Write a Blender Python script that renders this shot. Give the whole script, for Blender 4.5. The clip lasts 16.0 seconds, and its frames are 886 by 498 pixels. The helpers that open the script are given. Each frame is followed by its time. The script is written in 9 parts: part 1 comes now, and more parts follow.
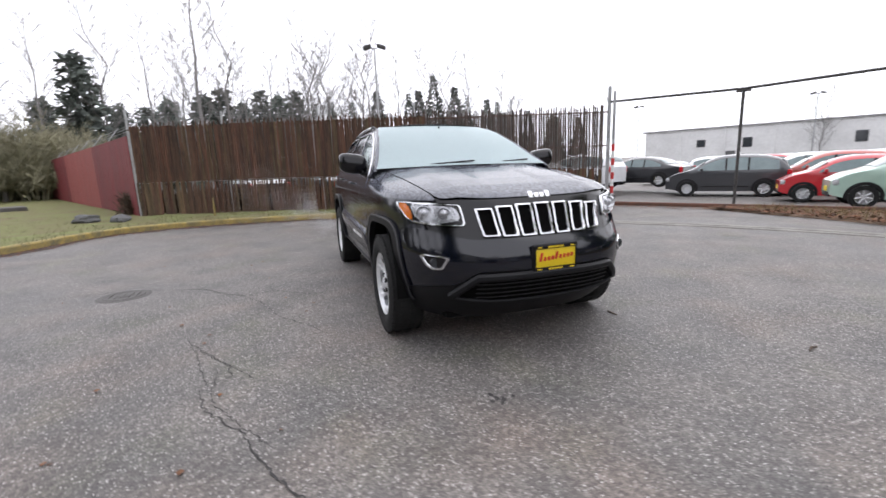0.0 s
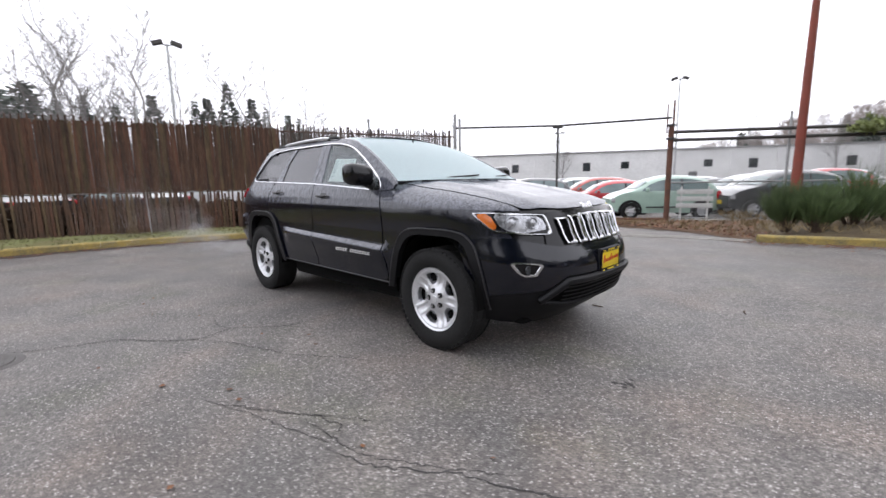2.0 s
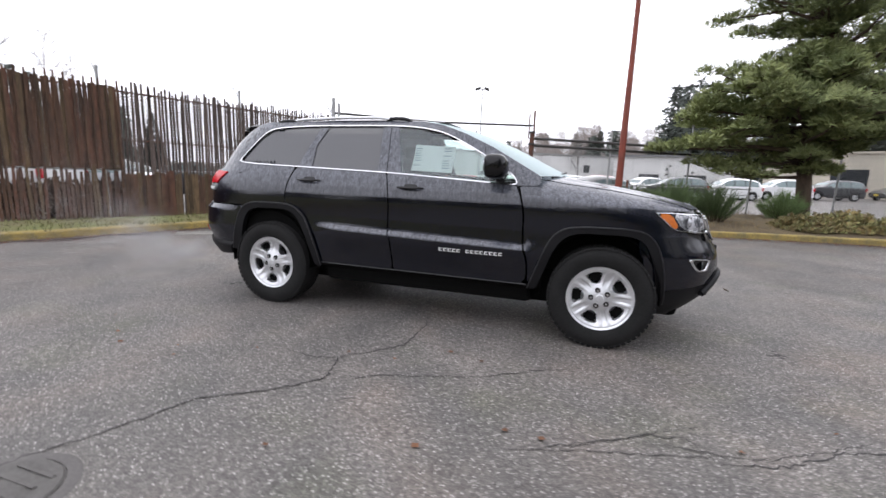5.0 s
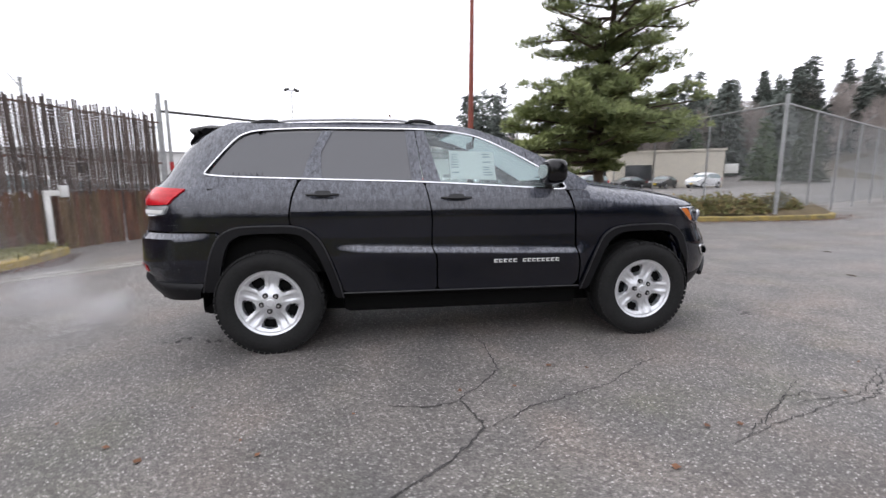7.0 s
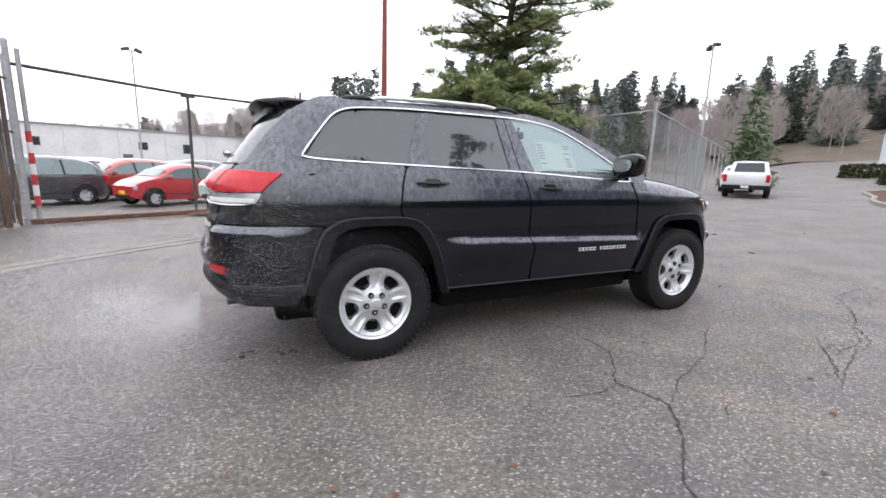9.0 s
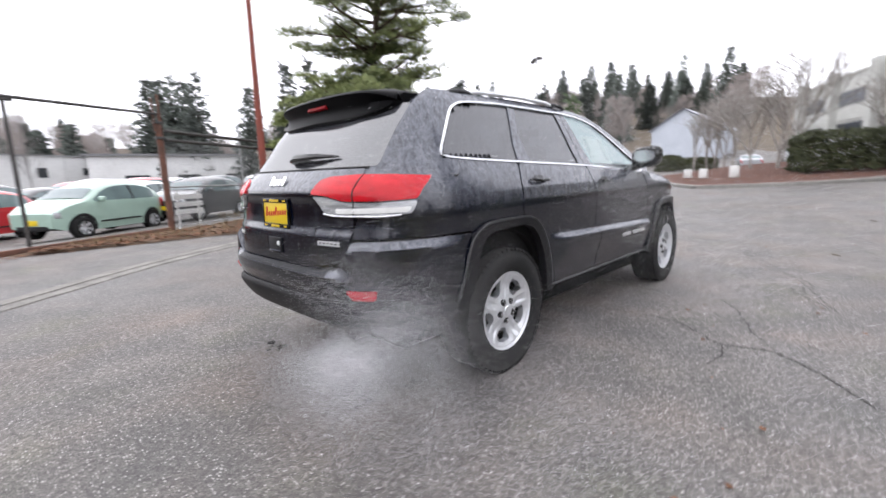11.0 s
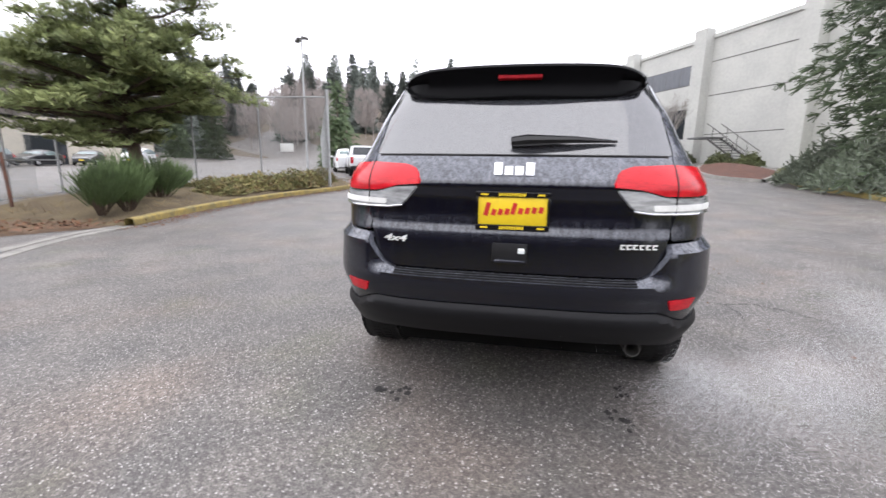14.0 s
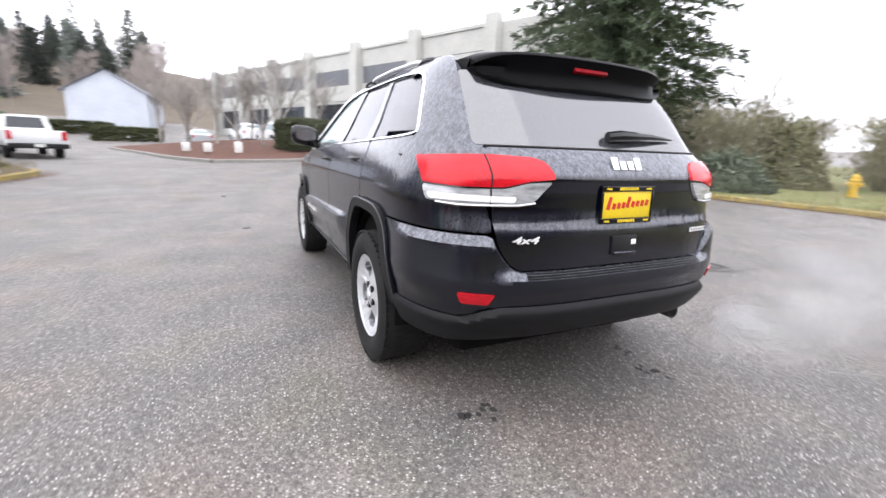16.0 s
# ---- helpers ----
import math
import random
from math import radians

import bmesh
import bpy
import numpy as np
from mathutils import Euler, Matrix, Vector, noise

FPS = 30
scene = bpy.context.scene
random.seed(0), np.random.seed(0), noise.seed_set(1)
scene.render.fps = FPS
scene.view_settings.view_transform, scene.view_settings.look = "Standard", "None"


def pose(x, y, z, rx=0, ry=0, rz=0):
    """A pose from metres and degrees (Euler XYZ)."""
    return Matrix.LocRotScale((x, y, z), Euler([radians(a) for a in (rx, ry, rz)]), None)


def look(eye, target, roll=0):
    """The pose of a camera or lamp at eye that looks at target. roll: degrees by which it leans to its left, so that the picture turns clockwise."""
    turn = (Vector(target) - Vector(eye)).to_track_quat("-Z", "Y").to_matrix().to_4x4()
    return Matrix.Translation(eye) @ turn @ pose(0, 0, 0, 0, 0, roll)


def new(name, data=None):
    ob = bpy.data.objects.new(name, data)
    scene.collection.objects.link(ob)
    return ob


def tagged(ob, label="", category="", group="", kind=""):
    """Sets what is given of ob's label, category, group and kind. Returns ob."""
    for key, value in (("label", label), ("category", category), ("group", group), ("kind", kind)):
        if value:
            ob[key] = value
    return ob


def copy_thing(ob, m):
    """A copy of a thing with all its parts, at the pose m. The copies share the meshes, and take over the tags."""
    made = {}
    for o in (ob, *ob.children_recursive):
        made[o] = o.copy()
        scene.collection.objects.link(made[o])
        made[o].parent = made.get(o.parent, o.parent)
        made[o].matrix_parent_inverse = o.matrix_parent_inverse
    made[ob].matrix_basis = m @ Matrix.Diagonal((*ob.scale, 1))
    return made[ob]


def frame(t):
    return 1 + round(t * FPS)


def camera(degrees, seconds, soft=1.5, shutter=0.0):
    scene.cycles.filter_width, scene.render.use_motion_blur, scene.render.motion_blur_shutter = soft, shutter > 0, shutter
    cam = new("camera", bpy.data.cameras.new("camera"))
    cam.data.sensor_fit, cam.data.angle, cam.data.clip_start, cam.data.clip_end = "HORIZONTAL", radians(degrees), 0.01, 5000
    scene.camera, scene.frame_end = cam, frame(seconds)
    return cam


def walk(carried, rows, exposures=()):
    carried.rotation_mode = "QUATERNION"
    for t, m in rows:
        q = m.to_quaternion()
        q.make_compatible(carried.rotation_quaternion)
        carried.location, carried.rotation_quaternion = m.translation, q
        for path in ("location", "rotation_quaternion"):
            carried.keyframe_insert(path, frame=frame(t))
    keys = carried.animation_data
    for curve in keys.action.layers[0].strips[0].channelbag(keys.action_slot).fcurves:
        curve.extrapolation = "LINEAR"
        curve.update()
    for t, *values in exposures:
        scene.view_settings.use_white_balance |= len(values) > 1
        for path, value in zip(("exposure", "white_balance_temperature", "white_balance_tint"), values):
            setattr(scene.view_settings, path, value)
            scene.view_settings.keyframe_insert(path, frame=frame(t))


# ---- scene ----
cam = camera(91.6, 16.0, shutter=0.5)
PATH = [
    (0, (4.699, -1.546, 1.252), (2.842, -0.904, 0.882), -2.1),
    (0.5, (4.482, -1.989, 1.251), (2.689, -1.169, 0.916), -2.7),
    (1, (4.281, -2.419, 1.259), (2.623, -1.353, 0.922), -2.2),
    (1.5, (4.022, -2.798, 1.248), (2.505, -1.543, 0.895), -0.8),
    (2, (3.694, -3.118, 1.247), (2.314, -1.703, 0.94), -1.0),
    (2.5, (3.369, -3.469, 1.266), (2.099, -1.955, 0.963), 1.1),
    (3, (2.954, -3.705, 1.256), (1.809, -2.095, 0.95), 2.3),
    (3.5, (2.544, -3.952, 1.241), (1.623, -2.2, 0.951), 1.7),
    (3.7, (2.377, -4.024, 1.244), (1.525, -2.244, 0.915), 2.7),
    (5.8, (0.487, -4.286, 1.245), (0.248, -2.323, 0.945), -0.7),
    (6, (0.284, -4.297, 1.248), (0.179, -2.322, 0.951), -1.0),
    (6.5, (-0.175, -4.223, 1.238), (-0.104, -2.253, 0.899), -1.7),
    (7, (-0.623, -4.106, 1.248), (-0.354, -2.148, 0.941), -0.2),
    (7.5, (-1.066, -4.009, 1.256), (-0.57, -2.105, 0.901), -1.2),
    (8, (-1.47, -3.824, 1.258), (-0.877, -1.945, 0.914), -0.3),
    (8.5, (-1.883, -3.699, 1.249), (-1.121, -1.879, 0.916), -0.4),
    (8.7, (-2.037, -3.636, 1.256), (-1.233, -1.841, 0.894), 0.4),
    (10.8, (-3.391, -2.591, 1.182), (-2.076, -1.111, 0.902), 0.1),
    (11, (-3.539, -2.41, 1.201), (-2.122, -1.038, 0.867), -1.7),
    (11.5, (-3.759, -2.076, 1.201), (-2.229, -0.84, 0.839), -0.8),
    (12, (-3.936, -1.708, 1.195), (-2.293, -0.606, 0.898), 0.9),
    (12.5, (-4.119, -1.352, 1.238), (-2.365, -0.466, 0.866), -0.0),
    (13, (-4.21, -0.918, 1.229), (-2.424, -0.094, 0.865), -0.2),
    (13.5, (-4.285, -0.49, 1.23), (-2.413, 0.127, 0.892), 0.1),
    (14, (-4.284, -0.056, 1.226), (-2.359, 0.312, 0.827), 0.7),
    (14.5, (-4.217, 0.359, 1.223), (-2.26, 0.511, 0.84), 1.9),
    (15, (-4.163, 0.777, 1.242), (-2.224, 0.512, 0.829), 1.5),
    (15.5, (-3.985, 1.157, 1.229), (-2.1, 0.662, 0.78), 2.5),
    (16, (-3.827, 1.564, 1.232), (-2.063, 0.736, 0.783), 2.0),
]
walk(cam, [(t, look(eye, target, roll)) for t, eye, target, roll in PATH], ((0, 0.81), (6, 0.86), (7, 0.89), (8.5, 1.06), (11, 1.08), (12, 1.03), (13, 1.06), (14.5, 1.45), (16, 1.54)))

# ---- light ----
world = bpy.data.worlds.new("overcast")
scene.world = world
world.use_nodes = True
wn, wl = world.node_tree.nodes, world.node_tree.links
wn.clear()
sky = wn.new("ShaderNodeTexSky")
sky.sky_type, sky.sun_disc = "NISHITA", False
sky.sun_elevation, sky.sun_rotation = radians(38), radians(200)
sky.air_density, sky.dust_density, sky.ozone_density = 1.0, 3.0, 1.0
hsv = wn.new("ShaderNodeHueSaturation")
hsv.inputs["Saturation"].default_value = 0.12
cloud = wn.new("ShaderNodeMixRGB")
cloud.inputs["Fac"].default_value = 0.985
cloud.inputs["Color2"].default_value = (10.3, 10.35, 11.35, 1)
bg = wn.new("ShaderNodeBackground")
bg.inputs["Strength"].default_value = 0.10
wo = wn.new("ShaderNodeOutputWorld")
wl.new(sky.outputs[0], hsv.inputs["Color"])
wl.new(hsv.outputs[0], cloud.inputs["Color1"])
wl.new(cloud.outputs[0], bg.inputs["Color"])
wl.new(bg.outputs[0], wo.inputs["Surface"])
sun = new("sun", bpy.data.lights.new("sun", "SUN"))
sun.data.energy, sun.data.angle, sun.data.color = 0.6, radians(110), (1.0, 0.97, 0.93)
sun.matrix_world = look((0, 0, 50), (18, -30, 0))


# ---- materials ----
def material(name, color, color2=None, rough=0.6, rough2=None, metal=0.0, scale=6.0, fine=60.0, bump=0.0, bump_scale=None, coat=0.0,
             spec=0.5, emit=0.0, random=0.0, alpha=1.0, stretch=None):
    """A surface with colour and roughness that vary at two scales, and fine relief. Sizes in cycles a metre."""
    m = bpy.data.materials.new(name)
    m.use_nodes = True
    n, l = m.node_tree.nodes, m.node_tree.links
    b = n["Principled BSDF"]
    color2 = color2 or tuple(c * 0.75 for c in color)
    geo = n.new("ShaderNodeNewGeometry")
    src = geo.outputs["Position"]
    if stretch:
        mp = n.new("ShaderNodeMapping")
        mp.inputs["Scale"].default_value = stretch
        l.new(src, mp.inputs["Vector"])
        src = mp.outputs[0]
    a = n.new("ShaderNodeTexNoise")
    a.inputs["Scale"].default_value, a.inputs["Detail"].default_value = scale, 5
    f = n.new("ShaderNodeTexNoise")
    f.inputs["Scale"].default_value, f.inputs["Detail"].default_value = fine, 3
    for t in (a, f):
        l.new(src, t.inputs["Vector"])
    add = n.new("ShaderNodeMath")
    add.operation = "MULTIPLY_ADD"
    add.inputs[1].default_value = 0.45
    l.new(f.outputs[0], add.inputs[0])
    half = n.new("ShaderNodeMath")
    half.operation = "MULTIPLY"
    half.inputs[1].default_value = 0.55
    l.new(a.outputs[0], half.inputs[0])
    l.new(half.outputs[0], add.inputs[2])
    ramp = n.new("ShaderNodeValToRGB")
    ramp.color_ramp.elements[0].position, ramp.color_ramp.elements[1].position = 0.36, 0.64
    ramp.color_ramp.elements[0].color, ramp.color_ramp.elements[1].color = (*color2, 1), (*color, 1)
    l.new(add.outputs[0], ramp.inputs[0])
    out = ramp.outputs[0]
    if random:
        info = n.new("ShaderNodeObjectInfo")
        mr = n.new("ShaderNodeMapRange")
        mr.inputs["To Min"].default_value, mr.inputs["To Max"].default_value = 1 - random, 1 + random
        l.new(info.outputs["Random"], mr.inputs[0])
        isl = n.new("ShaderNodeMapRange")
        isl.inputs["To Min"].default_value, isl.inputs["To Max"].default_value = 1 - random, 1 + random
        l.new(geo.outputs["Random Per Island"], isl.inputs[0])
        mm = n.new("ShaderNodeMath")
        mm.operation = "MULTIPLY"
        l.new(mr.outputs[0], mm.inputs[0])
        l.new(isl.outputs[0], mm.inputs[1])
        hv = n.new("ShaderNodeHueSaturation")
        l.new(mm.outputs[0], hv.inputs["Value"])
        l.new(out, hv.inputs["Color"])
        out = hv.outputs[0]
    l.new(out, b.inputs["Base Color"])
    rr = n.new("ShaderNodeMapRange")
    rr.inputs["To Min"].default_value, rr.inputs["To Max"].default_value = rough, rough2 if rough2 is not None else min(1, rough * 1.25)
    l.new(a.outputs[0], rr.inputs[0])
    l.new(rr.outputs[0], b.inputs["Roughness"])
    b.inputs["Metallic"].default_value = metal
    b.inputs["Specular IOR Level"].default_value = spec
    b.inputs["Coat Weight"].default_value = coat
    b.inputs["Coat Roughness"].default_value = 0.04
    if bump:
        h = f
        if bump_scale:
            h = n.new("ShaderNodeTexNoise")
            h.inputs["Scale"].default_value, h.inputs["Detail"].default_value = bump_scale, 4
            l.new(src, h.inputs["Vector"])
        bp = n.new("ShaderNodeBump")
        bp.inputs["Strength"].default_value, bp.inputs["Distance"].default_value = 1.0, bump
        l.new(h.outputs[0], bp.inputs["Height"])
        l.new(bp.outputs[0], b.inputs["Normal"])
    if emit:
        b.inputs["Emission Strength"].default_value = emit
        b.inputs["Emission Color"].default_value = (*color, 1)
    return m


def glass(name, tint, gloss=1.5, pale_film=0.0, wet=(0.56, 0.63, 0.65)):
    """A thin pane: clear or tinted, with the sharp reflection of glass."""
    m = bpy.data.materials.new(name)
    m.use_nodes = True
    n, l = m.node_tree.nodes, m.node_tree.links
    n.remove(n["Principled BSDF"])
    tr = n.new("ShaderNodeBsdfTransparent")
    tr.inputs[0].default_value = (*tint, 1)
    gl = n.new("ShaderNodeBsdfGlossy")
    gl.inputs["Roughness"].default_value = 0.02
    fr = n.new("ShaderNodeFresnel")
    fr.inputs["IOR"].default_value = gloss
    mix = n.new("ShaderNodeMixShader")
    l.new(fr.outputs[0], mix.inputs[0])
    l.new(tr.outputs[0], mix.inputs[1])
    l.new(gl.outputs[0], mix.inputs[2])
    last = mix
    # pale diffuse layer: raindrops, plus the sky's reflection put in as colour
    if pale_film:
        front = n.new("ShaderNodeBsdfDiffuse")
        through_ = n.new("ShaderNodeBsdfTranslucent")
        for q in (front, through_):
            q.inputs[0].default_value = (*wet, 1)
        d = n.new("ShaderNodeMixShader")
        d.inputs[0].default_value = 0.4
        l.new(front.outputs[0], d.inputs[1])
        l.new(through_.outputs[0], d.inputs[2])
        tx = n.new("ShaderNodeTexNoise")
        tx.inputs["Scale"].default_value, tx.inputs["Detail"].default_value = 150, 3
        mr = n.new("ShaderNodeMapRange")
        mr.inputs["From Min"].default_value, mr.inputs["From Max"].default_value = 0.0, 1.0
        mr.inputs["To Min"].default_value, mr.inputs["To Max"].default_value = pale_film * 0.45, pale_film
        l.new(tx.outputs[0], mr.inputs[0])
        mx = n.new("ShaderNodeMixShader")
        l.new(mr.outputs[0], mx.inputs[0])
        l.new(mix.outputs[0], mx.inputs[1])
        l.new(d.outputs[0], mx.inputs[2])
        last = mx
    l.new(last.outputs[0], n["Material Output"].inputs[0])
    return m


def paint(name, color, wet=1.0, rain_sheen=(0.142, 0.149, 0.176)):
    """Car paint under clear coat, beaded and streaked with rainwater, painted paler where it faces the sky."""
    m = bpy.data.materials.new(name)
    m.use_nodes = True
    n, l = m.node_tree.nodes, m.node_tree.links
    b = n["Principled BSDF"]
    b.inputs["Base Color"].default_value = (*color, 1)
    b.inputs["Roughness"].default_value = 0.4
    b.inputs["Specular IOR Level"].default_value = 0.0
    b.inputs["Coat Weight"].default_value = 1.0
    b.inputs["Coat IOR"].default_value = 1.57
    geo = n.new("ShaderNodeNewGeometry")
    mp = n.new("ShaderNodeMapping")
    mp.inputs["Scale"].default_value = (1, 1, 0.16)
    l.new(geo.outputs["Position"], mp.inputs["Vector"])
    streak = n.new("ShaderNodeTexNoise")
    streak.inputs["Scale"].default_value, streak.inputs["Detail"].default_value = 55, 4
    l.new(mp.outputs[0], streak.inputs["Vector"])
    bead = n.new("ShaderNodeTexNoise")
    bead.inputs["Scale"].default_value, bead.inputs["Detail"].default_value = 110, 3
    l.new(geo.outputs["Position"], bead.inputs["Vector"])
    patch = n.new("ShaderNodeTexNoise")
    patch.inputs["Scale"].default_value, patch.inputs["Detail"].default_value = 2.5, 4
    l.new(geo.outputs["Position"], patch.inputs["Vector"])
    mul = n.new("ShaderNodeMath")
    mul.operation = "MULTIPLY"
    l.new(streak.outputs[0], mul.inputs[0])
    l.new(bead.outputs[0], mul.inputs[1])
    mr = n.new("ShaderNodeMapRange")
    mr.inputs["From Min"].default_value, mr.inputs["From Max"].default_value = 0.22, 0.36
    mr.inputs["To Min"].default_value, mr.inputs["To Max"].default_value = 0.05, 0.05 + 0.14 * wet
    l.new(mul.outputs[0], mr.inputs[0])
    l.new(mr.outputs[0], b.inputs["Coat Roughness"])
    # beaded film and painted sky sheen pale what faces up; water runs off the rest
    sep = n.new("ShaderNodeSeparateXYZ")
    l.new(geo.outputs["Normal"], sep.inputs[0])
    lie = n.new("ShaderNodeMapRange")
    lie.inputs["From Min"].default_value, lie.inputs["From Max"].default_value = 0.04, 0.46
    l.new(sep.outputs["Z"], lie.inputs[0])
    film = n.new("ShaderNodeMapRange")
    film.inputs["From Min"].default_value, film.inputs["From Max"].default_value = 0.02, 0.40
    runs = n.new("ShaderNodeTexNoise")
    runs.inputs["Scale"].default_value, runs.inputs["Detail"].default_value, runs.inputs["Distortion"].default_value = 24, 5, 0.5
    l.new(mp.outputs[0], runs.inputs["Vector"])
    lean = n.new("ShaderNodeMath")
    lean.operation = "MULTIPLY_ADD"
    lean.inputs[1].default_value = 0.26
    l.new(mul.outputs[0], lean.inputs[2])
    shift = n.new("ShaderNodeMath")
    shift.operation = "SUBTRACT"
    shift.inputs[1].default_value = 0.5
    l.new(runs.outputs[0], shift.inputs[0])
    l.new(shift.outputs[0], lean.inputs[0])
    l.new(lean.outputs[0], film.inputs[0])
    sheen_share = n.new("ShaderNodeMath")
    sheen_share.operation = "MULTIPLY"
    l.new(lie.outputs[0], sheen_share.inputs[0])
    l.new(film.outputs[0], sheen_share.inputs[1])
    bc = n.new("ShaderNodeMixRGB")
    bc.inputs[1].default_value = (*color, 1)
    bc.inputs[2].default_value = (*rain_sheen, 1)
    l.new(sheen_share.outputs[0], bc.inputs[0])
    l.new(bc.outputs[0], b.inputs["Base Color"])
    flat = n.new("ShaderNodeMapRange")
    flat.inputs["From Min"].default_value, flat.inputs["From Max"].default_value = 0.5, 0.88
    flat.inputs["To Min"].default_value, flat.inputs["To Max"].default_value = 1.0, 0.7
    l.new(sep.outputs["Z"], flat.inputs[0])
    l.new(flat.outputs[0], b.inputs["Coat Weight"])
    m2 = n.new("ShaderNodeMath")
    m2.operation = "MULTIPLY"
    l.new(mul.outputs[0], m2.inputs[0])
    l.new(patch.outputs[0], m2.inputs[1])
    bp = n.new("ShaderNodeBump")
    bp.inputs["Strength"].default_value, bp.inputs["Distance"].default_value = 1.0, 0.0016 * wet
    l.new(m2.outputs[0], bp.inputs["Height"])
    l.new(bp.outputs[0], b.inputs["Coat Normal"])
    return m


def asphalt(name, dark, light, speck):
    """Worn road surface: dark binder, pale stones, stains and wetter patches."""
    m = bpy.data.materials.new(name)
    m.use_nodes = True
    n, l = m.node_tree.nodes, m.node_tree.links
    b = n["Principled BSDF"]
    geo = n.new("ShaderNodeNewGeometry")
    pos = geo.outputs["Position"]

    def tex(kind, scale, detail=4):
        t = n.new(kind)
        t.inputs["Scale"].default_value = scale
        if kind == "ShaderNodeTexNoise":
            t.inputs["Detail"].default_value = detail
        l.new(pos, t.inputs["Vector"])
        return t

    def ramp(v, lo, hi, a, c):
        r = n.new("ShaderNodeValToRGB")
        r.color_ramp.elements[0].position, r.color_ramp.elements[1].position = lo, hi
        r.color_ramp.elements[0].color, r.color_ramp.elements[1].color = (*a, 1), (*c, 1)
        l.new(v, r.inputs[0])
        return r.outputs[0]

    def mix(fac, a, c, mode="MIX"):
        x = n.new("ShaderNodeMixRGB")
        x.blend_type = mode
        if isinstance(fac, float):
            x.inputs[0].default_value = fac
        else:
            l.new(fac, x.inputs[0])
        l.new(a, x.inputs[1])
        l.new(c, x.inputs[2])
        return x.outputs[0]

    stains = tex("ShaderNodeTexNoise", 0.35, 6)
    blot = tex("ShaderNodeTexNoise", 1.7, 7)
    stones = tex("ShaderNodeTexVoronoi", 86)
    chips = tex("ShaderNodeTexVoronoi", 150)
    grit = tex("ShaderNodeTexNoise", 120, 3)
    pits = tex("ShaderNodeTexNoise", 34, 6)
    tone = ramp(stains.outputs[0], 0.35, 0.68, dark, light)
    blots = ramp(blot.outputs[0], 0.32, 0.68, (0.74, 0.75, 0.76), (1.2, 1.17, 1.14))
    c = mix(1.0, tone, blots, "MULTIPLY")
    rust = tex("ShaderNodeTexNoise", 0.9, 7)
    c = mix(1.0, c, ramp(rust.outputs[0], 0.50, 0.70, (1, 1, 1), (1.08, 0.98, 0.92)), "MULTIPLY")
    moss = tex("ShaderNodeTexNoise", 1.3, 6)
    c = mix(1.0, c, ramp(moss.outputs[0], 0.54, 0.72, (1, 1, 1), (0.96, 1.0, 0.86)), "MULTIPLY")
    c = mix(1.0, c, ramp(pits.outputs[0], 0.38, 0.62, (0.7, 0.69, 0.69), (1.14, 1.14, 1.14)), "MULTIPLY")

    def share(v, lo, hi, a, z):
        cell = n.new("ShaderNodeSeparateColor")
        l.new(v.outputs["Color"], cell.inputs[0])
        q = n.new("ShaderNodeMapRange")
        q.inputs["From Min"].default_value, q.inputs["From Max"].default_value = lo, hi
        q.inputs["To Min"].default_value, q.inputs["To Max"].default_value = a, z
        l.new(cell.outputs[0], q.inputs[0])
        return q.outputs[0]

    for v, a, z in ((stones, 0.72, 1.3), (chips, 0.78, 1.22)):
        grey = n.new("ShaderNodeCombineColor")
        k = share(v, 0.0, 1.0, a, z)
        for o in range(3):
            l.new(k, grey.inputs[o])
        c = mix(1.0, c, grey.outputs[0], "MULTIPLY")
    near = n.new("ShaderNodeMapRange")
    near.inputs["From Min"].default_value, near.inputs["From Max"].default_value = 0.55, 0.2
    l.new(stones.outputs["Distance"], near.inputs[0])
    both = n.new("ShaderNodeMath")
    both.operation = "MULTIPLY"
    l.new(share(stones, 0.76, 1.0, 0.0, 0.95), both.inputs[0])
    l.new(near.outputs[0], both.inputs[1])
    rgb = n.new("ShaderNodeRGB")
    rgb.outputs[0].default_value = (*speck, 1)
    c = mix(both.outputs[0], c, rgb.outputs[0])
    gr = ramp(grit.outputs[0], 0.3, 0.7, (0.6, 0.6, 0.6), (1.4, 1.4, 1.4))
    c = mix(1.0, c, gr, "MULTIPLY")
    l.new(c, b.inputs["Base Color"])
    rr = n.new("ShaderNodeMapRange")
    rr.inputs["From Min"].default_value, rr.inputs["From Max"].default_value = 0.3, 0.7
    rr.inputs["To Min"].default_value, rr.inputs["To Max"].default_value = 0.5, 0.8
    l.new(stains.outputs[0], rr.inputs[0])
    l.new(rr.outputs[0], b.inputs["Roughness"])
    hsum = n.new("ShaderNodeMath")
    hsum.operation = "ADD"
    l.new(grit.outputs[0], hsum.inputs[0])
    l.new(both.outputs[0], hsum.inputs[1])
    bp = n.new("ShaderNodeBump")
    bp.inputs["Strength"].default_value, bp.inputs["Distance"].default_value = 0.8, 0.004
    l.new(hsum.outputs[0], bp.inputs["Height"])
    l.new(bp.outputs[0], b.inputs["Normal"])
    return m


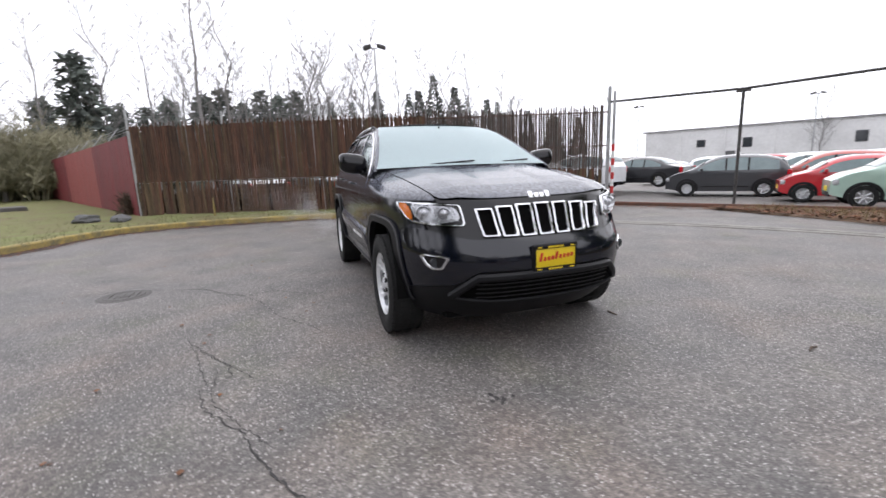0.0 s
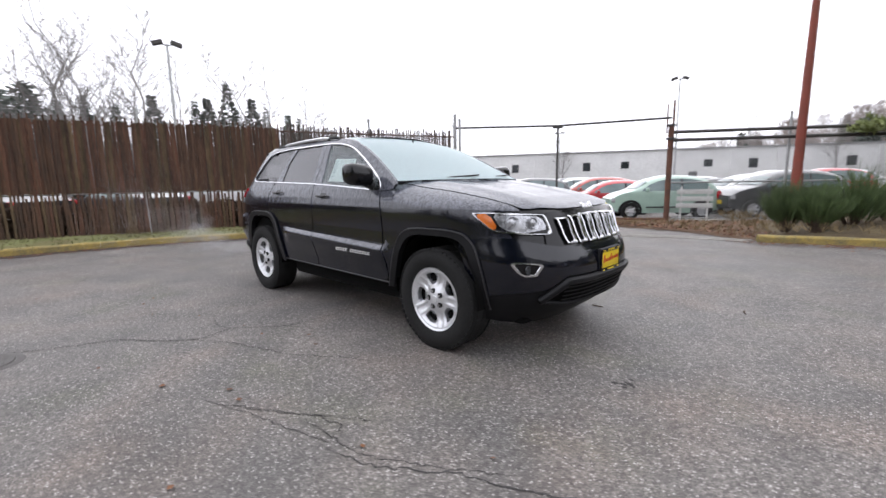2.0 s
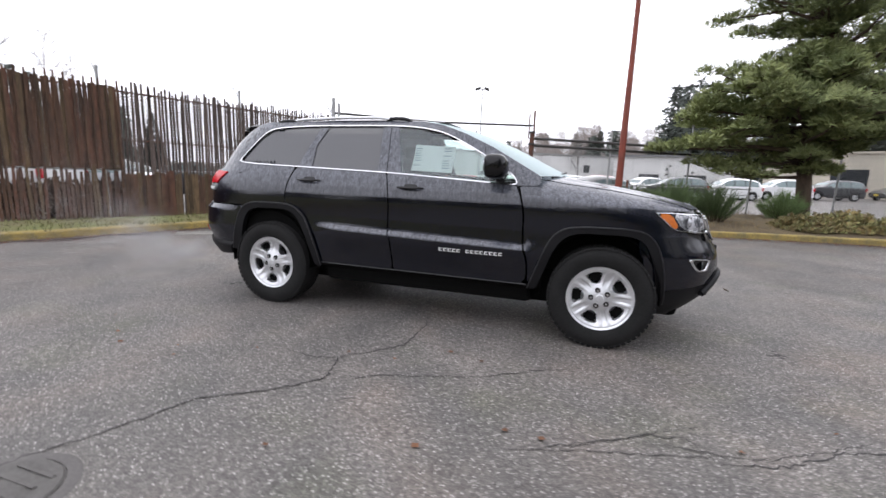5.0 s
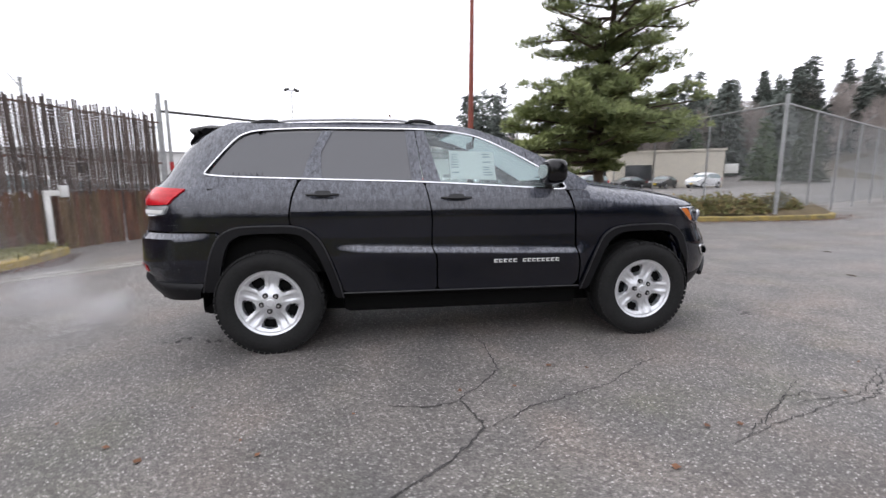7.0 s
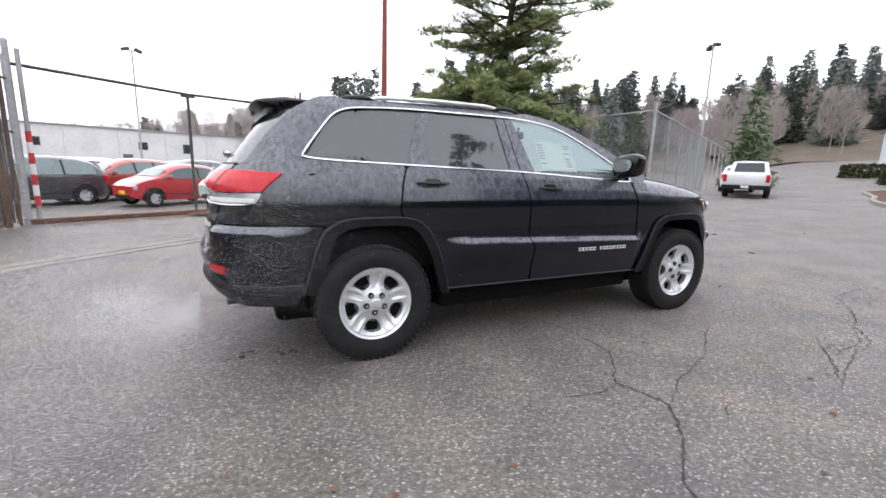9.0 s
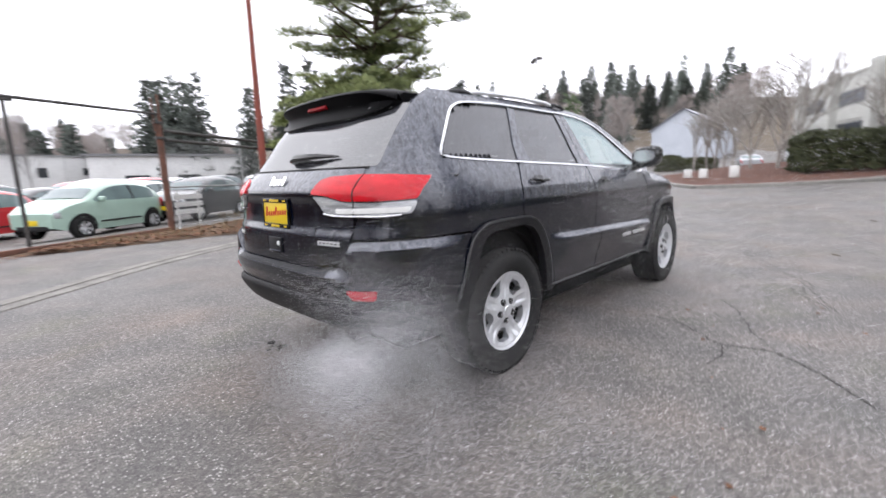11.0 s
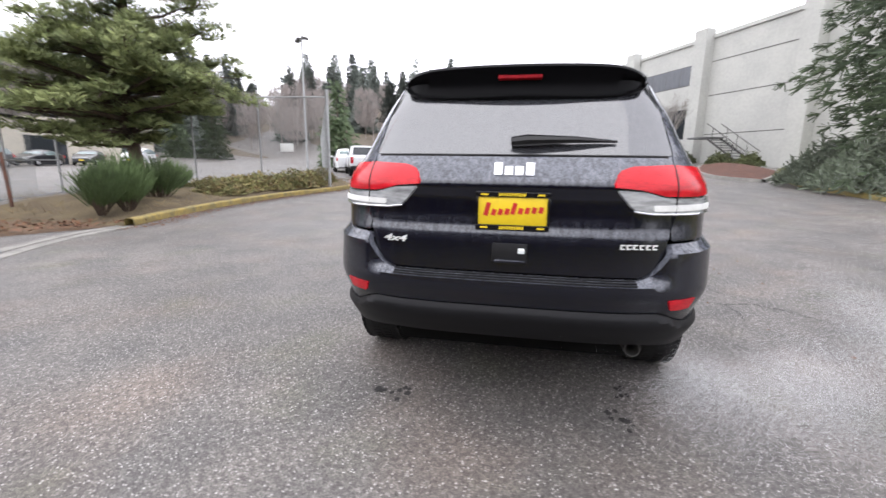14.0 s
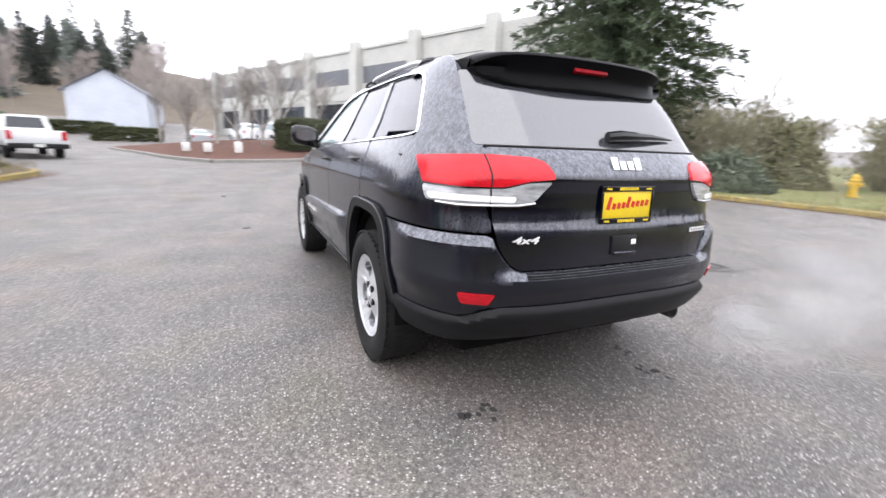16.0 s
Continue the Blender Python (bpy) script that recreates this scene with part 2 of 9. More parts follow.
M = {
    "asphalt": asphalt("asphalt", (0.096, 0.09, 0.085), (0.146, 0.136, 0.128), (0.5, 0.48, 0.46)),
    "crack": material("crack", (0.05, 0.047, 0.046), (0.025, 0.024, 0.023), rough=0.9),
    "patch": material("patch", (0.12, 0.112, 0.108), (0.085, 0.08, 0.078), rough=0.9, bump=0.003),
    "litter": material("litter_ground", (0.17, 0.1, 0.055), (0.075, 0.052, 0.035), rough=0.95, scale=7, fine=60, bump=0.02),
    "sludge": material("leaf_sludge", (0.06, 0.04, 0.034), (0.03, 0.022, 0.02), rough=0.8, scale=9, fine=70, bump=0.006),
    "concrete": material("concrete", (0.22, 0.21, 0.195), (0.14, 0.135, 0.125), rough=0.85, scale=3, fine=80, bump=0.002),
    "gutter": material("gutter_concrete", (0.27, 0.258, 0.235), (0.14, 0.132, 0.12), rough=0.85, scale=2.5, fine=30, bump=0.003),
    "grass": material("grass_ground", (0.15, 0.18, 0.055), (0.13, 0.1, 0.05), rough=0.95, scale=1.5, fine=40, bump=0.02),
    "slope": material("woodland_floor", (0.13, 0.105, 0.075), (0.085, 0.068, 0.05), rough=0.95, scale=0.25, fine=2.5, bump=0.05),
    "mulch": material("mulch", (0.13, 0.055, 0.035), (0.06, 0.03, 0.022), rough=0.95, scale=3, fine=50, bump=0.03),
    "earth": material("earth", (0.15, 0.115, 0.06), (0.07, 0.05, 0.03), rough=0.95, scale=2.5, fine=45, bump=0.02),
    "kerb": material("kerb_yellow", (0.36, 0.265, 0.075), (0.14, 0.125, 0.07), rough=0.85, scale=5, fine=40, bump=0.004),
    "kerb_grey": material("kerb_grey", (0.27, 0.26, 0.24), (0.16, 0.155, 0.14), rough=0.85, scale=5, fine=40, bump=0.004),
    "slat": material("rust_slat", (0.105, 0.056, 0.034), (0.036, 0.023, 0.016), rough=0.85, scale=2.2, fine=14, random=0.22, bump=0.003, stretch=(3, 3, 0.5)),
    "slat_red": material("red_brown_slat", (0.125, 0.057, 0.035), (0.042, 0.024, 0.017), rough=0.85, scale=2.2, fine=14, random=0.2, bump=0.003, stretch=(3, 3, 0.5)),
    "slat_moss": material("mossy_slat", (0.125, 0.083, 0.045), (0.045, 0.033, 0.02), rough=0.9, scale=2.2, fine=14, random=0.22, bump=0.003, stretch=(3, 3, 0.5)),
    "slat_bare": material("bare_slat", (0.1, 0.075, 0.064), (0.045, 0.036, 0.032), rough=0.85, scale=3, fine=20, random=0.3, stretch=(3, 3, 0.5)),
    "red_board": material("red_board", (0.155, 0.015, 0.02), (0.115, 0.012, 0.015), rough=0.6, scale=2, fine=20, random=0.18, stretch=(3, 3, 0.4)),
    "red_board_pale": material("red_board_pale", (0.26, 0.055, 0.048), (0.2, 0.04, 0.036), rough=0.6, scale=2, fine=20, random=0.15, stretch=(3, 3, 0.4)),
    "galv": material("galvanised_steel", (0.42, 0.43, 0.43), (0.28, 0.28, 0.28), rough=0.5, metal=0.6, scale=8, fine=60),
    "wire": material("wire", (0.3, 0.31, 0.31), rough=0.5, metal=0.5),
    "rust": material("rusty_steel", (0.16, 0.07, 0.045), (0.07, 0.04, 0.03), rough=0.8, scale=5, fine=40),
    "darksteel": material("dark_steel", (0.06, 0.055, 0.05), (0.03, 0.03, 0.03), rough=0.6, scale=5, fine=40),
    "white": material("white_paint", (0.75, 0.75, 0.73), (0.6, 0.6, 0.58), rough=0.6, scale=3, fine=30),
    "red_paint": material("red_paint", (0.5, 0.03, 0.03), rough=0.5),
    "pole_red": material("pole_rust_red", (0.24, 0.053, 0.033), (0.165, 0.045, 0.03), rough=0.65, scale=3, fine=30),
    # roof of the far house, its colour paled by distance haze
    "far_roof": material("hazed_roof", (0.42, 0.43, 0.48), (0.34, 0.35, 0.4), rough=0.85, scale=0.8, fine=5),
    "warehouse": material("warehouse_wall", (0.69, 0.69, 0.68), (0.57, 0.57, 0.56), rough=0.8, scale=0.4, fine=3),
    "beige": material("beige_wall", (0.5, 0.46, 0.38), (0.42, 0.39, 0.33), rough=0.85, scale=0.4, fine=3),
    "tilt": material("grey_concrete_wall", (0.46, 0.46, 0.43), (0.38, 0.38, 0.36), rough=0.85, scale=0.5, fine=6, bump=0.002),
    "joint": material("joint", (0.12, 0.12, 0.11), rough=0.9),
    "roofing": material("roofing", (0.08, 0.08, 0.085), rough=0.8),
    "roof_grey": material("weathered_roofing", (0.2, 0.2, 0.205), (0.14, 0.14, 0.145), rough=0.85, scale=0.4, fine=3, stretch=(1, 1, 3)),
    "pane": material("window_pane", (0.03, 0.035, 0.04), (0.02, 0.022, 0.025), rough=0.06, rough2=0.1, spec=0.6),
    # opaque; daylight seen through the parked cars' windows is put into the colour
    "car_pane": material("pale_opaque_pane", (0.16, 0.215, 0.215), (0.1, 0.135, 0.14), rough=0.06, rough2=0.1, spec=0.7, scale=1.5),
    "straw": material("straw", (0.24, 0.175, 0.085), (0.13, 0.1, 0.055), rough=0.9, random=0.35),
    "roof_edge": material("roof_edge", (0.3, 0.3, 0.3), (0.22, 0.22, 0.22), rough=0.7),
    "blind": material("window_blind", (0.13, 0.138, 0.155), (0.085, 0.09, 0.1), rough=0.35, scale=2, fine=8, stretch=(4, 4, 0.3)),
    "frame": material("window_frame", (0.12, 0.12, 0.12), rough=0.5),
    "bark": material("bark", (0.12, 0.085, 0.06), (0.05, 0.035, 0.028), rough=0.95, scale=6, fine=40, bump=0.012, stretch=(1, 1, 0.3)),
    "bark_pale": material("pale_bark", (0.36, 0.34, 0.31), (0.16, 0.14, 0.13), rough=0.9, scale=6, fine=40, stretch=(1, 1, 0.5)),
    # bark of the far woods, lightened by haze put into the colour
    "bark_far": material("hazed_bark", (0.33, 0.29, 0.27), (0.24, 0.21, 0.195), rough=0.9),
    "pine": material("pine_needles", (0.23, 0.255, 0.1), (0.13, 0.16, 0.065), rough=0.7, scale=1.2, fine=9, random=0.35),
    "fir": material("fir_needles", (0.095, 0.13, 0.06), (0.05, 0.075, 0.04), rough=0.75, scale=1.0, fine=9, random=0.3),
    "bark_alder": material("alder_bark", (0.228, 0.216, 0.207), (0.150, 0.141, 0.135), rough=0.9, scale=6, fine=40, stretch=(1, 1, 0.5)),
    # distant firs: pale haze is mixed into the needle colour
    "fir_far": material("hazed_fir_needles", (0.125, 0.142, 0.122), (0.08, 0.094, 0.084), rough=0.9, scale=0.5, fine=4, random=0.3),
    "olive_bush": material("olive_bush_leaf", (0.15, 0.175, 0.08), (0.15, 0.12, 0.08), rough=0.85, random=0.35),
    "juniper": material("juniper_leaf", (0.12, 0.145, 0.1), (0.085, 0.1, 0.07), rough=0.8, random=0.35),
    "broom": material("broom_stem", (0.11, 0.165, 0.06), (0.065, 0.095, 0.035), rough=0.8, random=0.35),
    "salal": material("salal_leaf", (0.12, 0.15, 0.05), (0.17, 0.1, 0.04), rough=0.6, random=0.4),
    "hedge": material("hedge_leaf", (0.075, 0.085, 0.03), (0.045, 0.055, 0.022), rough=0.7, random=0.35),
    "deciduous": material("scrub_twig", (0.24, 0.22, 0.145), (0.15, 0.145, 0.095), rough=0.9, random=0.3),
    "leaf_litter": material("leaf_litter", (0.19, 0.085, 0.04), (0.1, 0.05, 0.03), rough=0.85, random=0.4),
    "bramble": material("bramble", (0.11, 0.075, 0.055), (0.06, 0.045, 0.035), rough=0.9, random=0.4),
    "stone": material("field_stone", (0.14, 0.14, 0.14), (0.07, 0.07, 0.07), rough=0.85, bump=0.01),
    "grass_blade": material("grass_blade", (0.17, 0.2, 0.06), (0.2, 0.17, 0.08), rough=0.85, random=0.35),
    "mist": material("mist_droplet", (0.8, 0.8, 0.82), (0.75, 0.75, 0.77), rough=1.0, spec=0.0),
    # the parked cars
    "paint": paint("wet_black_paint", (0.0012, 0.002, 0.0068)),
    # same black paint with almost no painted sky sheen, for the front bumper
    "paint_front": paint("black_paint_low_sheen", (0.0012, 0.002, 0.0068), 0.5, (0.008, 0.009, 0.012)),
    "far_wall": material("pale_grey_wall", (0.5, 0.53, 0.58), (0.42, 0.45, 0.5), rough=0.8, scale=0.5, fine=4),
    "chrome": material("chrome", (0.72, 0.73, 0.74), (0.6, 0.6, 0.62), rough=0.12, rough2=0.2, metal=1.0),
    "silver": material("silver_alloy", (0.74, 0.75, 0.77), (0.62, 0.63, 0.65), rough=0.3, rough2=0.38, metal=0.6, scale=8),
    "rubber": material("tyre_rubber", (0.016, 0.016, 0.016), (0.009, 0.009, 0.009), rough=0.75, spec=0.3, scale=12, fine=70, bump=0.0015),
    "plastic": material("black_plastic", (0.01, 0.01, 0.011), (0.007, 0.007, 0.008), rough=0.45, rough2=0.6, scale=8, spec=0.3),
    "flare": material("satin_trim", (0.008, 0.008, 0.0095), (0.006, 0.006, 0.007), rough=0.42, rough2=0.55, scale=10, fine=90, spec=0.2),
    # paler than the flare: painted highlight of the arch edges, and grey sill strip
    "flare_edge": material("flare_edge", (0.03, 0.03, 0.033), (0.02, 0.02, 0.022), rough=0.32, spec=0.5),
    "spoiler": material("matt_black", (0.0025, 0.0025, 0.003), (0.002, 0.002, 0.0025), rough=0.35, spec=0.05),
    "gloss_black": material("gloss_black", (0.005, 0.005, 0.006), rough=0.1, rough2=0.16, spec=0.4),
    "mesh": material("grille_mesh", (0.003, 0.003, 0.003), rough=0.8, spec=0.05),
    "under": material("underbody", (0.006, 0.006, 0.006), rough=0.9, spec=0.1),
    "cloth": material("seat_cloth", (0.03, 0.03, 0.032), rough=0.9),
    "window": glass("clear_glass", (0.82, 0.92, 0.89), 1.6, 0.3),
    # last colour of each pane: wet film with painted sky reflection
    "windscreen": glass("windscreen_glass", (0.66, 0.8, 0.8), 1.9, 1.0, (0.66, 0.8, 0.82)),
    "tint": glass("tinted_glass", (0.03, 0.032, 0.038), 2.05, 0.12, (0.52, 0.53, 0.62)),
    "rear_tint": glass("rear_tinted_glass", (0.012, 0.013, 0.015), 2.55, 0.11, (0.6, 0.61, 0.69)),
    "tail_red": material("red_lens", (0.6, 0.012, 0.022), (0.36, 0.005, 0.012), rough=0.16, rough2=0.24, coat=0.05, spec=0.3, scale=9, fine=40, stretch=(1, 1, 4.0)),
    "brake_red": material("dark_red_lens", (0.3, 0.008, 0.014), (0.16, 0.004, 0.008), rough=0.4, spec=0.08),
    "tail_clear": material("clear_lens", (0.52, 0.53, 0.54), (0.2, 0.205, 0.215), rough=0.14, metal=0.15, coat=0.6, scale=5, fine=16, stretch=(1, 1, 5.0)),
    "lamp_inner": material("lamp_inner", (0.6, 0.61, 0.64), (0.2, 0.205, 0.215), rough=0.2, rough2=0.34, metal=0.6, coat=0.5, scale=16, fine=40),
    "amber": material("amber_lens", (0.75, 0.2, 0.02), (0.55, 0.13, 0.015), rough=0.15, coat=1.0),
    "plate": material("yellow_plate", (0.72, 0.52, 0.01), (0.65, 0.46, 0.01), rough=0.4),
    "red_ink": material("red_ink", (0.5, 0.015, 0.01), rough=0.5),
    "paper": material("white_paper", (0.78, 0.8, 0.8), (0.72, 0.74, 0.74), rough=0.7),
    "ink": material("grey_ink", (0.3, 0.36, 0.4), rough=0.7),
    "iron": material("cast_iron", (0.1, 0.095, 0.09), (0.065, 0.06, 0.057), rough=0.7, bump=0.002),
    "hydrant": material("hydrant_yellow", (0.6, 0.38, 0.03), rough=0.5),
}
for key, col in {"mint": (0.36, 0.5, 0.42), "red": (0.45, 0.012, 0.02), "orange_red": (0.36, 0.035, 0.02), "grey": (0.035, 0.037, 0.042),
                 "white_car": (0.75, 0.76, 0.77), "silver_car": (0.38, 0.39, 0.41), "black_car": (0.012, 0.013, 0.017)}.items():
    M[key] = material("paint_" + key, col, tuple(c * 0.85 for c in col), rough=0.3, rough2=0.4, coat=0.8, scale=3, fine=60)


# ---- mesh helpers ----
class Shape:
    """Vertices and faces that grow piece by piece into one mesh."""

    def __init__(self):
        self.v, self.f = [], []

    def add(self, verts, faces):
        k = len(self.v)
        self.v += [tuple(p) for p in verts]
        self.f += [tuple(i + k for i in f) for f in faces]
        return self

    def box(self, c, s, m=None, bevel=0.0):
        x, y, z = (d / 2 for d in s)
        b = min(bevel, x * 0.9, y * 0.9, z * 0.9)
        bm = bmesh.new()
        bmesh.ops.create_cube(bm, size=1, matrix=Matrix.Diagonal((*s, 1)))
        if b:
            bmesh.ops.bevel(bm, geom=bm.edges[:], offset=b, segments=2, affect="EDGES", profile=0.5)
        t = Matrix.Translation(c) @ (m or Matrix())
        self.add([t @ v.co for v in bm.verts], [[v.index for v in f.verts] for f in bm.faces])
        bm.free()
        return self

    def rod(self, a, b, r, r2=None, n=8, cap=True):
        a, b = Vector(a), Vector(b)
        r2 = r if r2 is None else r2
        d = (b - a).normalized()
        u = d.orthogonal().normalized()
        w = d.cross(u)
        k = len(self.v)
        for p, q in ((a, r), (b, r2)):
            for i in range(n):
                t = 2 * math.pi * i / n
                self.v.append(tuple(p + u * (math.cos(t) * q) + w * (math.sin(t) * q)))
        self.f += [(k + i, k + (i + 1) % n, k + n + (i + 1) % n, k + n + i) for i in range(n)]
        if cap:
            self.f += [tuple(k + n - 1 - i for i in range(n)), tuple(k + n + i for i in range(n))]
        return self

    def tube(self, pts, r, n=6, closed=False):
        pts = [Vector(p) for p in pts]
        rs = r if isinstance(r, (list, tuple)) else [r] * len(pts)
        k, u = len(self.v), None
        m = len(pts)
        for i, p in enumerate(pts):
            d = (pts[(i + 1) % m] - pts[i - 1]) if closed or 0 < i < m - 1 else (pts[1] - pts[0] if i == 0 else pts[-1] - pts[-2])
            d.normalize()
            u = d.orthogonal().normalized() if u is None else (u - d * u.dot(d)).normalized()
            w = d.cross(u)
            for j in range(n):
                t = 2 * math.pi * j / n
                self.v.append(tuple(p + u * (math.cos(t) * rs[i]) + w * (math.sin(t) * rs[i])))
        for i in range(m if closed else m - 1):
            a, b = k + i * n, k + ((i + 1) % m) * n
            self.f += [(a + j, a + (j + 1) % n, b + (j + 1) % n, b + j) for j in range(n)]
        if not closed:
            self.f += [tuple(k + n - 1 - j for j in range(n)), tuple(k + (m - 1) * n + j for j in range(n))]
        return self

    def lathe(self, profile, n=32, m=None, arc=2 * math.pi):
        """Turns (radius, height) about z."""
        k, p = len(self.v), len(profile)
        m = m or Matrix()
        full = arc > 6.28
        for i in range(n if full else n + 1):
            t = arc * i / n
            for r, h in profile:
                self.v.append(tuple(m @ Vector((r * math.cos(t), r * math.sin(t), h))))
        for i in range(n):
            a, b = k + i * p, k + ((i + 1) % n if full else i + 1) * p
            self.f += [(a + j, b + j, b + j + 1, a + j + 1) for j in range(p - 1)]
        return self

    def grid(self, fn, nu, nv):
        k = len(self.v)
        self.v += [tuple(fn(i / nu, j / nv)) for i in range(nu + 1) for j in range(nv + 1)]
        self.f += [(k + i * (nv + 1) + j, k + (i + 1) * (nv + 1) + j, k + (i + 1) * (nv + 1) + j + 1, k + i * (nv + 1) + j + 1) for i in range(nu) for j in range(nv)]
        return self

    def prism(self, poly, h0, h1, m=None):
        """A flat outline, pushed from h0 to h1 along z, then placed by m."""
        m = m or Matrix()
        k, n = len(self.v), len(poly)
        self.v += [tuple(m @ Vector((x, y, h))) for h in (h0, h1) for x, y in poly]
        self.f += [tuple(k + n - 1 - i for i in range(n)), tuple(k + n + i for i in range(n))]
        self.f += [(k + i, k + (i + 1) % n, k + n + (i + 1) % n, k + n + i) for i in range(n)]
        return self

    def mirror_y(self):
        k = len(self.v)
        self.v += [(x, -y, z) for x, y, z in self.v]
        self.f += [tuple(i + k for i in reversed(f)) for f in self.f]
        return self

    def mesh(self, name, mat, smooth=True, sharp=35):
        me = bpy.data.meshes.new(name)
        me.from_pydata(self.v, [], self.f)
        me.validate()
        for mt in mat if isinstance(mat, (list, tuple)) else (mat,):
            me.materials.append(M[mt] if isinstance(mt, str) else mt)
        if smooth:
            me.polygons.foreach_set("use_smooth", [True] * len(me.polygons))
            me.set_sharp_from_angle(angle=radians(sharp))
        me.update()
        return me


def thing(name, shape=None, mat=None, label="", category="", group="", kind="", at=None, smooth=True, sharp=35):
    ob = new(name, shape.mesh(name, mat, smooth, sharp) if shape else None)
    if at is not None:
        ob.matrix_world = at
    return tagged(ob, label, category, group, kind)


def part(name, shape, mat, parent, label="", smooth=True, sharp=35, at=None):
    ob = new(name, shape.mesh(name, mat, smooth, sharp) if isinstance(shape, Shape) else shape)
    ob.parent = parent
    if at is not None:
        ob.matrix_basis = at
    return tagged(ob, label)


def table(x, rows):
    """Smooth reading of a table of (key, value)."""
    if x <= rows[0][0]:
        return rows[0][1]
    for (a, p), (b, q) in zip(rows, rows[1:]):
        if x <= b:
            t = (x - a) / (b - a)
            return p + (q - p) * t
    return rows[-1][1]


def round_off(pts, times=2, closed=True):
    """Corner cutting: rounds an outline."""
    for _ in range(times):
        out = []
        n = len(pts)
        for i in range(n if closed else n - 1):
            a, b = pts[i], pts[(i + 1) % n]
            out += [tuple(p * 0.78 + q * 0.22 for p, q in zip(a, b)), tuple(p * 0.22 + q * 0.78 for p, q in zip(a, b))]
        pts = out if closed else [pts[0], *out, pts[-1]]
    return pts


def smoothstep(a, b, x):
    t = min(1, max(0, (x - a) / (b - a)))
    return t * t * (3 - 2 * t)


def lerp(a, b, t):
    return a + (b - a) * t


def clip_half(poly, axis, value, keep_above):
    out = []
    n = len(poly)
    for i in range(n):
        a, b = poly[i], poly[(i + 1) % n]
        ia, ib = (a[axis] >= value) == keep_above, (b[axis] >= value) == keep_above
        if ia:
            out.append(a)
        if ia != ib:
            t = (value - a[axis]) / (b[axis] - a[axis])
            out.append(tuple(p + (q - p) * t for p, q in zip(a, b)))
    return out


def inset(poly, d):
    area = sum(a[0] * b[1] - b[0] * a[1] for a, b in zip(poly, poly[1:] + poly[:1]))
    s = 1 if area > 0 else -1
    out = []
    n = len(poly)
    for i in range(n):
        (ax, ay), (bx, by), (cx, cy) = poly[i - 1], poly[i], poly[(i + 1) % n]
        n1, n2 = Vector((-(by - ay), bx - ax)), Vector((-(cy - by), cx - bx))
        if n1.length < 1e-9 or n2.length < 1e-9:
            out.append((bx, by))
            continue
        nn = n1.normalized() + n2.normalized()
        if nn.length < 1e-6:
            out.append((bx, by))
            continue
        nn = nn.normalized() * (d * s)
        out.append((bx + nn.x, by + nn.y))
    return out


def spaced(pts, step):
    out = []
    for a, b in zip(pts, list(pts[1:]) + [pts[0]]):
        k = max(1, int(math.dist(a, b) / step))
        out += [(lerp(a[0], b[0], j / k), lerp(a[1], b[1], j / k)) for j in range(k)]
    return out


def panel(shape, outline, fn, cell=0.06, gap=0.0, depth=0.02, inward=None, rounding=2):
    """Fills an outline in (u, v) with small faces, lays it on the surface fn(u, v), and folds its rim inwards by depth."""
    poly = round_off(spaced(outline, 0.08), rounding) if rounding else list(outline)
    if gap:
        poly = inset(poly, gap)
    us, vs = [p[0] for p in poly], [p[1] for p in poly]
    verts, index, faces, count = [], {}, [], {}
    i0, i1 = math.floor(min(us) / cell), math.ceil(max(us) / cell)
    j0, j1 = math.floor(min(vs) / cell), math.ceil(max(vs) / cell)
    for i in range(i0, i1):
        strip = clip_half(clip_half(poly, 0, i * cell, True), 0, (i + 1) * cell, False)
        if len(strip) < 3:
            continue
        for j in range(j0, j1):
            q = clip_half(clip_half(strip, 1, j * cell, True), 1, (j + 1) * cell, False)
            ids = []
            for p in q:
                key = (round(p[0], 5), round(p[1], 5))
                if key not in index:
                    index[key] = len(verts)
                    verts.append(key)
                if not ids or ids[-1] != index[key]:
                    ids.append(index[key])
            if len(ids) > 1 and ids[0] == ids[-1]:
                ids.pop()
            if len(set(ids)) < 3:
                continue
            a = sum(verts[ids[k]][0] * verts[ids[(k + 1) % len(ids)]][1] - verts[ids[(k + 1) % len(ids)]][0] * verts[ids[k]][1] for k in range(len(ids)))
            if abs(a) < 1e-9:
                continue
            faces.append(ids)
            for k in range(len(ids)):
                e = (ids[k], ids[(k + 1) % len(ids)])
                count[e] = count.get(e, 0) + 1
    pos = [Vector(fn(*p)) for p in verts]
    turn = 0.0
    for ids in faces:
        a, b, c = pos[ids[0]], pos[ids[len(ids) // 3]], pos[ids[2 * len(ids) // 3]]
        mid = (a + b + c) / 3
        ref = -(inward(mid)) if callable(inward) else (mid - inward) if inward is not None else mid - Vector((mid.x * 0.6, 0, 0.8))
        turn += (b - a).cross(c - a).dot(ref)
    if turn < 0:
        faces = [ids[::-1] for ids in faces]
        count = {(b, a): n for (a, b), n in count.items()}
    shape.add(pos, faces)
    if depth:
        c = inward if inward is not None else Vector((0, 0, 0.7))
        k = len(shape.v)
        rim, n = {}, 0
        for (a, b) in count:
            if (b, a) in count:
                continue
            for q in (a, b):
                if q not in rim:
                    rim[q] = n
                    n += 1
                    d = c(pos[q]) if callable(c) else (c - pos[q])
                    shape.v += [tuple(pos[q]), tuple(pos[q] + d.normalized() * depth)]
            shape.f.append((k + 2 * rim[b], k + 2 * rim[a], k + 2 * rim[a] + 1, k + 2 * rim[b] + 1))
    return shape


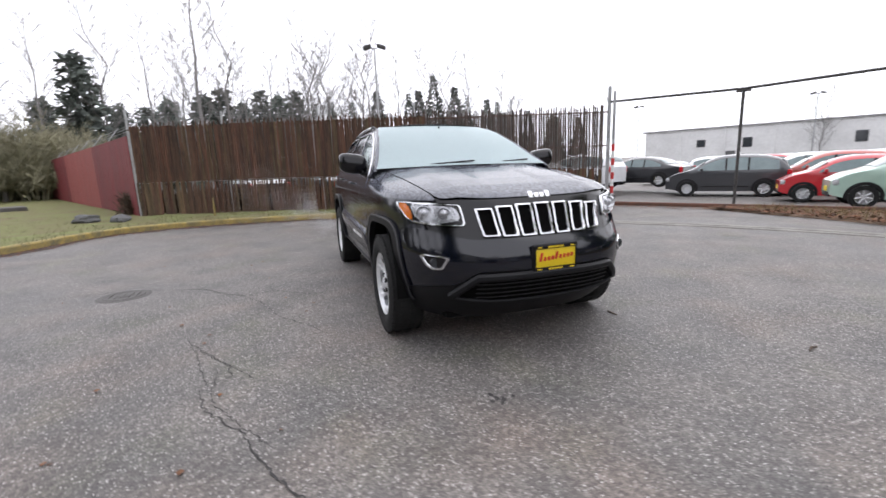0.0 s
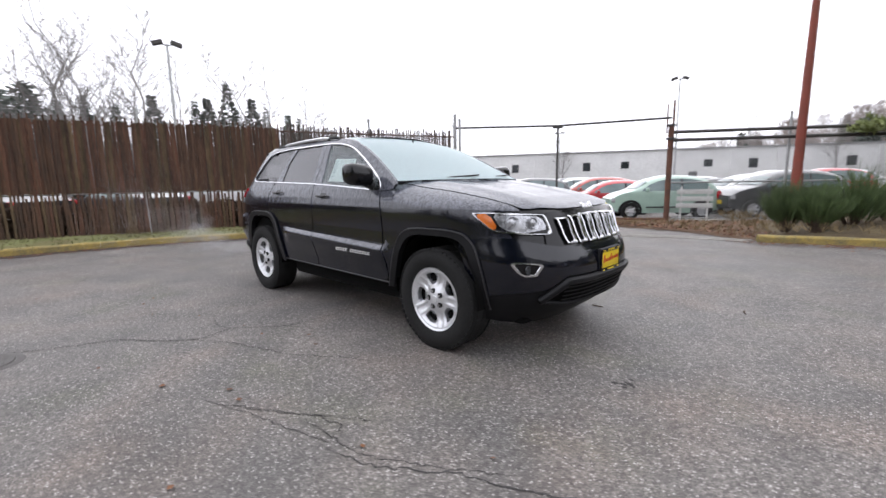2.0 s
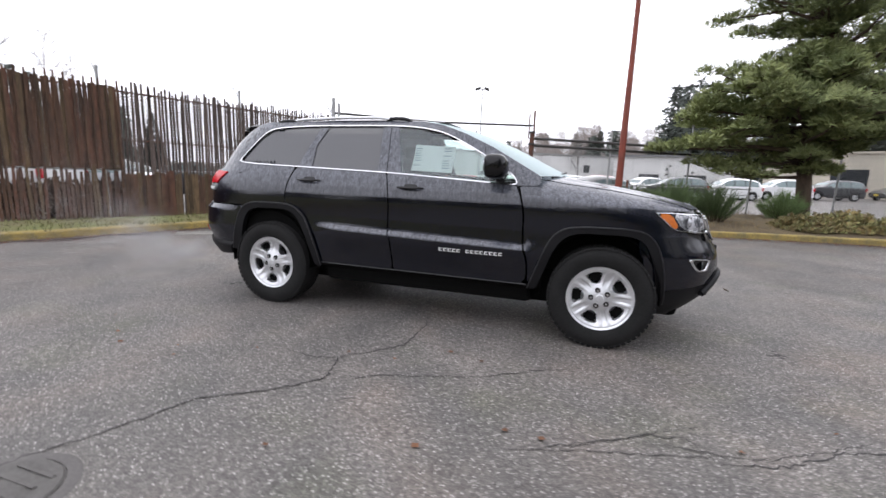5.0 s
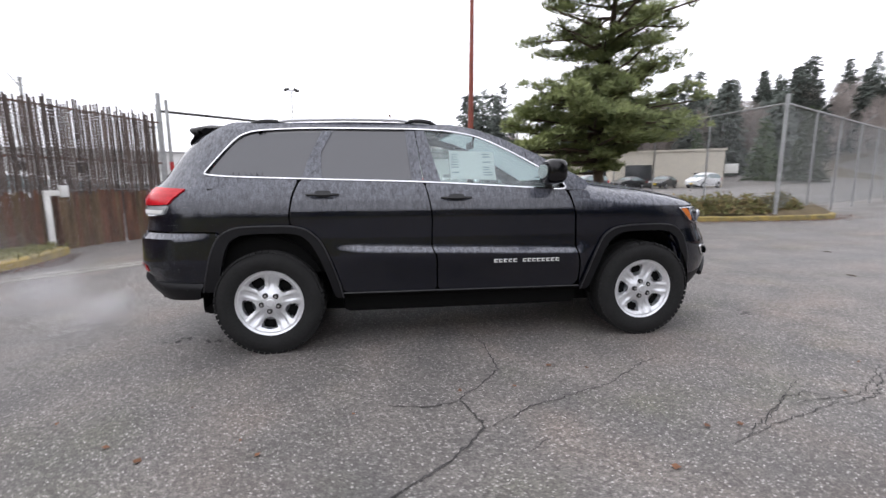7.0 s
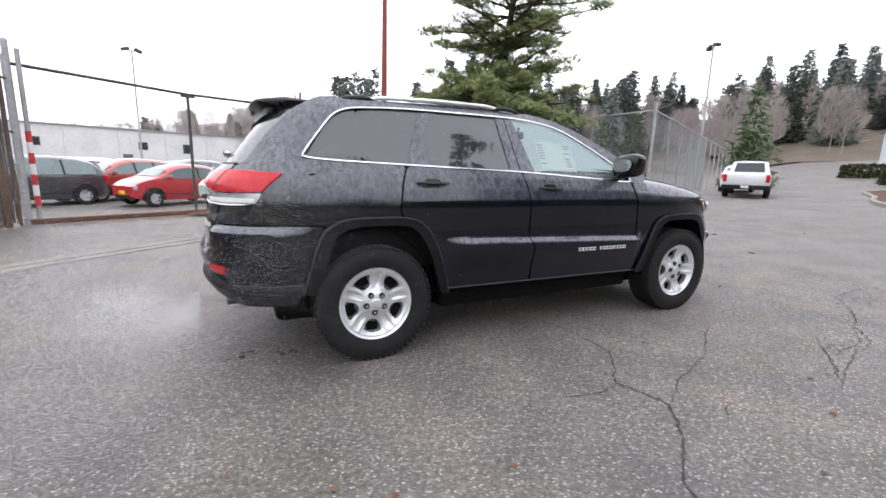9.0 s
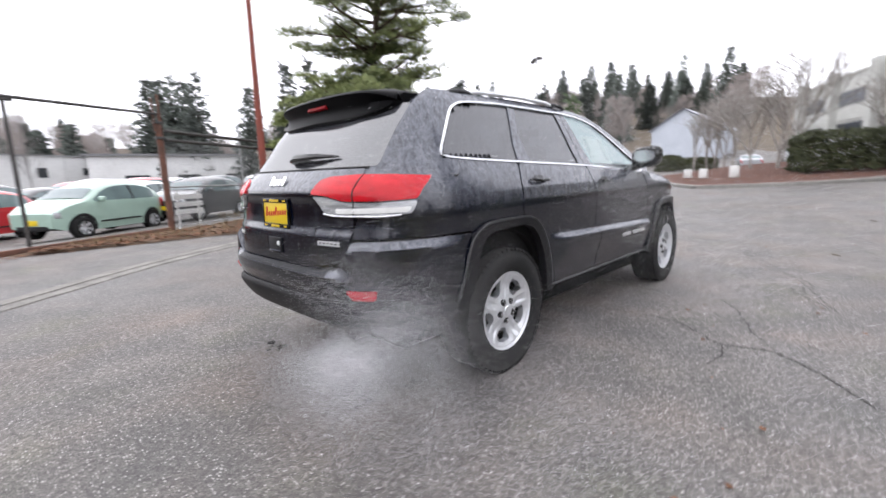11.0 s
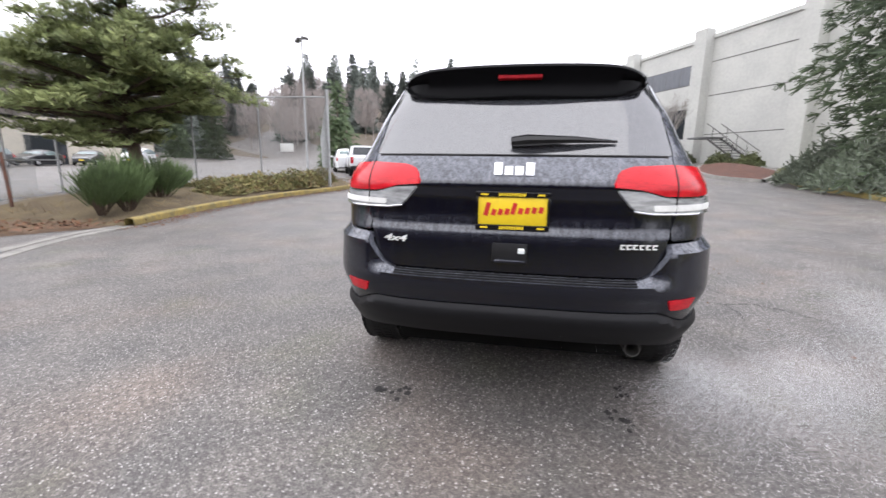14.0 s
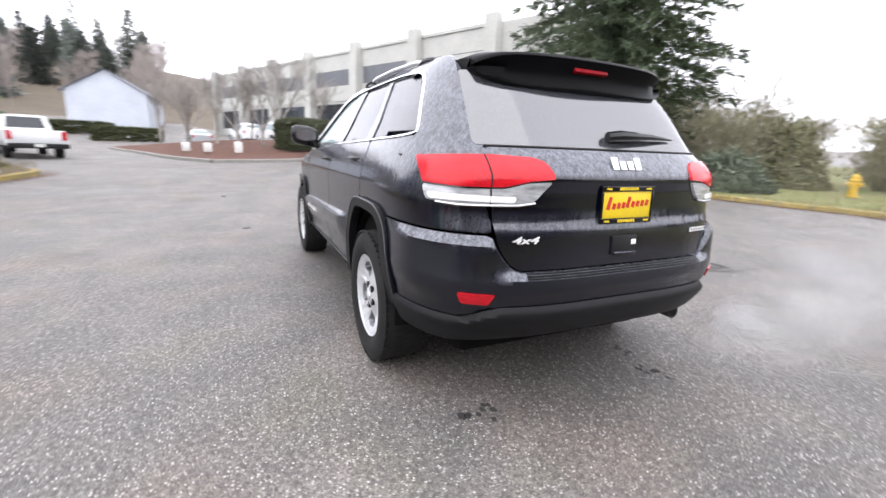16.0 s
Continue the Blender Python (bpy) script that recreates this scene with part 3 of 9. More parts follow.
# ---- lie of the land ----
def land(x, y):
    s = 0.018 + 0.03 * smoothstep(8, -5, y)
    u = min(max(x - 2, 0), 70)
    # the lot beyond the gate lies a step lower than the drive
    beyond = -0.5 * (x + 5.83) + 0.866 * (y - 7.29)
    return s * u * u / (u + 3) - 0.3 * smoothstep(0.4, 4.5, beyond) * smoothstep(5, -6, x)


def sweep(shape, path, section, close=False):
    """A section of (sideways, up) drawn along a path on the ground; sideways is to the path's left."""
    n, k, m = len(path), len(shape.v), len(section)
    for i, (x, y) in enumerate(path):
        ax, ay = path[max(i - 1, 0)]
        bx, by = path[min(i + 1, n - 1)]
        d = Vector((bx - ax, by - ay)).normalized()
        for s, h in section:
            px, py = x - d.y * s, y + d.x * s
            shape.v.append((px, py, land(x, y) + h))
    for i in range(n - 1):
        a, b = k + i * m, k + (i + 1) * m
        shape.f += [(a + j, a + j + 1, b + j + 1, b + j) for j in range(m - 1)]
    return shape


def resample(path, step):
    pts = round_off([tuple(p) for p in path], 3, closed=False)
    out, left = [pts[0]], step
    for a, b in zip(pts, pts[1:]):
        d = math.dist(a, b)
        while d >= left:
            t = left / d
            a = (a[0] + (b[0] - a[0]) * t, a[1] + (b[1] - a[1]) * t)
            out.append(a)
            d, left = math.dist(a, b), step
        left -= d
    return out + [pts[-1]]

# ---- ground, kerbs, verges ----
def axis(near, far, fine, coarse):
    out, x = [], -far
    while x < far:
        out.append(x)
        x += fine if -near <= x < near else coarse
    return out + [far]


def hill(x, y):
    """Wooded slopes far off."""
    d = math.hypot(x, y)
    a = math.degrees(math.atan2(y, x))
    side = smoothstep(-25, 0, a) * smoothstep(75, 40, a)
    ridge = smoothstep(40, 72, a) * smoothstep(106, 86, a)
    return land(x, y) + side * 18 * smoothstep(70, 170, d) + ridge * 13 * smoothstep(135, 215, d) + 4 * smoothstep(120, 320, d) + 2.3 * smoothstep(45, 80, d) * smoothstep(0, 8, a) * smoothstep(32, 24, a)


g = Shape()
xs = axis(24, 620, 1.0, 20)
nx = len(xs)
g.v = [(x, y, hill(x, y)) for x in xs for y in xs]
g.f = [(i * nx + j, (i + 1) * nx + j, (i + 1) * nx + j + 1, i * nx + j + 1) for i in range(nx - 1) for j in range(nx - 1)]
ground = thing("ground", g, "asphalt", "worn dark grey asphalt with pale stones and stains", "asphalt", kind="structure")

# the wooded slope beyond the lots
sl = Shape()
rows_ = [(-24 + 2.0 * i) for i in range(50)]
dists = [78, 84, 92, 102, 115, 130, 150, 175, 210, 260, 330, 420]
for a in rows_:
    for j, q in enumerate(dists):
        q = q + (3.0 * noise.noise((a * 0.2, 1.3, 0.0)) if j == 0 else 0)
        x, y = q * math.cos(radians(a)), q * math.sin(radians(a))
        sl.v.append((x, y, hill(x, y) + (0.02 if j == 0 else 0.35)))
n = len(dists)
sl.f = [(i * n + j, i * n + j + 1, (i + 1) * n + j + 1, (i + 1) * n + j) for i in range(len(rows_) - 1) for j in range(n - 1)]
thing("ground_slope", sl, "slope", "brown grassy slope under the leafless woods", "slope", kind="structure")

rd = Shape()
for i in range(19):
    for q in (140, 150, 162, 176, 192, 212, 240, 290, 360):
        a = radians(73 + 2.0 * i)
        rd.v.append((q * math.cos(a), q * math.sin(a), hill(q * math.cos(a), q * math.sin(a)) + (0.0 if q == 140 else 0.35)))
rd.f = [(i * 9 + j, i * 9 + j + 1, (i + 1) * 9 + j + 1, (i + 1) * 9 + j) for i in range(18) for j in range(8)]
thing("ground_ridge", rd, "slope", "brown wooded ridge beyond the long warehouse", "slope", kind="structure")

KERB_A = resample([(-6.15, 4.3), (-5.95, 2.9), (-6.6, 1.2), (-7.35, -0.6), (-7.75, -2.6), (-7.75, -4.4), (-7.0, -5.7), (-5.2, -6.4), (-3.4, -7.6), (-1.6, -10.2), (1.0, -12.4), (4.6, -11.4), (8.6, -9.9), (13, -9.6), (18, -11), (24, -14.5)], 0.25)
KERB_B = resample([(2.3, 6.95), (3.6, 7.25), (5.6, 7.5), (8.4, 7.35), (10.8, 6.75), (12.2, 6.65), (13.0, 7.2), (13.6, 8.3)], 0.2)
KERB_SECTION = [(0.0, -0.02), (0.0, 0.11), (0.02, 0.135), (0.05, 0.14), (0.14, 0.14), (0.17, 0.125), (0.17, -0.02)]


def wobble(x, y, a=0.02, s=0.8):
    return a * noise.noise((x * s, y * s, 3.1))


for nm, path, sgn, mat, lab in (("kerb_west", KERB_A, -1, "kerb", "worn yellow-painted mossy kerb beside the verge"), ("kerb_north", KERB_B, 1, "kerb", "worn yellow-painted kerb along the planted bed")):
    k = Shape()
    # the verge lies outside of the loop
    sweep(k, path, [(sgn * s, h) for s, h in KERB_SECTION])
    if sgn > 0:
        k.f = [tuple(reversed(f)) for f in k.f]
    k.v = [(x + wobble(x, y, 0.03), y + wobble(y, x, 0.03), z + wobble(x, y, 0.015, 2.5)) for x, y, z in k.v]
    thing(nm, k, mat, lab, "kerb", kind="structure")


def verge(name, path, far_fn, rise, mat, label, cat, soft=False):
    s = Shape()
    n, m = len(path), 14
    for i, (x, y) in enumerate(path):
        fx, fy = far_fn(i / (n - 1), x, y)
        for j in range(m + 1):
            t = (j / m) ** 1.8
            px, py = lerp(x, fx, t), lerp(y, fy, t)
            lift = smoothstep(-0.01, 0.16, i / (n - 1)) if soft else 1.0
            edge = smoothstep(1.0, 0.8, j / m) if soft else 1.0
            s.v.append((px, py, land(px, py) + 0.005 + (0.11 + rise * smoothstep(0, 0.5, j / m) + 0.05 * noise.noise((px * 0.7, py * 0.7, 0)) * min(1, j / 3)) * lift * edge))
    s.f = [(i * (m + 1) + j, i * (m + 1) + j + 1, (i + 1) * (m + 1) + j + 1, (i + 1) * (m + 1) + j) for i in range(n - 1) for j in range(m)]
    return thing(name, s, mat, label, cat, kind="structure")


def far_west(t, x, y):
    if y > -5.2:
        # up to the slatted fence
        u = (y + 5.88) / 13.17
        return (-10.57 + 4.74 * min(max(u, 0.0), 1) - 0.15, y + 0.4 * (y + 5.88) / 10)
    d = Vector((x - 4, y + 0.5)).normalized()
    return (x + d.x * 45, y + d.y * 45)


inner_a = [(x, y) for x, y in KERB_A]
verge("verge_west", [(x + (-0.1 if y > -6 else 0), y - (0.1 if y < -6 else 0)) for x, y in inner_a], far_west, 0.05, "grass", "mossy grass verge with bare earth and leaves", "grass")


def far_north(t, x, y):
    return (lerp(0.2, 14.5, t) + 0.6, table(lerp(0.2, 14.5, t), [(0.2, 10.9), (2.5, 12.1), (5, 13.4), (9, 13.5), (11, 10.5), (14.5, 10.0)]))


verge("bed_north", [(x, y + 0.1) for x, y in KERB_B], far_north, 0.2, "earth", "planted bed of brown earth and dead grass", "planting bed", True)

GATE_NEAR = resample([(-3.3, 8.25), (-2.2, 8.2), (-0.9, 8.15), (0.1, 8.1), (0.8, 7.95), (1.5, 7.5), (2.2, 7.12), (2.6, 7.05)], 0.3)


def gate_far(t, x, y):
    q = table(x, [(-3.3, 8.6), (-2.2, 9.15), (-0.4, 10.0), (1.0, 10.8), (2.6, 11.6)])
    return (x - 0.25, max(q, y + 0.05))


bg_near = Shape()
for i, (x, y) in enumerate(GATE_NEAR):
    fx, fy = gate_far(0, x, y)
    for j in range(9):
        t = j / 8
        px, py = lerp(x, fx, t) + 0.06 * noise.noise((x * 3, y * 3, 2.0)) * (1 - t), lerp(y, fy, t) + 0.08 * noise.noise((x * 3, y * 3, 5.0)) * (1 - t)
        bg_near.v.append((px, py, land(px, py) + 0.004 + (0.05 + 0.04 * noise.noise((px * 2, py * 2, 0))) * smoothstep(0, 0.35, t) * smoothstep(0, 3, i)))
bg_near.f = [(i * 9 + j, (i + 1) * 9 + j, (i + 1) * 9 + j + 1, i * 9 + j + 1) for i in range(len(GATE_NEAR) - 1) for j in range(8)]
thing("bed_gate", bg_near, "litter", "strip of dead leaves and straw before the gate fence", "leaf litter", kind="structure")

# strip of drive in front of the gate: a concrete gutter in two lines
gut = resample([(-5.7, 1.7), (-4.2, 3.2), (-2.95, 4.3), (-2.2, 4.98), (-1.2, 5.72), (0.2, 6.5), (1.3, 6.88), (2.2, 6.9)], 0.3)
for off in (0.0, 0.24):
    s = Shape()
    sweep(s, gut, [(off - 0.085, -0.01), (off - 0.075, 0.014), (off + 0.0, 0.009), (off + 0.075, 0.016), (off + 0.085, -0.01)])
    s.v = [(x + wobble(x, y, 0.02, 3), y + wobble(y, x, 0.02, 3), z + wobble(x, y, 0.004, 5)) for x, y, z in s.v]
    part("gutter", s, "gutter", ground, "pale worn concrete gutter strip")


sl = Shape()
band = KERB_A[:int(len(KERB_A) * 0.62)]
for i, (x, y) in enumerate(band):
    d = Vector((band[min(i + 1, len(band) - 1)][0] - band[max(i - 1, 0)][0], band[min(i + 1, len(band) - 1)][1] - band[max(i - 1, 0)][1])).normalized()
    w = 0.16 + 0.5 * abs(noise.noise((x * 0.9, y * 0.9, 7.0))) + 0.08 * noise.noise((x * 5, y * 5, 1.0))
    sl.v += [(x, y, land(x, y) + 0.006), (x - d.y * w, y + d.x * w, land(x, y) + 0.003)]
sl.f = [(2 * i, 2 * i + 2, 2 * i + 3, 2 * i + 1) for i in range(len(band) - 1)]
part("leaf_sludge", sl, "sludge", ground, "dark wet leaf sludge along the kerb", smooth=False)

# cracks, stains, the manhole lid
def crack(pts, wide=0.012, seed=0):
    rnd = random.Random(seed)
    s, line = Shape(), []
    for a, b in zip(pts, pts[1:]):
        n = max(2, int(math.dist(a, b) / 0.028))
        for i in range(n):
            t = i / n
            line.append((lerp(a[0], b[0], t) + rnd.gauss(0, 0.0065), lerp(a[1], b[1], t) + rnd.gauss(0, 0.0065)))
    line.append(pts[-1])
    n = len(line)
    for i, (x, y) in enumerate(line):
        ax, ay = line[max(i - 1, 0)]
        bx, by = line[min(i + 1, n - 1)]
        d = Vector((bx - ax, by - ay)).normalized()
        w = wide * rnd.uniform(0.3, 1.0) * min(1, 6 * i / n + 0.2, 6 * (n - i) / n + 0.2)
        s.v += [(x - d.y * w, y + d.x * w, land(x, y) + 0.0042), (x + d.y * w, y - d.x * w, land(x, y) + 0.0042)]
    s.f = [(2 * i, 2 * i + 1, 2 * i + 3, 2 * i + 2) for i in range(n - 1)]
    part("crack", s, "crack", ground, "dark crack in the asphalt", smooth=False)


for i, c in enumerate((
        [(1.95, -2.18), (2.25, -2.09), (2.56, -1.88), (2.8, -1.79), (3.1, -1.63), (3.5, -1.35), (4.2, -1.3)],
        [(0.05, -0.7), (0.12, -1.0), (0.11, -1.44), (-0.04, -1.64), (-0.2, -1.78), (-0.19, -1.88), (-0.13, -2.11), (-0.36, -2.36), (-0.64, -2.56), (-0.72, -2.8), (-0.95, -3.3), (-1.0, -4.4)],
        [(-0.13, -2.11), (0.2, -1.93), (0.73, -1.75), (1.1, -1.5), (1.42, -1.35)], [(-0.2, -1.83), (-0.4, -1.86), (-0.62, -1.82)],
        [(1.09, -2.39), (1.34, -2.24), (1.53, -2.13), (1.97, -1.85)], [(1.66, -2.1), (1.93, -2.1), (2.13, -2.09), (2.42, -1.93), (2.75, -1.73)],
        [(1.25, -2.34), (1.45, -2.19), (1.66, -2.05), (1.85, -2.0), (1.95, -2.18)], [(1.0, -2.42), (1.4, -2.28), (1.72, -2.2), (2.0, -2.1)], [(0.0, -2.36), (0.12, -2.27), (0.2, -2.25)],
        [(3.4, -3.4), (2.4, -3.9), (1.6, -4.6), (1.2, -5.6)], [(5.5, -2.6), (4.6, -3.4), (3.6, -3.9), (2.6, -5.0)],
        [(6.5, -1.5), (5.8, -2.6), (5.2, -4.4)], [(2.0, 2.0), (4.5, 2.6), (7.0, 2.4), (10, 3.2)], [(9, -3), (10, -5), (9.6, -7)], [(-3.4, -2.6), (-4.4, -2.2), (-5.2, -2.6)], [(-1.5, -4.4), (-0.8, -4.9), (0.4, -5.2)])):
    crack(c, (0.007, 0.0075, 0.0045, 0.004)[i] if i < 4 else 0.0035, i)


def blot(x, y, r, mat, seed, name="stain", label=""):
    rnd = random.Random(seed)
    s = Shape()
    pts = []
    for i in range(26):
        a = 2 * math.pi * i / 26
        q = r * (0.55 + 0.6 * abs(noise.noise((math.cos(a) * 1.7, math.sin(a) * 1.7, seed))) + 0.25 * rnd.random())
        pts.append((x + q * math.cos(a), y + q * 0.7 * math.sin(a), land(x, y) + 0.003))
    s.add([(x, y, land(x, y) + 0.003)] + pts, [(0, i + 1, (i + 1) % 26 + 1) for i in range(26)])
    part(name, s, mat, ground, label, smooth=False)


for i, (x, y, r) in enumerate(((-2.23, 0.60, 0.13), (-2.26, -0.56, 0.12), (-2.0, -0.62, 0.09), (2.75, -0.6, 0.1))):
    spot = random.Random(i)
    for j in range(9):
        blot(x + spot.gauss(0, r * 0.32), y + spot.gauss(0, r * 0.3), r * spot.uniform(0.08, 0.3), "crack", i * 10 + j, "oil_stain", "dark oil stain")
for i, (x, y) in enumerate(((1.85, 0.9), (3.9, -2.3), (5.2, 0.4), (6.6, 1.9), (8.4, 1.2), (7.5, -2.6), (3.0, 1.6), (9.5, -1.2))):
    q = Shape()
    q.tube([(0, 0, 0.008), (0.05, 0.012 * (i % 3 - 1), 0.012), (0.11, 0.0, 0.008)], [0.006, 0.008, 0.004], 5)
    thing("twig", q, "bark", "short dark twig lying on the asphalt", "twig", "twigs on the drive", at=pose(x, y, land(x, y), 0, 0, i * 47))
lid = Shape()
lid.lathe([(0.0, 0.012), (0.10, 0.013), (0.11, 0.008), (0.19, 0.009), (0.2, 0.013), (0.24, 0.012), (0.25, 0.004)], 28)
for i in range(5):
    lid.box((0, -0.16 + i * 0.08, 0.012), (0.26, 0.02, 0.008))
mh = thing("manhole_cover", lid, "iron", "round cast-iron manhole cover set in the asphalt", "manhole cover", at=pose(-0.74, -3.36, 0.0) @ Matrix.Diagonal((0.8, 0.8, 1, 1)))
ringm = Shape()
ringm.lathe([(0.255, 0.004), (0.31, 0.004), (0.32, 0.0)], 28)
part("collar", ringm, "patch", mh, "patched collar")
bx = Shape()
bx.box((0, 0, 0.01), (0.045, 0.03, 0.02), None, 0.006)
thing("plastic_scrap", bx, "plastic", "small black plastic block lying on the asphalt", "litter", at=pose(3.24, -1.48, 0.0, 0, 0, 20))

# ---- the large car: its surfaces ----
# x runs ahead, y to its left, z up, metres; the front axle is at 1.4575, the rear one at -1.4575
WIDTH = [(0.20, 0.84), (0.30, 0.875), (0.42, 0.905), (0.55, 0.922), (0.70, 0.934), (0.85, 0.928), (1.00, 0.932), (1.05, 0.93), (1.12, 0.912), (1.20, 0.88), (1.27, 0.845),
         (1.36, 0.795), (1.50, 0.728), (1.60, 0.678), (1.66, 0.642), (1.70, 0.60), (1.72, 0.56)]
FRONT = [(0.18, 2.02), (0.26, 2.14), (0.34, 2.24), (0.42, 2.315), (0.52, 2.35), (0.62, 2.365), (0.70, 2.355), (0.76, 2.33), (0.80, 2.305), (0.88, 2.265), (0.96, 2.24), (1.03, 2.205), (1.08, 2.15),
         (1.15, 2.05), (1.3, 1.9)]
REAR = [(0.30, 2.22), (0.38, 2.32), (0.46, 2.39), (0.55, 2.43), (0.60, 2.445), (0.68, 2.44), (0.75, 2.435), (0.90, 2.428), (0.934, 2.424), (0.946, 2.414), (1.00, 2.409), (1.08, 2.409), (1.125, 2.42),
        (1.15, 2.415), (1.20, 2.375), (1.26, 2.305), (1.36, 2.22), (1.50, 2.11), (1.60, 2.02), (1.66, 1.94), (1.72, 1.85)]
XR0, XF0 = -1.3, 1.15
rings = {}


def arc_table(a, b, n, x0, sign):
    pts = []
    for i in range(97):
        t = math.pi / 2 * i / 96
        pts.append((x0 + sign * a * math.cos(t) ** (2 / n), b * math.sin(t) ** (2 / n)))
    s = [0.0]
    for p, q in zip(pts, pts[1:]):
        s.append(s[-1] + math.dist(p, q))
    return pts, s


def ring(z):
    key = round(z, 3)
    if key not in rings:
        w = table(z, WIDTH)
        rings[key] = (arc_table(table(z, REAR) + XR0, w, 4.2 + 1.2 * smoothstep(1.2, 1.5, z), XR0, -1), arc_table(table(z, FRONT) - XF0, w, 3.0, XF0, 1), w)
    return rings[key]


def along(tab, s):
    pts, ss = tab
    s = min(max(s, 0), ss[-1])
    i = min(int(np.searchsorted(ss, s)), len(ss) - 1)
    if i == 0:
        return pts[0]
    t = (s - ss[i - 1]) / max(ss[i] - ss[i - 1], 1e-9)
    return (lerp(pts[i - 1][0], pts[i][0], t), lerp(pts[i - 1][1], pts[i][1], t))


def crease(x, z):
    """The doors' lower ledge: the skin steps out below it."""
    line = 0.752 - 0.03 * x
    run = smoothstep(-1.0, -0.72, x) * smoothstep(0.98, 0.84, x)
    return 0.036 * run * (min(1, max(0, (line + 0.012 - z) / 0.031)) - smoothstep(line - 0.03, line - 0.26, z))


def skin(s, z, out=0.0):
    """A point of the right flank at s along it (x in the middle, length round the corners) and height z."""
    rear, front, w = ring(z)
    if s < XR0:
        total = rear[1][-1]
        x, y = along(rear, total - (XR0 - s))
        x2, y2 = along(rear, total - (XR0 - s) - 0.004)
    elif s > XF0:
        total = front[1][-1]
        x, y = along(front, total - (s - XF0))
        x2, y2 = along(front, total - (s - XF0) - 0.004)
    else:
        x, y, x2, y2 = s, w + crease(s, z), s, w
    if out:
        if XR0 <= s <= XF0:
            nx, ny = 0, 1
        else:
            d = Vector((x2 - x, y2 - y))
            d = d.normalized() if d.length > 1e-7 else Vector((0, -1))
            nx, ny = (-d.y, d.x) if (-d.y * (x) + d.x * y) > 0 else (d.y, -d.x)
        x, y = x + nx * out, y + ny * out
    return Vector((x, -y, z))


def around(which):
    """A surface round the front or the rear: (p, z) with p the length from the middle, to the car's left when positive."""
    def fn(p, z, out=0.0):
        tab = ring(z)[which]
        x, y = along(tab, abs(p))
        sx = -1 if which == 0 else 1
        x2, y2 = along(tab, abs(p) + 0.004)
        if out:
            d = Vector((x2 - x, y2 - y))
            d = d.normalized() if d.length > 1e-7 else Vector((0, 1))
            nx, ny = d.y, -d.x
            if nx * sx < 0:
                nx, ny = -nx, -ny
            x, y = x + nx * out, y + ny * out
        return Vector((x, y if p >= 0 else -y, z))
    return fn


tail_at, nose_at = around(0), around(1)


def s_at_y(y, z):
    """The flank's s where the rear surface has come in to the half width y."""
    (pts, ss), total = ring(z)[0], ring(z)[0][1][-1]
    for p, s in zip(pts, ss):
        if p[1] >= y:
            return XR0 - (total - s)
    return XR0


def inward(p):
    return Vector((0.0 if abs(p.x) < 1.9 else -p.x * 0.8, -p.y, 0.02))


def nose_x(y):
    """Where the nose stands under the bonnet's front edge."""
    return XF0 + 1.035 * (1 - (abs(y) / 0.93) ** 3) ** (1 / 3)


HOOD = [(0.85, 1.275), (1.0, 1.272), (1.2, 1.25), (1.47, 1.213), (1.75, 1.165), (1.95, 1.122), (2.1, 1.075), (2.2, 1.035), (2.3, 0.99)]


def hood_z(x, y):
    c = table(x, HOOD)
    w = -skin(min(x, XF0), 1.06).y if x < XF0 else max(0.06, 0.93 * max(0.0, 1 - ((x - XF0) / 1.035) ** 3) ** (1 / 3))
    low = min(1.055, c - 0.02)
    t = min(abs(y) / max(w, 0.05), 1)
    dome = 0.012 * (smoothstep(0.62, 0.48, abs(y)) - 1) - 0.006 * smoothstep(0.28, 0.2, abs(y)) * smoothstep(2.1, 1.7, x)
    return low + (c - low) * (1 - t ** 5) ** 0.5 + dome * smoothstep(0.95, 1.2, x)


SCREEN = [(1.255, 0.975), (1.36, 0.775), (1.49, 0.54), (1.60, 0.295), (1.67, 0.09), (1.70, -0.06), (1.715, -0.16)]


def screen_at(u, z):
    xa = table(z, SCREEN)
    y = -skin(min(xa, XF0), z).y
    t = (z - 1.255) / 0.455
    bow = lerp(0.2, 0.1, t)
    return Vector((xa + bow * (1 - abs(u) ** 2.4) - 0.01, u * (y - 0.004), z + 0.012 * (1 - u * u)))


ROOF = [(-1.95, 1.66), (-1.8, 1.698), (-1.6, 1.722), (-1.3, 1.744), (-0.9, 1.757), (-0.5, 1.757), (-0.2, 1.745), (0.0, 1.73), (0.15, 1.712), (0.3, 1.66)]


def roof_at(x, y):
    w = 0.605
    return Vector((x, y, table(x, ROOF) - 0.05 * min(abs(y) / w, 1.05) ** 2.6))


def dense(pts, step=0.05, closed=True):
    out = []
    n = len(pts)
    for i in range(n if closed else n - 1):
        a, b = pts[i], pts[(i + 1) % n]
        k = max(1, int(math.dist(a, b) / step))
        out += [(lerp(a[0], b[0], j / k), lerp(a[1], b[1], j / k)) for j in range(k)]
    return out


RIM_IN_REAR = [(-1.803, 0.475), (-1.79, 0.55), (-1.735, 0.77), (-1.70, 0.84), (-1.63, 0.882), (-1.53, 0.893), (-1.30, 0.893), (-1.21, 0.875), (-1.14, 0.81), (-1.075, 0.68), (-1.01, 0.48), (-0.985, 0.40)]
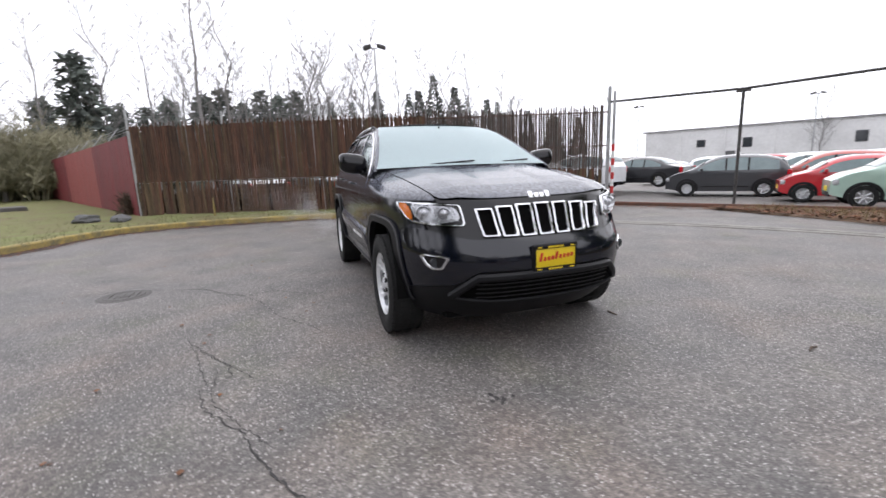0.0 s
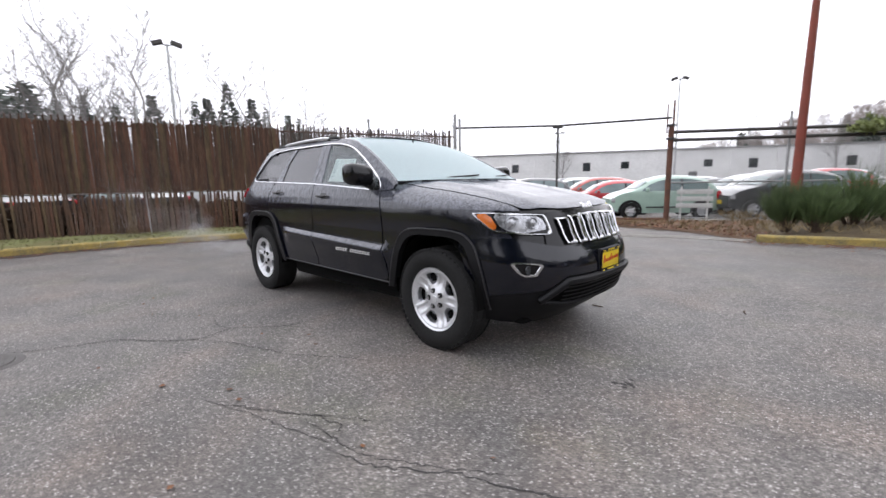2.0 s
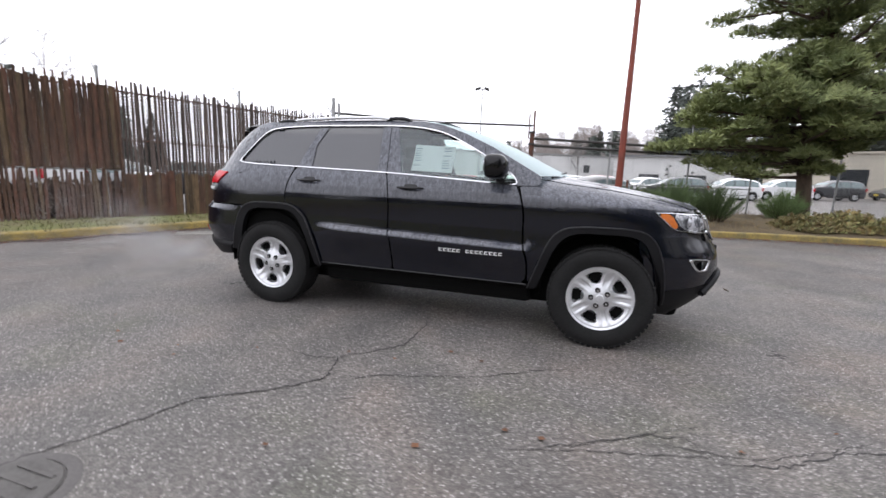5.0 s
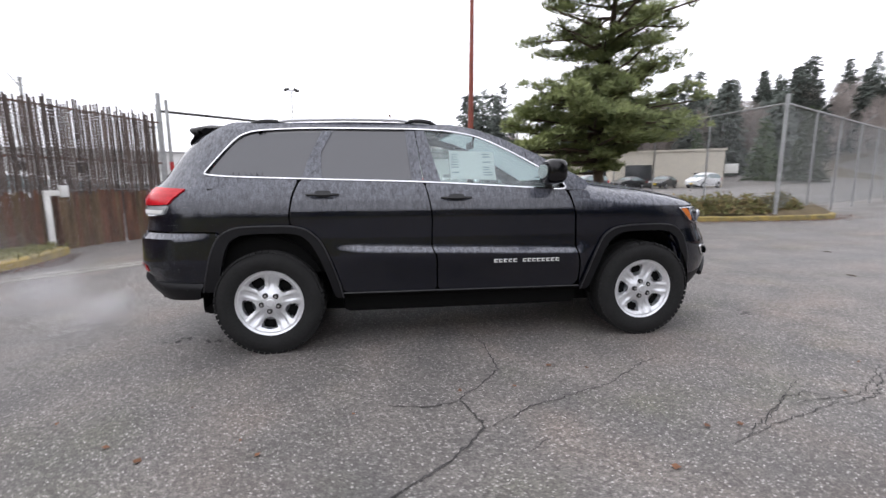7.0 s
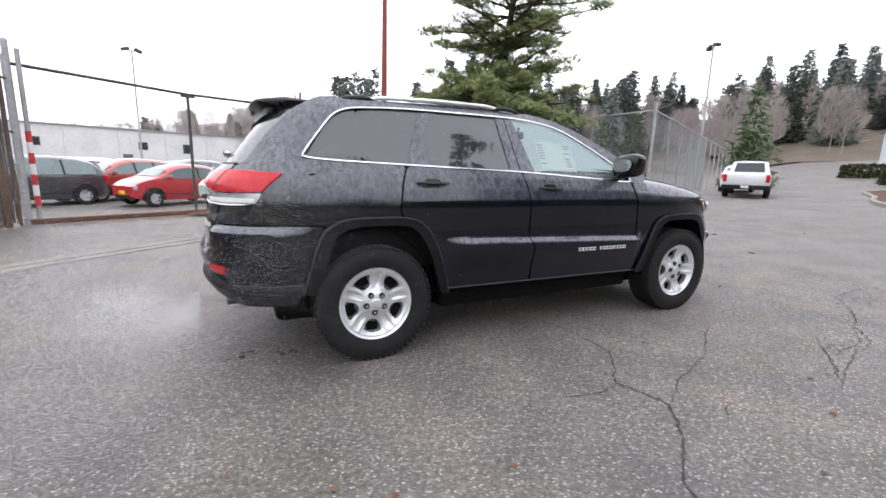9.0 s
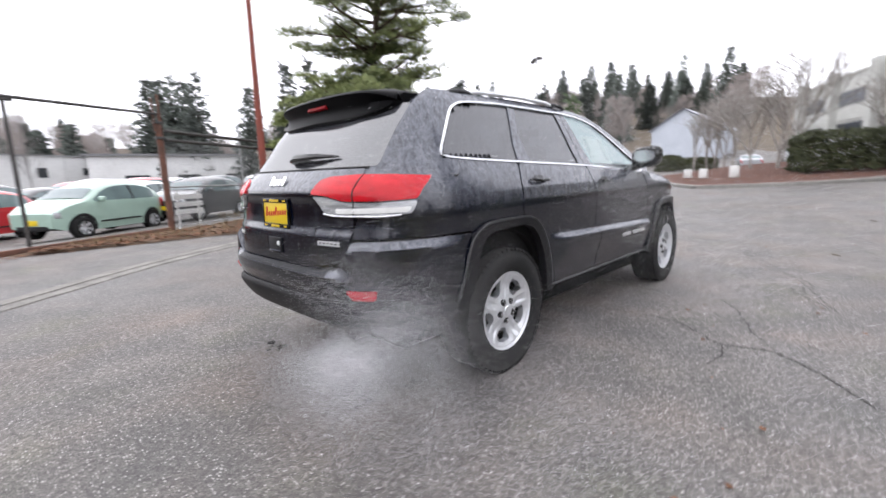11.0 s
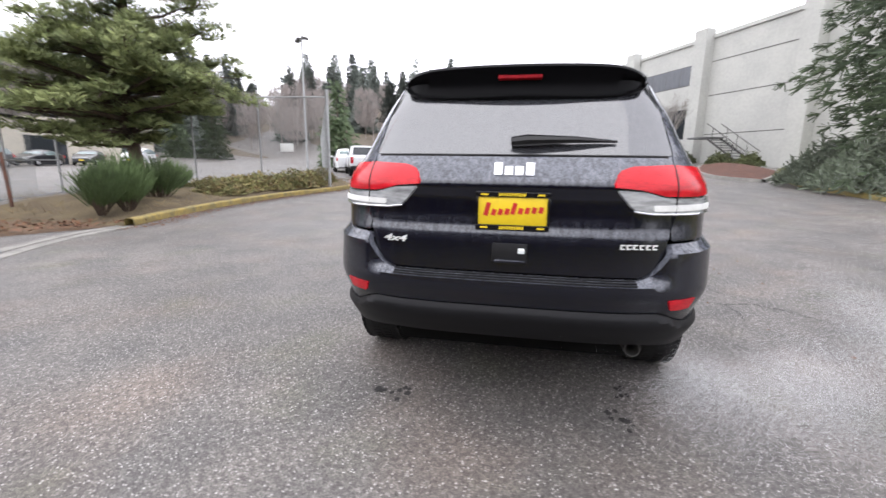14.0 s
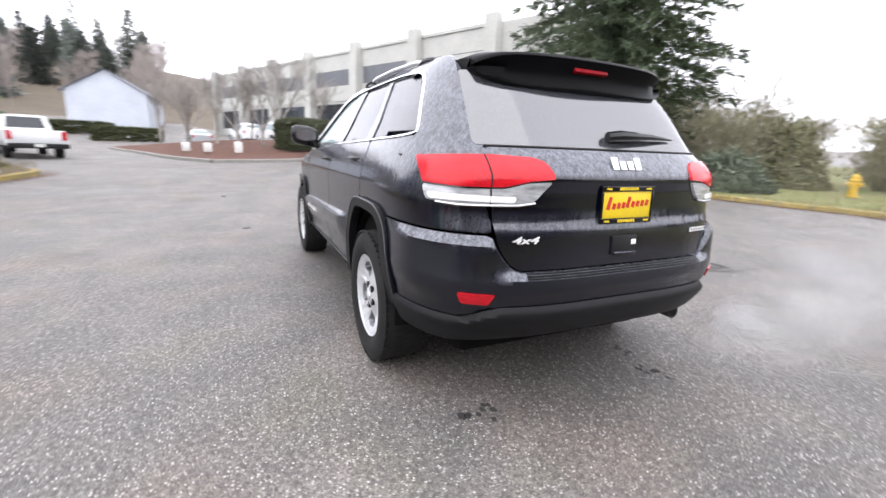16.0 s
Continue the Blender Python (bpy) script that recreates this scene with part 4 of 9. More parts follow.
RIM_OUT_REAR = [(-1.905, 0.475), (-1.88, 0.58), (-1.82, 0.79), (-1.765, 0.885), (-1.66, 0.938), (-1.53, 0.945), (-1.28, 0.945), (-1.17, 0.92), (-1.08, 0.84), (-1.015, 0.70), (-0.955, 0.52), (-0.93, 0.40)]
RIM_IN_FRONT = [(0.985, 0.40), (1.02, 0.50), (1.09, 0.70), (1.15, 0.80), (1.23, 0.85), (1.33, 0.862), (1.58, 0.862), (1.68, 0.845), (1.75, 0.79), (1.80, 0.66), (1.83, 0.50), (1.84, 0.36)]
RIM_OUT_FRONT = [(0.92, 0.40), (0.96, 0.52), (1.03, 0.72), (1.09, 0.835), (1.18, 0.895), (1.33, 0.912), (1.60, 0.912), (1.73, 0.89), (1.815, 0.81), (1.865, 0.67), (1.895, 0.50), (1.905, 0.36)]

jeep = thing("sport_utility_vehicle", label="wet black sport utility vehicle with chrome grille parked on asphalt", category="car")

# right and left flank panels
MID = [(-0.315, 1.25), (-0.285, 1.14), (-0.262, 1.0), (-0.268, 0.77), (-0.232, 0.70), (-0.225, 0.435)]


def belt(s):
    return table(s, [(-1.9, 1.296), (-1.1, 1.272), (-0.28, 1.252), (0.75, 1.192), (0.9, 1.18)])


front_door = [(0.69, 1.197), (0.775, 1.20), (0.815, 1.13), (0.85, 1.0), (0.862, 0.73), (0.90, 0.62), (0.905, 0.47), (0.86, 0.428), (-0.222, 0.435)] + MID[::-1][1:]
rear_door = [(-1.215, 1.274), (-0.319, 1.252)] + [(s - 0.006, z) for s, z in MID[1:]] + [(-0.93, 0.44)] + RIM_OUT_REAR[::-1][1:6] + [(-1.29, 1.0), (-1.262, 1.16)]
fender = [(0.81, 1.185), (0.825, 1.13), (0.86, 1.0), (0.872, 0.73), (0.91, 0.62), (0.915, 0.43)] + RIM_OUT_FRONT[1:9] + [(1.87, 0.80), (2.08, 0.86), (2.04, 0.90), (1.93, 1.045), (1.88, 1.055), (1.2, 1.055), (0.98, 1.055), (0.98, 1.185)]


def right_left(name, outline, fn, mat="paint", gap=0.0025, cell=0.05, depth=0.025, label="", second=None, rounding=1):
    for side in (1, -1):
        s = Shape()
        panel(s, outline, fn, cell, gap, depth, inward, rounding)
        if second:
            second(s)
        if side < 0:
            s.v = [(x, -y, z) for x, y, z in s.v]
            s.f = [tuple(reversed(f)) for f in s.f]
        yield part(name, s, mat, jeep, label)


def run(it):
    return list(it)


def slanted(s, v):
    return skin(s, v - 0.03 * s)


doors_front = run(right_left("front_door", [(s, z + 0.03 * s) for s, z in front_door], slanted, cell=0.0125))
doors_rear = run(right_left("rear_door", [(s, z + 0.03 * s) for s, z in rear_door], slanted, cell=0.0125))


def fender_top(s):
    """The wing's rolled shoulder between the bonnet's edge and the flank."""
    edge = [(0.86, 0.745), (0.95, 0.742), (1.3, 0.738), (1.7, 0.713), (1.9, 0.688), (2.03, 0.668)]

    def fn(u, v):
        x = lerp(0.86, 2.03, u)
        w = 0.93 if x < XF0 else max(0.06, 0.93 * max(0.0, 1 - ((x - XF0) / 1.035) ** 3) ** (1 / 3))
        inner = min(table(x, edge), w - 0.002)
        a0 = math.asin(min(1, (inner / w) ** 2.5))
        a = lerp(a0, math.pi / 2, v)
        y = w * math.sin(a) ** 0.4
        return Vector((x, -y, hood_z(x, y)))
    s.grid(fn, 60, 14)


fenders = run(right_left("front_wing", fender, skin, second=fender_top))

# quarter panel with the rear pillar
WIN_OUT = [(-1.885, 1.298), (-1.86, 1.345), (-1.70, 1.55), (-1.64, 1.60), (-1.55, 1.632), (-1.3, 1.65), (-1.1, 1.657), (-0.35, 1.66), (-0.08, 1.643), (0.14, 1.598), (0.37, 1.49), (0.58, 1.372), (0.74, 1.275), (0.79, 1.215), (0.77, 1.19)]
quarter = ([(-1.225, 1.274), (-1.885, 1.297)] + WIN_OUT[1:6] + [(-1.3, 1.698), (-1.72, 1.70), (s_at_y(0.585, 1.68), 1.68), (s_at_y(0.615, 1.60), 1.60), (s_at_y(0.648, 1.45), 1.45), (s_at_y(0.676, 1.27), 1.27), (s_at_y(0.662, 1.22), 1.22)]
           + [(s_at_y(0.662, 1.0), 1.0), (s_at_y(0.655, 0.93), 0.93), (s_at_y(0.655, 0.905), 0.905), (-1.78, 0.905)] + RIM_OUT_REAR[3:7] + [(-1.296, 1.0), (-1.272, 1.16)])
quarters = run(right_left("quarter_panel", quarter, skin, cell=0.04))

# roof rails of the body over the windows, and the screen pillars
cant = WIN_OUT[5:] + [(0.80, 1.185), (0.96, 1.19), (0.975, 1.255), (0.80, 1.352), (0.56, 1.482), (0.31, 1.594), (0.10, 1.667), (-0.1, 1.70), (-1.3, 1.70)]
run(right_left("window_frame_rail", cant, skin, cell=0.04, gap=0.001, rounding=1))

# wheel arch flares
for rin, rout in ((RIM_IN_REAR, RIM_OUT_REAR), (RIM_IN_FRONT, RIM_OUT_FRONT)):
    def flare_at(s, z, rin=rin, rout=rout):
        return skin(s, z, 0.022)
    run(right_left("wheel_arch_flare", rout + rin[::-1], flare_at, "flare", 0.0, 0.04, 0.05, "satin black wheel arch flare"))
    # lighter tube along the arch edge: its highlight, put in as colour
    for side in (1, -1):
        lipf = Shape()
        pts = round_off([tuple(q) for q in rout], 2, closed=False)
        lipf.tube([Vector((q.x, q.y * side, q.z)) for q in (skin(u, v, 0.021) for u, v in pts)], 0.0055, 6)
        part("flare_lip", lipf, "flare_edge", jeep)

# sills
sill = [(-0.96, 0.425), (0.93, 0.42), (0.97, 0.40), (0.95, 0.345), (-0.93, 0.345), (-1.0, 0.39)]
run(right_left("sill", sill, lambda s, z: skin(s, z, 0.004 - 0.16 * smoothstep(0.425, 0.345, z)), "under", 0.0, 0.025, 0.06, "black side sill"))
for side in (1, -1):
    trim = Shape()
    trim.tube([Vector((p.x, p.y * side, p.z)) for p in (skin(-0.93 + 1.84 * i / 24, 0.432 - 0.006 * i / 24, 0.006) for i in range(25))], 0.0055, 6)
    part("sill_strip", trim, "flare_edge", jeep, "thin grey strip along the sill")

# bonnet
hood_outline = [(0.90, -0.74), (0.97, -0.66), (1.05, -0.4), (1.08, 0), (1.05, 0.4), (0.97, 0.66), (0.90, 0.74), (1.3, 0.735), (1.7, 0.71), (1.9, 0.685)] + [(nose_x(q / 100) - 0.008, q / 100) for q in range(66, -67, -6)] + [(1.9, -0.685), (1.7, -0.71), (1.3, -0.735)]
hood = Shape()
panel(hood, hood_outline, lambda x, y: (x, y, hood_z(x, y) + 0.004), 0.025, 0.002, 0.035, Vector((1.4, 0, 0.6)), 1)
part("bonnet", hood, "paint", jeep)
cowl = Shape()
panel(cowl, [(0.80, -0.76), (0.95, -0.70), (1.06, -0.4), (1.09, 0), (1.06, 0.4), (0.95, 0.70), (0.80, 0.76), (0.8, 0)], lambda x, y: (x, y, 1.235), 0.08, 0, 0.03, Vector((1, 0, 0)), 1)
part("cowl", cowl, "plastic", jeep, "black plastic scuttle under the windscreen")

# roof, windscreen
roof = Shape()
panel(roof, [(-1.80, -0.56), (-1.3, -0.598), (-0.1, -0.598), (-0.02, -0.55), (0.04, -0.3), (0.06, 0), (0.04, 0.3), (-0.02, 0.55), (-0.1, 0.598), (-1.3, 0.598), (-1.80, 0.56), (-1.86, 0)], lambda x, y: roof_at(x, y), 0.06, 0.0, 0.02, Vector((-0.8, 0, 0.5)), 1)
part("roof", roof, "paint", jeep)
ws = Shape()
panel(ws, [(-0.985, 1.262), (0.985, 1.262), (0.985, 1.708), (-0.985, 1.708)], screen_at, 0.05, 0, 0.0, None, 0)
wsob = part("windscreen", ws, "windscreen", jeep, "windscreen misted with raindrops and painted pale sky reflection")
for q in (1, -1):
    wp = Shape()
    a, b = (Vector((1.1, 0.05, 1.262)), screen_at(0.74, 1.29)) if q > 0 else (Vector((1.03, -0.62, 1.258)), screen_at(0.02, 1.283))
    wp.tube([a, lerp(a, b, 0.5) + Vector((0.03, 0, 0.012)), b + Vector((0.01, 0, 0.012))], [0.012, 0.009, 0.007], 6)
    part("wiper", wp, "plastic", jeep, "black windscreen wiper at rest")


# side glass, pillars, chrome
def pane(name, outline, mat, label=""):
    return run(right_left(name, outline, lambda s, z: skin(s, z, -0.012), mat, 0.0, 0.06, 0.006, label, rounding=1))


rear_glass = [(-1.86, 1.30), (-1.71, 1.525), (-1.64, 1.59), (-1.55, 1.615), (-1.30, 1.64), (-1.035, 1.648), (-1.13, 1.40), (-1.16, 1.272)]
mid_glass = [(-1.105, 1.268), (-1.11, 1.47), (-1.035, 1.648), (-0.41, 1.652), (-0.37, 1.252)]
front_glass = [(-0.335, 1.652), (-0.10, 1.625), (0.13, 1.575), (0.36, 1.468), (0.58, 1.347), (0.70, 1.27), (0.735, 1.215), (0.70, 1.20), (-0.235, 1.246)]
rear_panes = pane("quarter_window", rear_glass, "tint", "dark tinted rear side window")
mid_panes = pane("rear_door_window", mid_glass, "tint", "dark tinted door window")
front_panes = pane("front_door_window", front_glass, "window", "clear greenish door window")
for ob in rear_panes + mid_panes + front_panes + [wsob]:
    ob.visible_shadow = False
run(right_left("rear_pillar", [(-1.205, 1.278), (-1.172, 1.40), (-1.07, 1.636), (-0.99, 1.638), (-1.075, 1.47), (-1.062, 1.274)], lambda s, z: skin(s, z, -0.004), "paint", 0.0, 0.05, 0.03, rounding=0))
run(right_left("centre_pillar", [(-0.408, 1.258), (-0.446, 1.646), (-0.372, 1.648), (-0.325, 1.255)], lambda s, z: skin(s, z, -0.004), "paint", 0.0, 0.05, 0.03, rounding=0))
run(right_left("centre_pillar", [(-0.318, 1.255), (-0.366, 1.648), (-0.297, 1.645), (-0.19, 1.25)], lambda s, z: skin(s, z, -0.004), "paint", 0.0, 0.05, 0.03, rounding=0))


for side in (1, -1):
    c = Shape()
    loop = dense(round_off(WIN_OUT + [(0.4, 1.213), (-0.28, 1.252), (-1.1, 1.274)], 2))
    n = len(loop)
    k = len(c.v)
    for i, (s, z) in enumerate(loop):
        (ax, az), (bx, bz) = loop[i - 1], loop[(i + 1) % n]
        d = Vector((bx - ax, bz - az)).normalized()
        nx, nz = d.y, -d.x
        wide = 0.0075
        rows = [(-wide, -0.004), (-wide * 0.6, 0.007), (wide * 0.6, 0.007), (wide, -0.012)]
        for o, h in rows:
            p = skin(s + nx * o, z + nz * o, h)
            c.v.append((p.x, p.y * side, p.z))
    for i in range(n):
        a, b = k + i * 4, k + ((i + 1) % n) * 4
        c.f += [(a + j, a + j + 1, b + j + 1, b + j) for j in range(3)]
    part("window_chrome", c, "chrome", jeep, "chrome strip round the side windows")

# door handles and their recesses, mirrors
for s0 in (-1.055, -0.08):
    for side in (1, -1):
        z0 = 1.163 if s0 < -0.5 else 1.135
        h = Shape()
        pts = []
        for i in range(9):
            t = i / 8
            p = skin(s0 - 0.115 + 0.23 * t, z0 - 0.004 * math.sin(math.pi * t), 0.008 + 0.026 * min(1, math.sin(math.pi * t) * 1.6))
            pts.append((p.x, p.y * side, p.z))
        h.tube(pts, [0.006, 0.009, 0.0105, 0.0105, 0.0105, 0.0105, 0.0105, 0.009, 0.006], 8)
        part("door_handle", h, "gloss_black", jeep, "black pull handle")
        c = Shape()
        panel(c, [(s0 - 0.055, z0 + 0.028), (s0 + 0.055, z0 + 0.028), (s0 + 0.06, z0), (s0 + 0.05, z0 - 0.022), (s0 - 0.05, z0 - 0.022), (s0 - 0.06, z0)], lambda s, z: skin(s, z, 0.0015), 0.03, 0, 0, None, 2)
        c.v = [(x, y * side, z) for x, y, z in c.v]
        part("handle_recess", c, "gloss_black", jeep)

for side in (1, -1):
    mirror = Shape()

    def cap(u, v):
        t, w = 2 * math.pi * u, math.pi * v
        sx, sy, sz = 0.105, 0.125, 0.092
        r = abs(math.sin(w)) ** 0.55
        ct, st = math.cos(t), math.sin(t)
        x = sx * r * math.copysign(abs(ct) ** 0.6, ct)
        z = sz * r * math.copysign(abs(st) ** 0.6, st)
        y = sy * math.copysign(abs(math.cos(w)) ** 0.6, math.cos(w))
        if x < 0:
            x *= 0.62
        return (0.625 + x - 0.1 * (y + 0.1) * 0.3, side * (0.985 + y), 1.318 + z + 0.012 * (y / 0.1))
    mirror.grid(cap, 20, 14)
    mob = part("door_mirror", mirror, "gloss_black", jeep, "black door mirror")
    g = Shape()
    g.prism([(side * a + side * 0.985, b + 1.322) for a, b in round_off([(-0.095, -0.05), (0.088, -0.045), (0.09, 0.05), (-0.09, 0.055)], 2)], 0, 0.004, Matrix(((0, 0, 1, 0.5565), (1, 0, 0, 0), (0, 1, 0, 0), (0, 0, 0, 1))))
    part("mirror_glass", g, "chrome", mob, "mirror glass", smooth=False)
    arm = Shape()
    arm.tube([(0.66, side * 0.84, 1.222), (0.64, side * 0.90, 1.238), (0.63, side * 0.96, 1.262)], [0.035, 0.03, 0.026], 8)
    part("mirror_arm", arm, "plastic", mob)

# nose
bumper = Shape()
nose_upper = [(-1.235, 0.77), (-1.2, 0.84), (-1.05, 0.86), (-0.85, 0.868), (-0.5, 0.80), (0.5, 0.80), (0.85, 0.868), (1.05, 0.86), (1.2, 0.84), (1.235, 0.77), (1.2, 0.42), (1.0, 0.47), (0.75, 0.50), (0.62, 0.52), (0.50, 0.605), (-0.50, 0.605), (-0.62, 0.52), (-0.75, 0.50), (-1.0, 0.47), (-1.2, 0.42)]


def nose_out(out):
    return lambda p, z: nose_at(p, z, out)


panel(bumper, nose_upper, nose_out(0.004), 0.04, 0.0, 0.03, Vector((1.5, 0, 0.6)), 1)
part("front_bumper", bumper, "paint_front", jeep)
panel_face = Shape()
panel(panel_face, [(-0.60, 0.80), (-0.54, 0.79), (0.54, 0.79), (0.60, 0.80), (0.53, 1.028), (0.3, 1.04), (-0.3, 1.04), (-0.53, 1.028)], nose_out(-0.006), 0.04, 0, 0.03, Vector((1.5, 0, 0.8)), 1)
part("nose_panel", panel_face, "gloss_black", jeep)
brow = Shape()
panel(brow, [(-1.10, 1.07), (-0.53, 1.05), (0.53, 1.05), (1.10, 1.07), (1.15, 1.035), (1.13, 0.87), (0.85, 0.858), (0.50, 0.795), (-0.50, 0.795), (-0.85, 0.858), (-1.13, 0.87), (-1.15, 1.035)], nose_out(-0.02), 0.05, 0, 0, None, 1)
part("nose_backing", brow, "gloss_black", jeep)
lower = Shape()
panel(lower, [(-1.2, 0.415), (-1.0, 0.465), (-0.75, 0.495), (-0.62, 0.515), (-0.50, 0.60), (0.50, 0.60), (0.62, 0.515), (0.75, 0.495), (1.0, 0.465), (1.2, 0.415), (1.2, 0.33), (0.9, 0.27), (0.5, 0.22), (-0.5, 0.22), (-0.9, 0.27), (-1.2, 0.33)], nose_out(0.0), 0.04, 0, 0.03, Vector((1.5, 0, 0.6)), 1)
part("lower_valance", lower, "flare", jeep, "satin black lower bumper")
lip = Shape()
for i in range(2):
    a = [(-0.66, 0.435), (-0.58, 0.50), (-0.49, 0.565), (0.49, 0.565), (0.58, 0.50), (0.66, 0.435)] if i == 0 else [(-0.66, 0.43), (-0.4, 0.395), (0, 0.385), (0.4, 0.395), (0.66, 0.43)]
    lip.tube([nose_at(p, z, 0.012) for p, z in dense(a, 0.04, False) + [a[-1]]], 0.028 if i == 0 else 0.014, 8)
part("lower_lip", lip, "flare", jeep, "dark grey bumper moulding")
intake = Shape()
panel(intake, [(-0.62, 0.43), (-0.5, 0.545), (0.5, 0.545), (0.62, 0.43), (0.4, 0.40), (-0.4, 0.40)], nose_out(0.006), 0.05, 0, 0, None, 1)
iob = part("lower_intake", intake, "mesh", jeep, "black lower air intake")
bars = Shape()
for z in (0.43, 0.46, 0.49, 0.52):
    bars.tube([nose_at(-0.5 + i * 0.1, z, 0.011) for i in range(11)], 0.005, 4)
part("intake_bar", bars, "plastic", iob)

for i in range(7):
    p0 = -0.408 + i * 0.136
    slant = -0.0 * p0
    zt, zb = 1.012 - 0.02 * (p0 / 0.41) ** 2, 0.808 + 0.01 * (p0 / 0.41) ** 2
    k = 0.905
    outer = [(p0 - 0.059, zt), (p0 + 0.059, zt), (p0 * k * 1.02 + 0.055, zb + 0.0), (p0 * k * 1.02 - 0.055, zb)]
    o2 = round_off(dense(outer, 0.025), 2)
    cx, cz = sum(a for a, _ in o2) / len(o2), sum(b for _, b in o2) / len(o2)
    fr = Shape()
    n = len(o2)
    rows = [(1.0, 0.0), (0.97, 0.016), (0.76, 0.018), (0.66, 0.006), (0.62, -0.02)]
    for a, b in o2:
        for sc, out in rows:
            sz = 1 - (1 - sc) * 0.42
            fr.v.append(tuple(nose_at(cx + (a - cx) * sc, cz + (b - cz) * sz, out)))
    m = len(rows)
    for j in range(n):
        a, b = j * m, ((j + 1) % n) * m
        fr.f += [(a + q, b + q, b + q + 1, a + q + 1) for q in range(m - 1)]
    ob = part("grille_slot", fr, "chrome", jeep, "chrome framed grille slot")
    hole = Shape()
    panel(hole, [(cx + (a - cx) * 0.68, cz + (b - cz) * 0.88) for a, b in o2], nose_out(-0.003), 0.05, 0, 0, None, 0)
    part("slot_mesh", hole, "mesh", ob)

# headlamps
for side in (1, -1):
    body = [(0.54, 1.018), (0.525, 0.886), (0.72, 0.888), (0.88, 0.90), (0.96, 0.925), (1.05, 1.036), (0.93, 1.04), (0.74, 1.034)]
    sg = dense([(side * p, z) for p, z in body], 0.05)
    cx, cz = 0.79 * side, 0.965
    bowl = Shape()
    panel(bowl, sg, nose_out(0.0), 0.05, 0, 0.02, Vector((1.4, 0, 0.9)), 1)
    lamp = part("headlamp", bowl, "gloss_black", jeep, "clear headlamp with amber side marker")
    o2 = round_off(sg, 2)
    fr = Shape()
    n = len(o2)
    rows = [(1.0, 0.002), (0.985, 0.012), (0.95, 0.012), (0.93, 0.003)]
    for a, b in o2:
        for sc, out in rows:
            d = Vector((cx - a, cz - b))
            d = d.normalized() * ((1 - sc) * 0.3)
            fr.v.append(tuple(nose_at(a + d.x, b + d.y, out)))
    m = len(rows)
    for j in range(n):
        a, b = j * m, ((j + 1) % n) * m
        fr.f += [(a + q, b + q, b + q + 1, a + q + 1) for q in range(m - 1)]
    part("headlamp_bezel", fr, "chrome", lamp, "chrome lamp edge")
    for pc, r in ((0.80, 0.052), (0.66, 0.042)):
        c = nose_at(side * pc, 0.965, 0.004)
        ax = (nose_at(side * pc, 0.965, 0.03) - c).normalized()
        rot = Vector((0, 0, 1)).rotation_difference((ax + Vector((1.2, 0, 0))).normalized()).to_matrix().to_4x4()
        bl = Shape()
        bl.lathe([(r, 0.012), (r * 0.92, 0.014), (r * 0.75, 0.004), (r * 0.62, 0.012), (r * 0.4, 0.022), (0.001, 0.027)], 24, Matrix.Translation(c) @ rot)
        part("headlamp_lens", bl, "lamp_inner", lamp, "projector lens")
    amb = Shape()
    panel(amb, [(side * p, z) for p, z in [(0.925, 1.028), (1.02, 1.028), (0.985, 0.955), (0.945, 0.925), (0.895, 0.93)]], nose_out(0.008), 0.03, 0, 0.01, Vector((1.4, 0, 0.9)), 1)
    part("side_marker", amb, "amber", lamp, "amber side marker")
    silver = Shape()
    panel(silver, [(side * p, z) for p, z in [(0.555, 0.92), (0.58, 1.005), (0.80, 1.024), (0.905, 1.026), (0.875, 0.925), (0.72, 0.90)]], nose_out(0.003), 0.04, 0, 0, None, 1)
    part("headlamp_reflector", silver, "lamp_inner", lamp)
    # fog lamp in its chrome surround
    fog = [(0.665, 0.692), (0.72, 0.704), (0.86, 0.712), (0.895, 0.698), (0.845, 0.632), (0.80, 0.61), (0.72, 0.614)]
    o2 = round_off(dense([(side * p, z) for p, z in fog], 0.03), 2)
    cx, cz = sum(a for a, _ in o2) / len(o2), sum(b for _, b in o2) / len(o2)
    fr = Shape()
    rows = [(1.0, 0.004), (0.97, 0.012), (0.78, 0.012), (0.72, 0.006)]
    n = len(o2)
    for a, b in o2:
        for sc, out in rows:
            fr.v.append(tuple(nose_at(cx + (a - cx) * sc, cz + (b - cz) * sc, out)))
    m = len(rows)
    for j in range(n):
        a, b = j * m, ((j + 1) % n) * m
        fr.f += [(a + q, b + q, b + q + 1, a + q + 1) for q in range(m - 1)]
    fo = part("fog_lamp_surround", fr, "chrome", jeep, "chrome surround of the fog lamp")
    hole = Shape()
    panel(hole, [(cx + (a - cx) * 0.76, cz + (b - cz) * 0.76) for a, b in o2], nose_out(0.007), 0.04, 0, 0, None, 0)
    part("fog_recess", hole, "gloss_black", fo)
    c = nose_at(side * 0.775, 0.658, 0.008)
    bl = Shape()
    rot = Vector((0, 0, 1)).rotation_difference(Vector((1, -0.2 * -side, 0)).normalized()).to_matrix().to_4x4()
    bl.lathe([(0.032, 0.0), (0.03, 0.008), (0.022, 0.005), (0.001, 0.01)], 20, Matrix.Translation(c) @ rot)
    part("fog_lens", bl, "pane", fo)


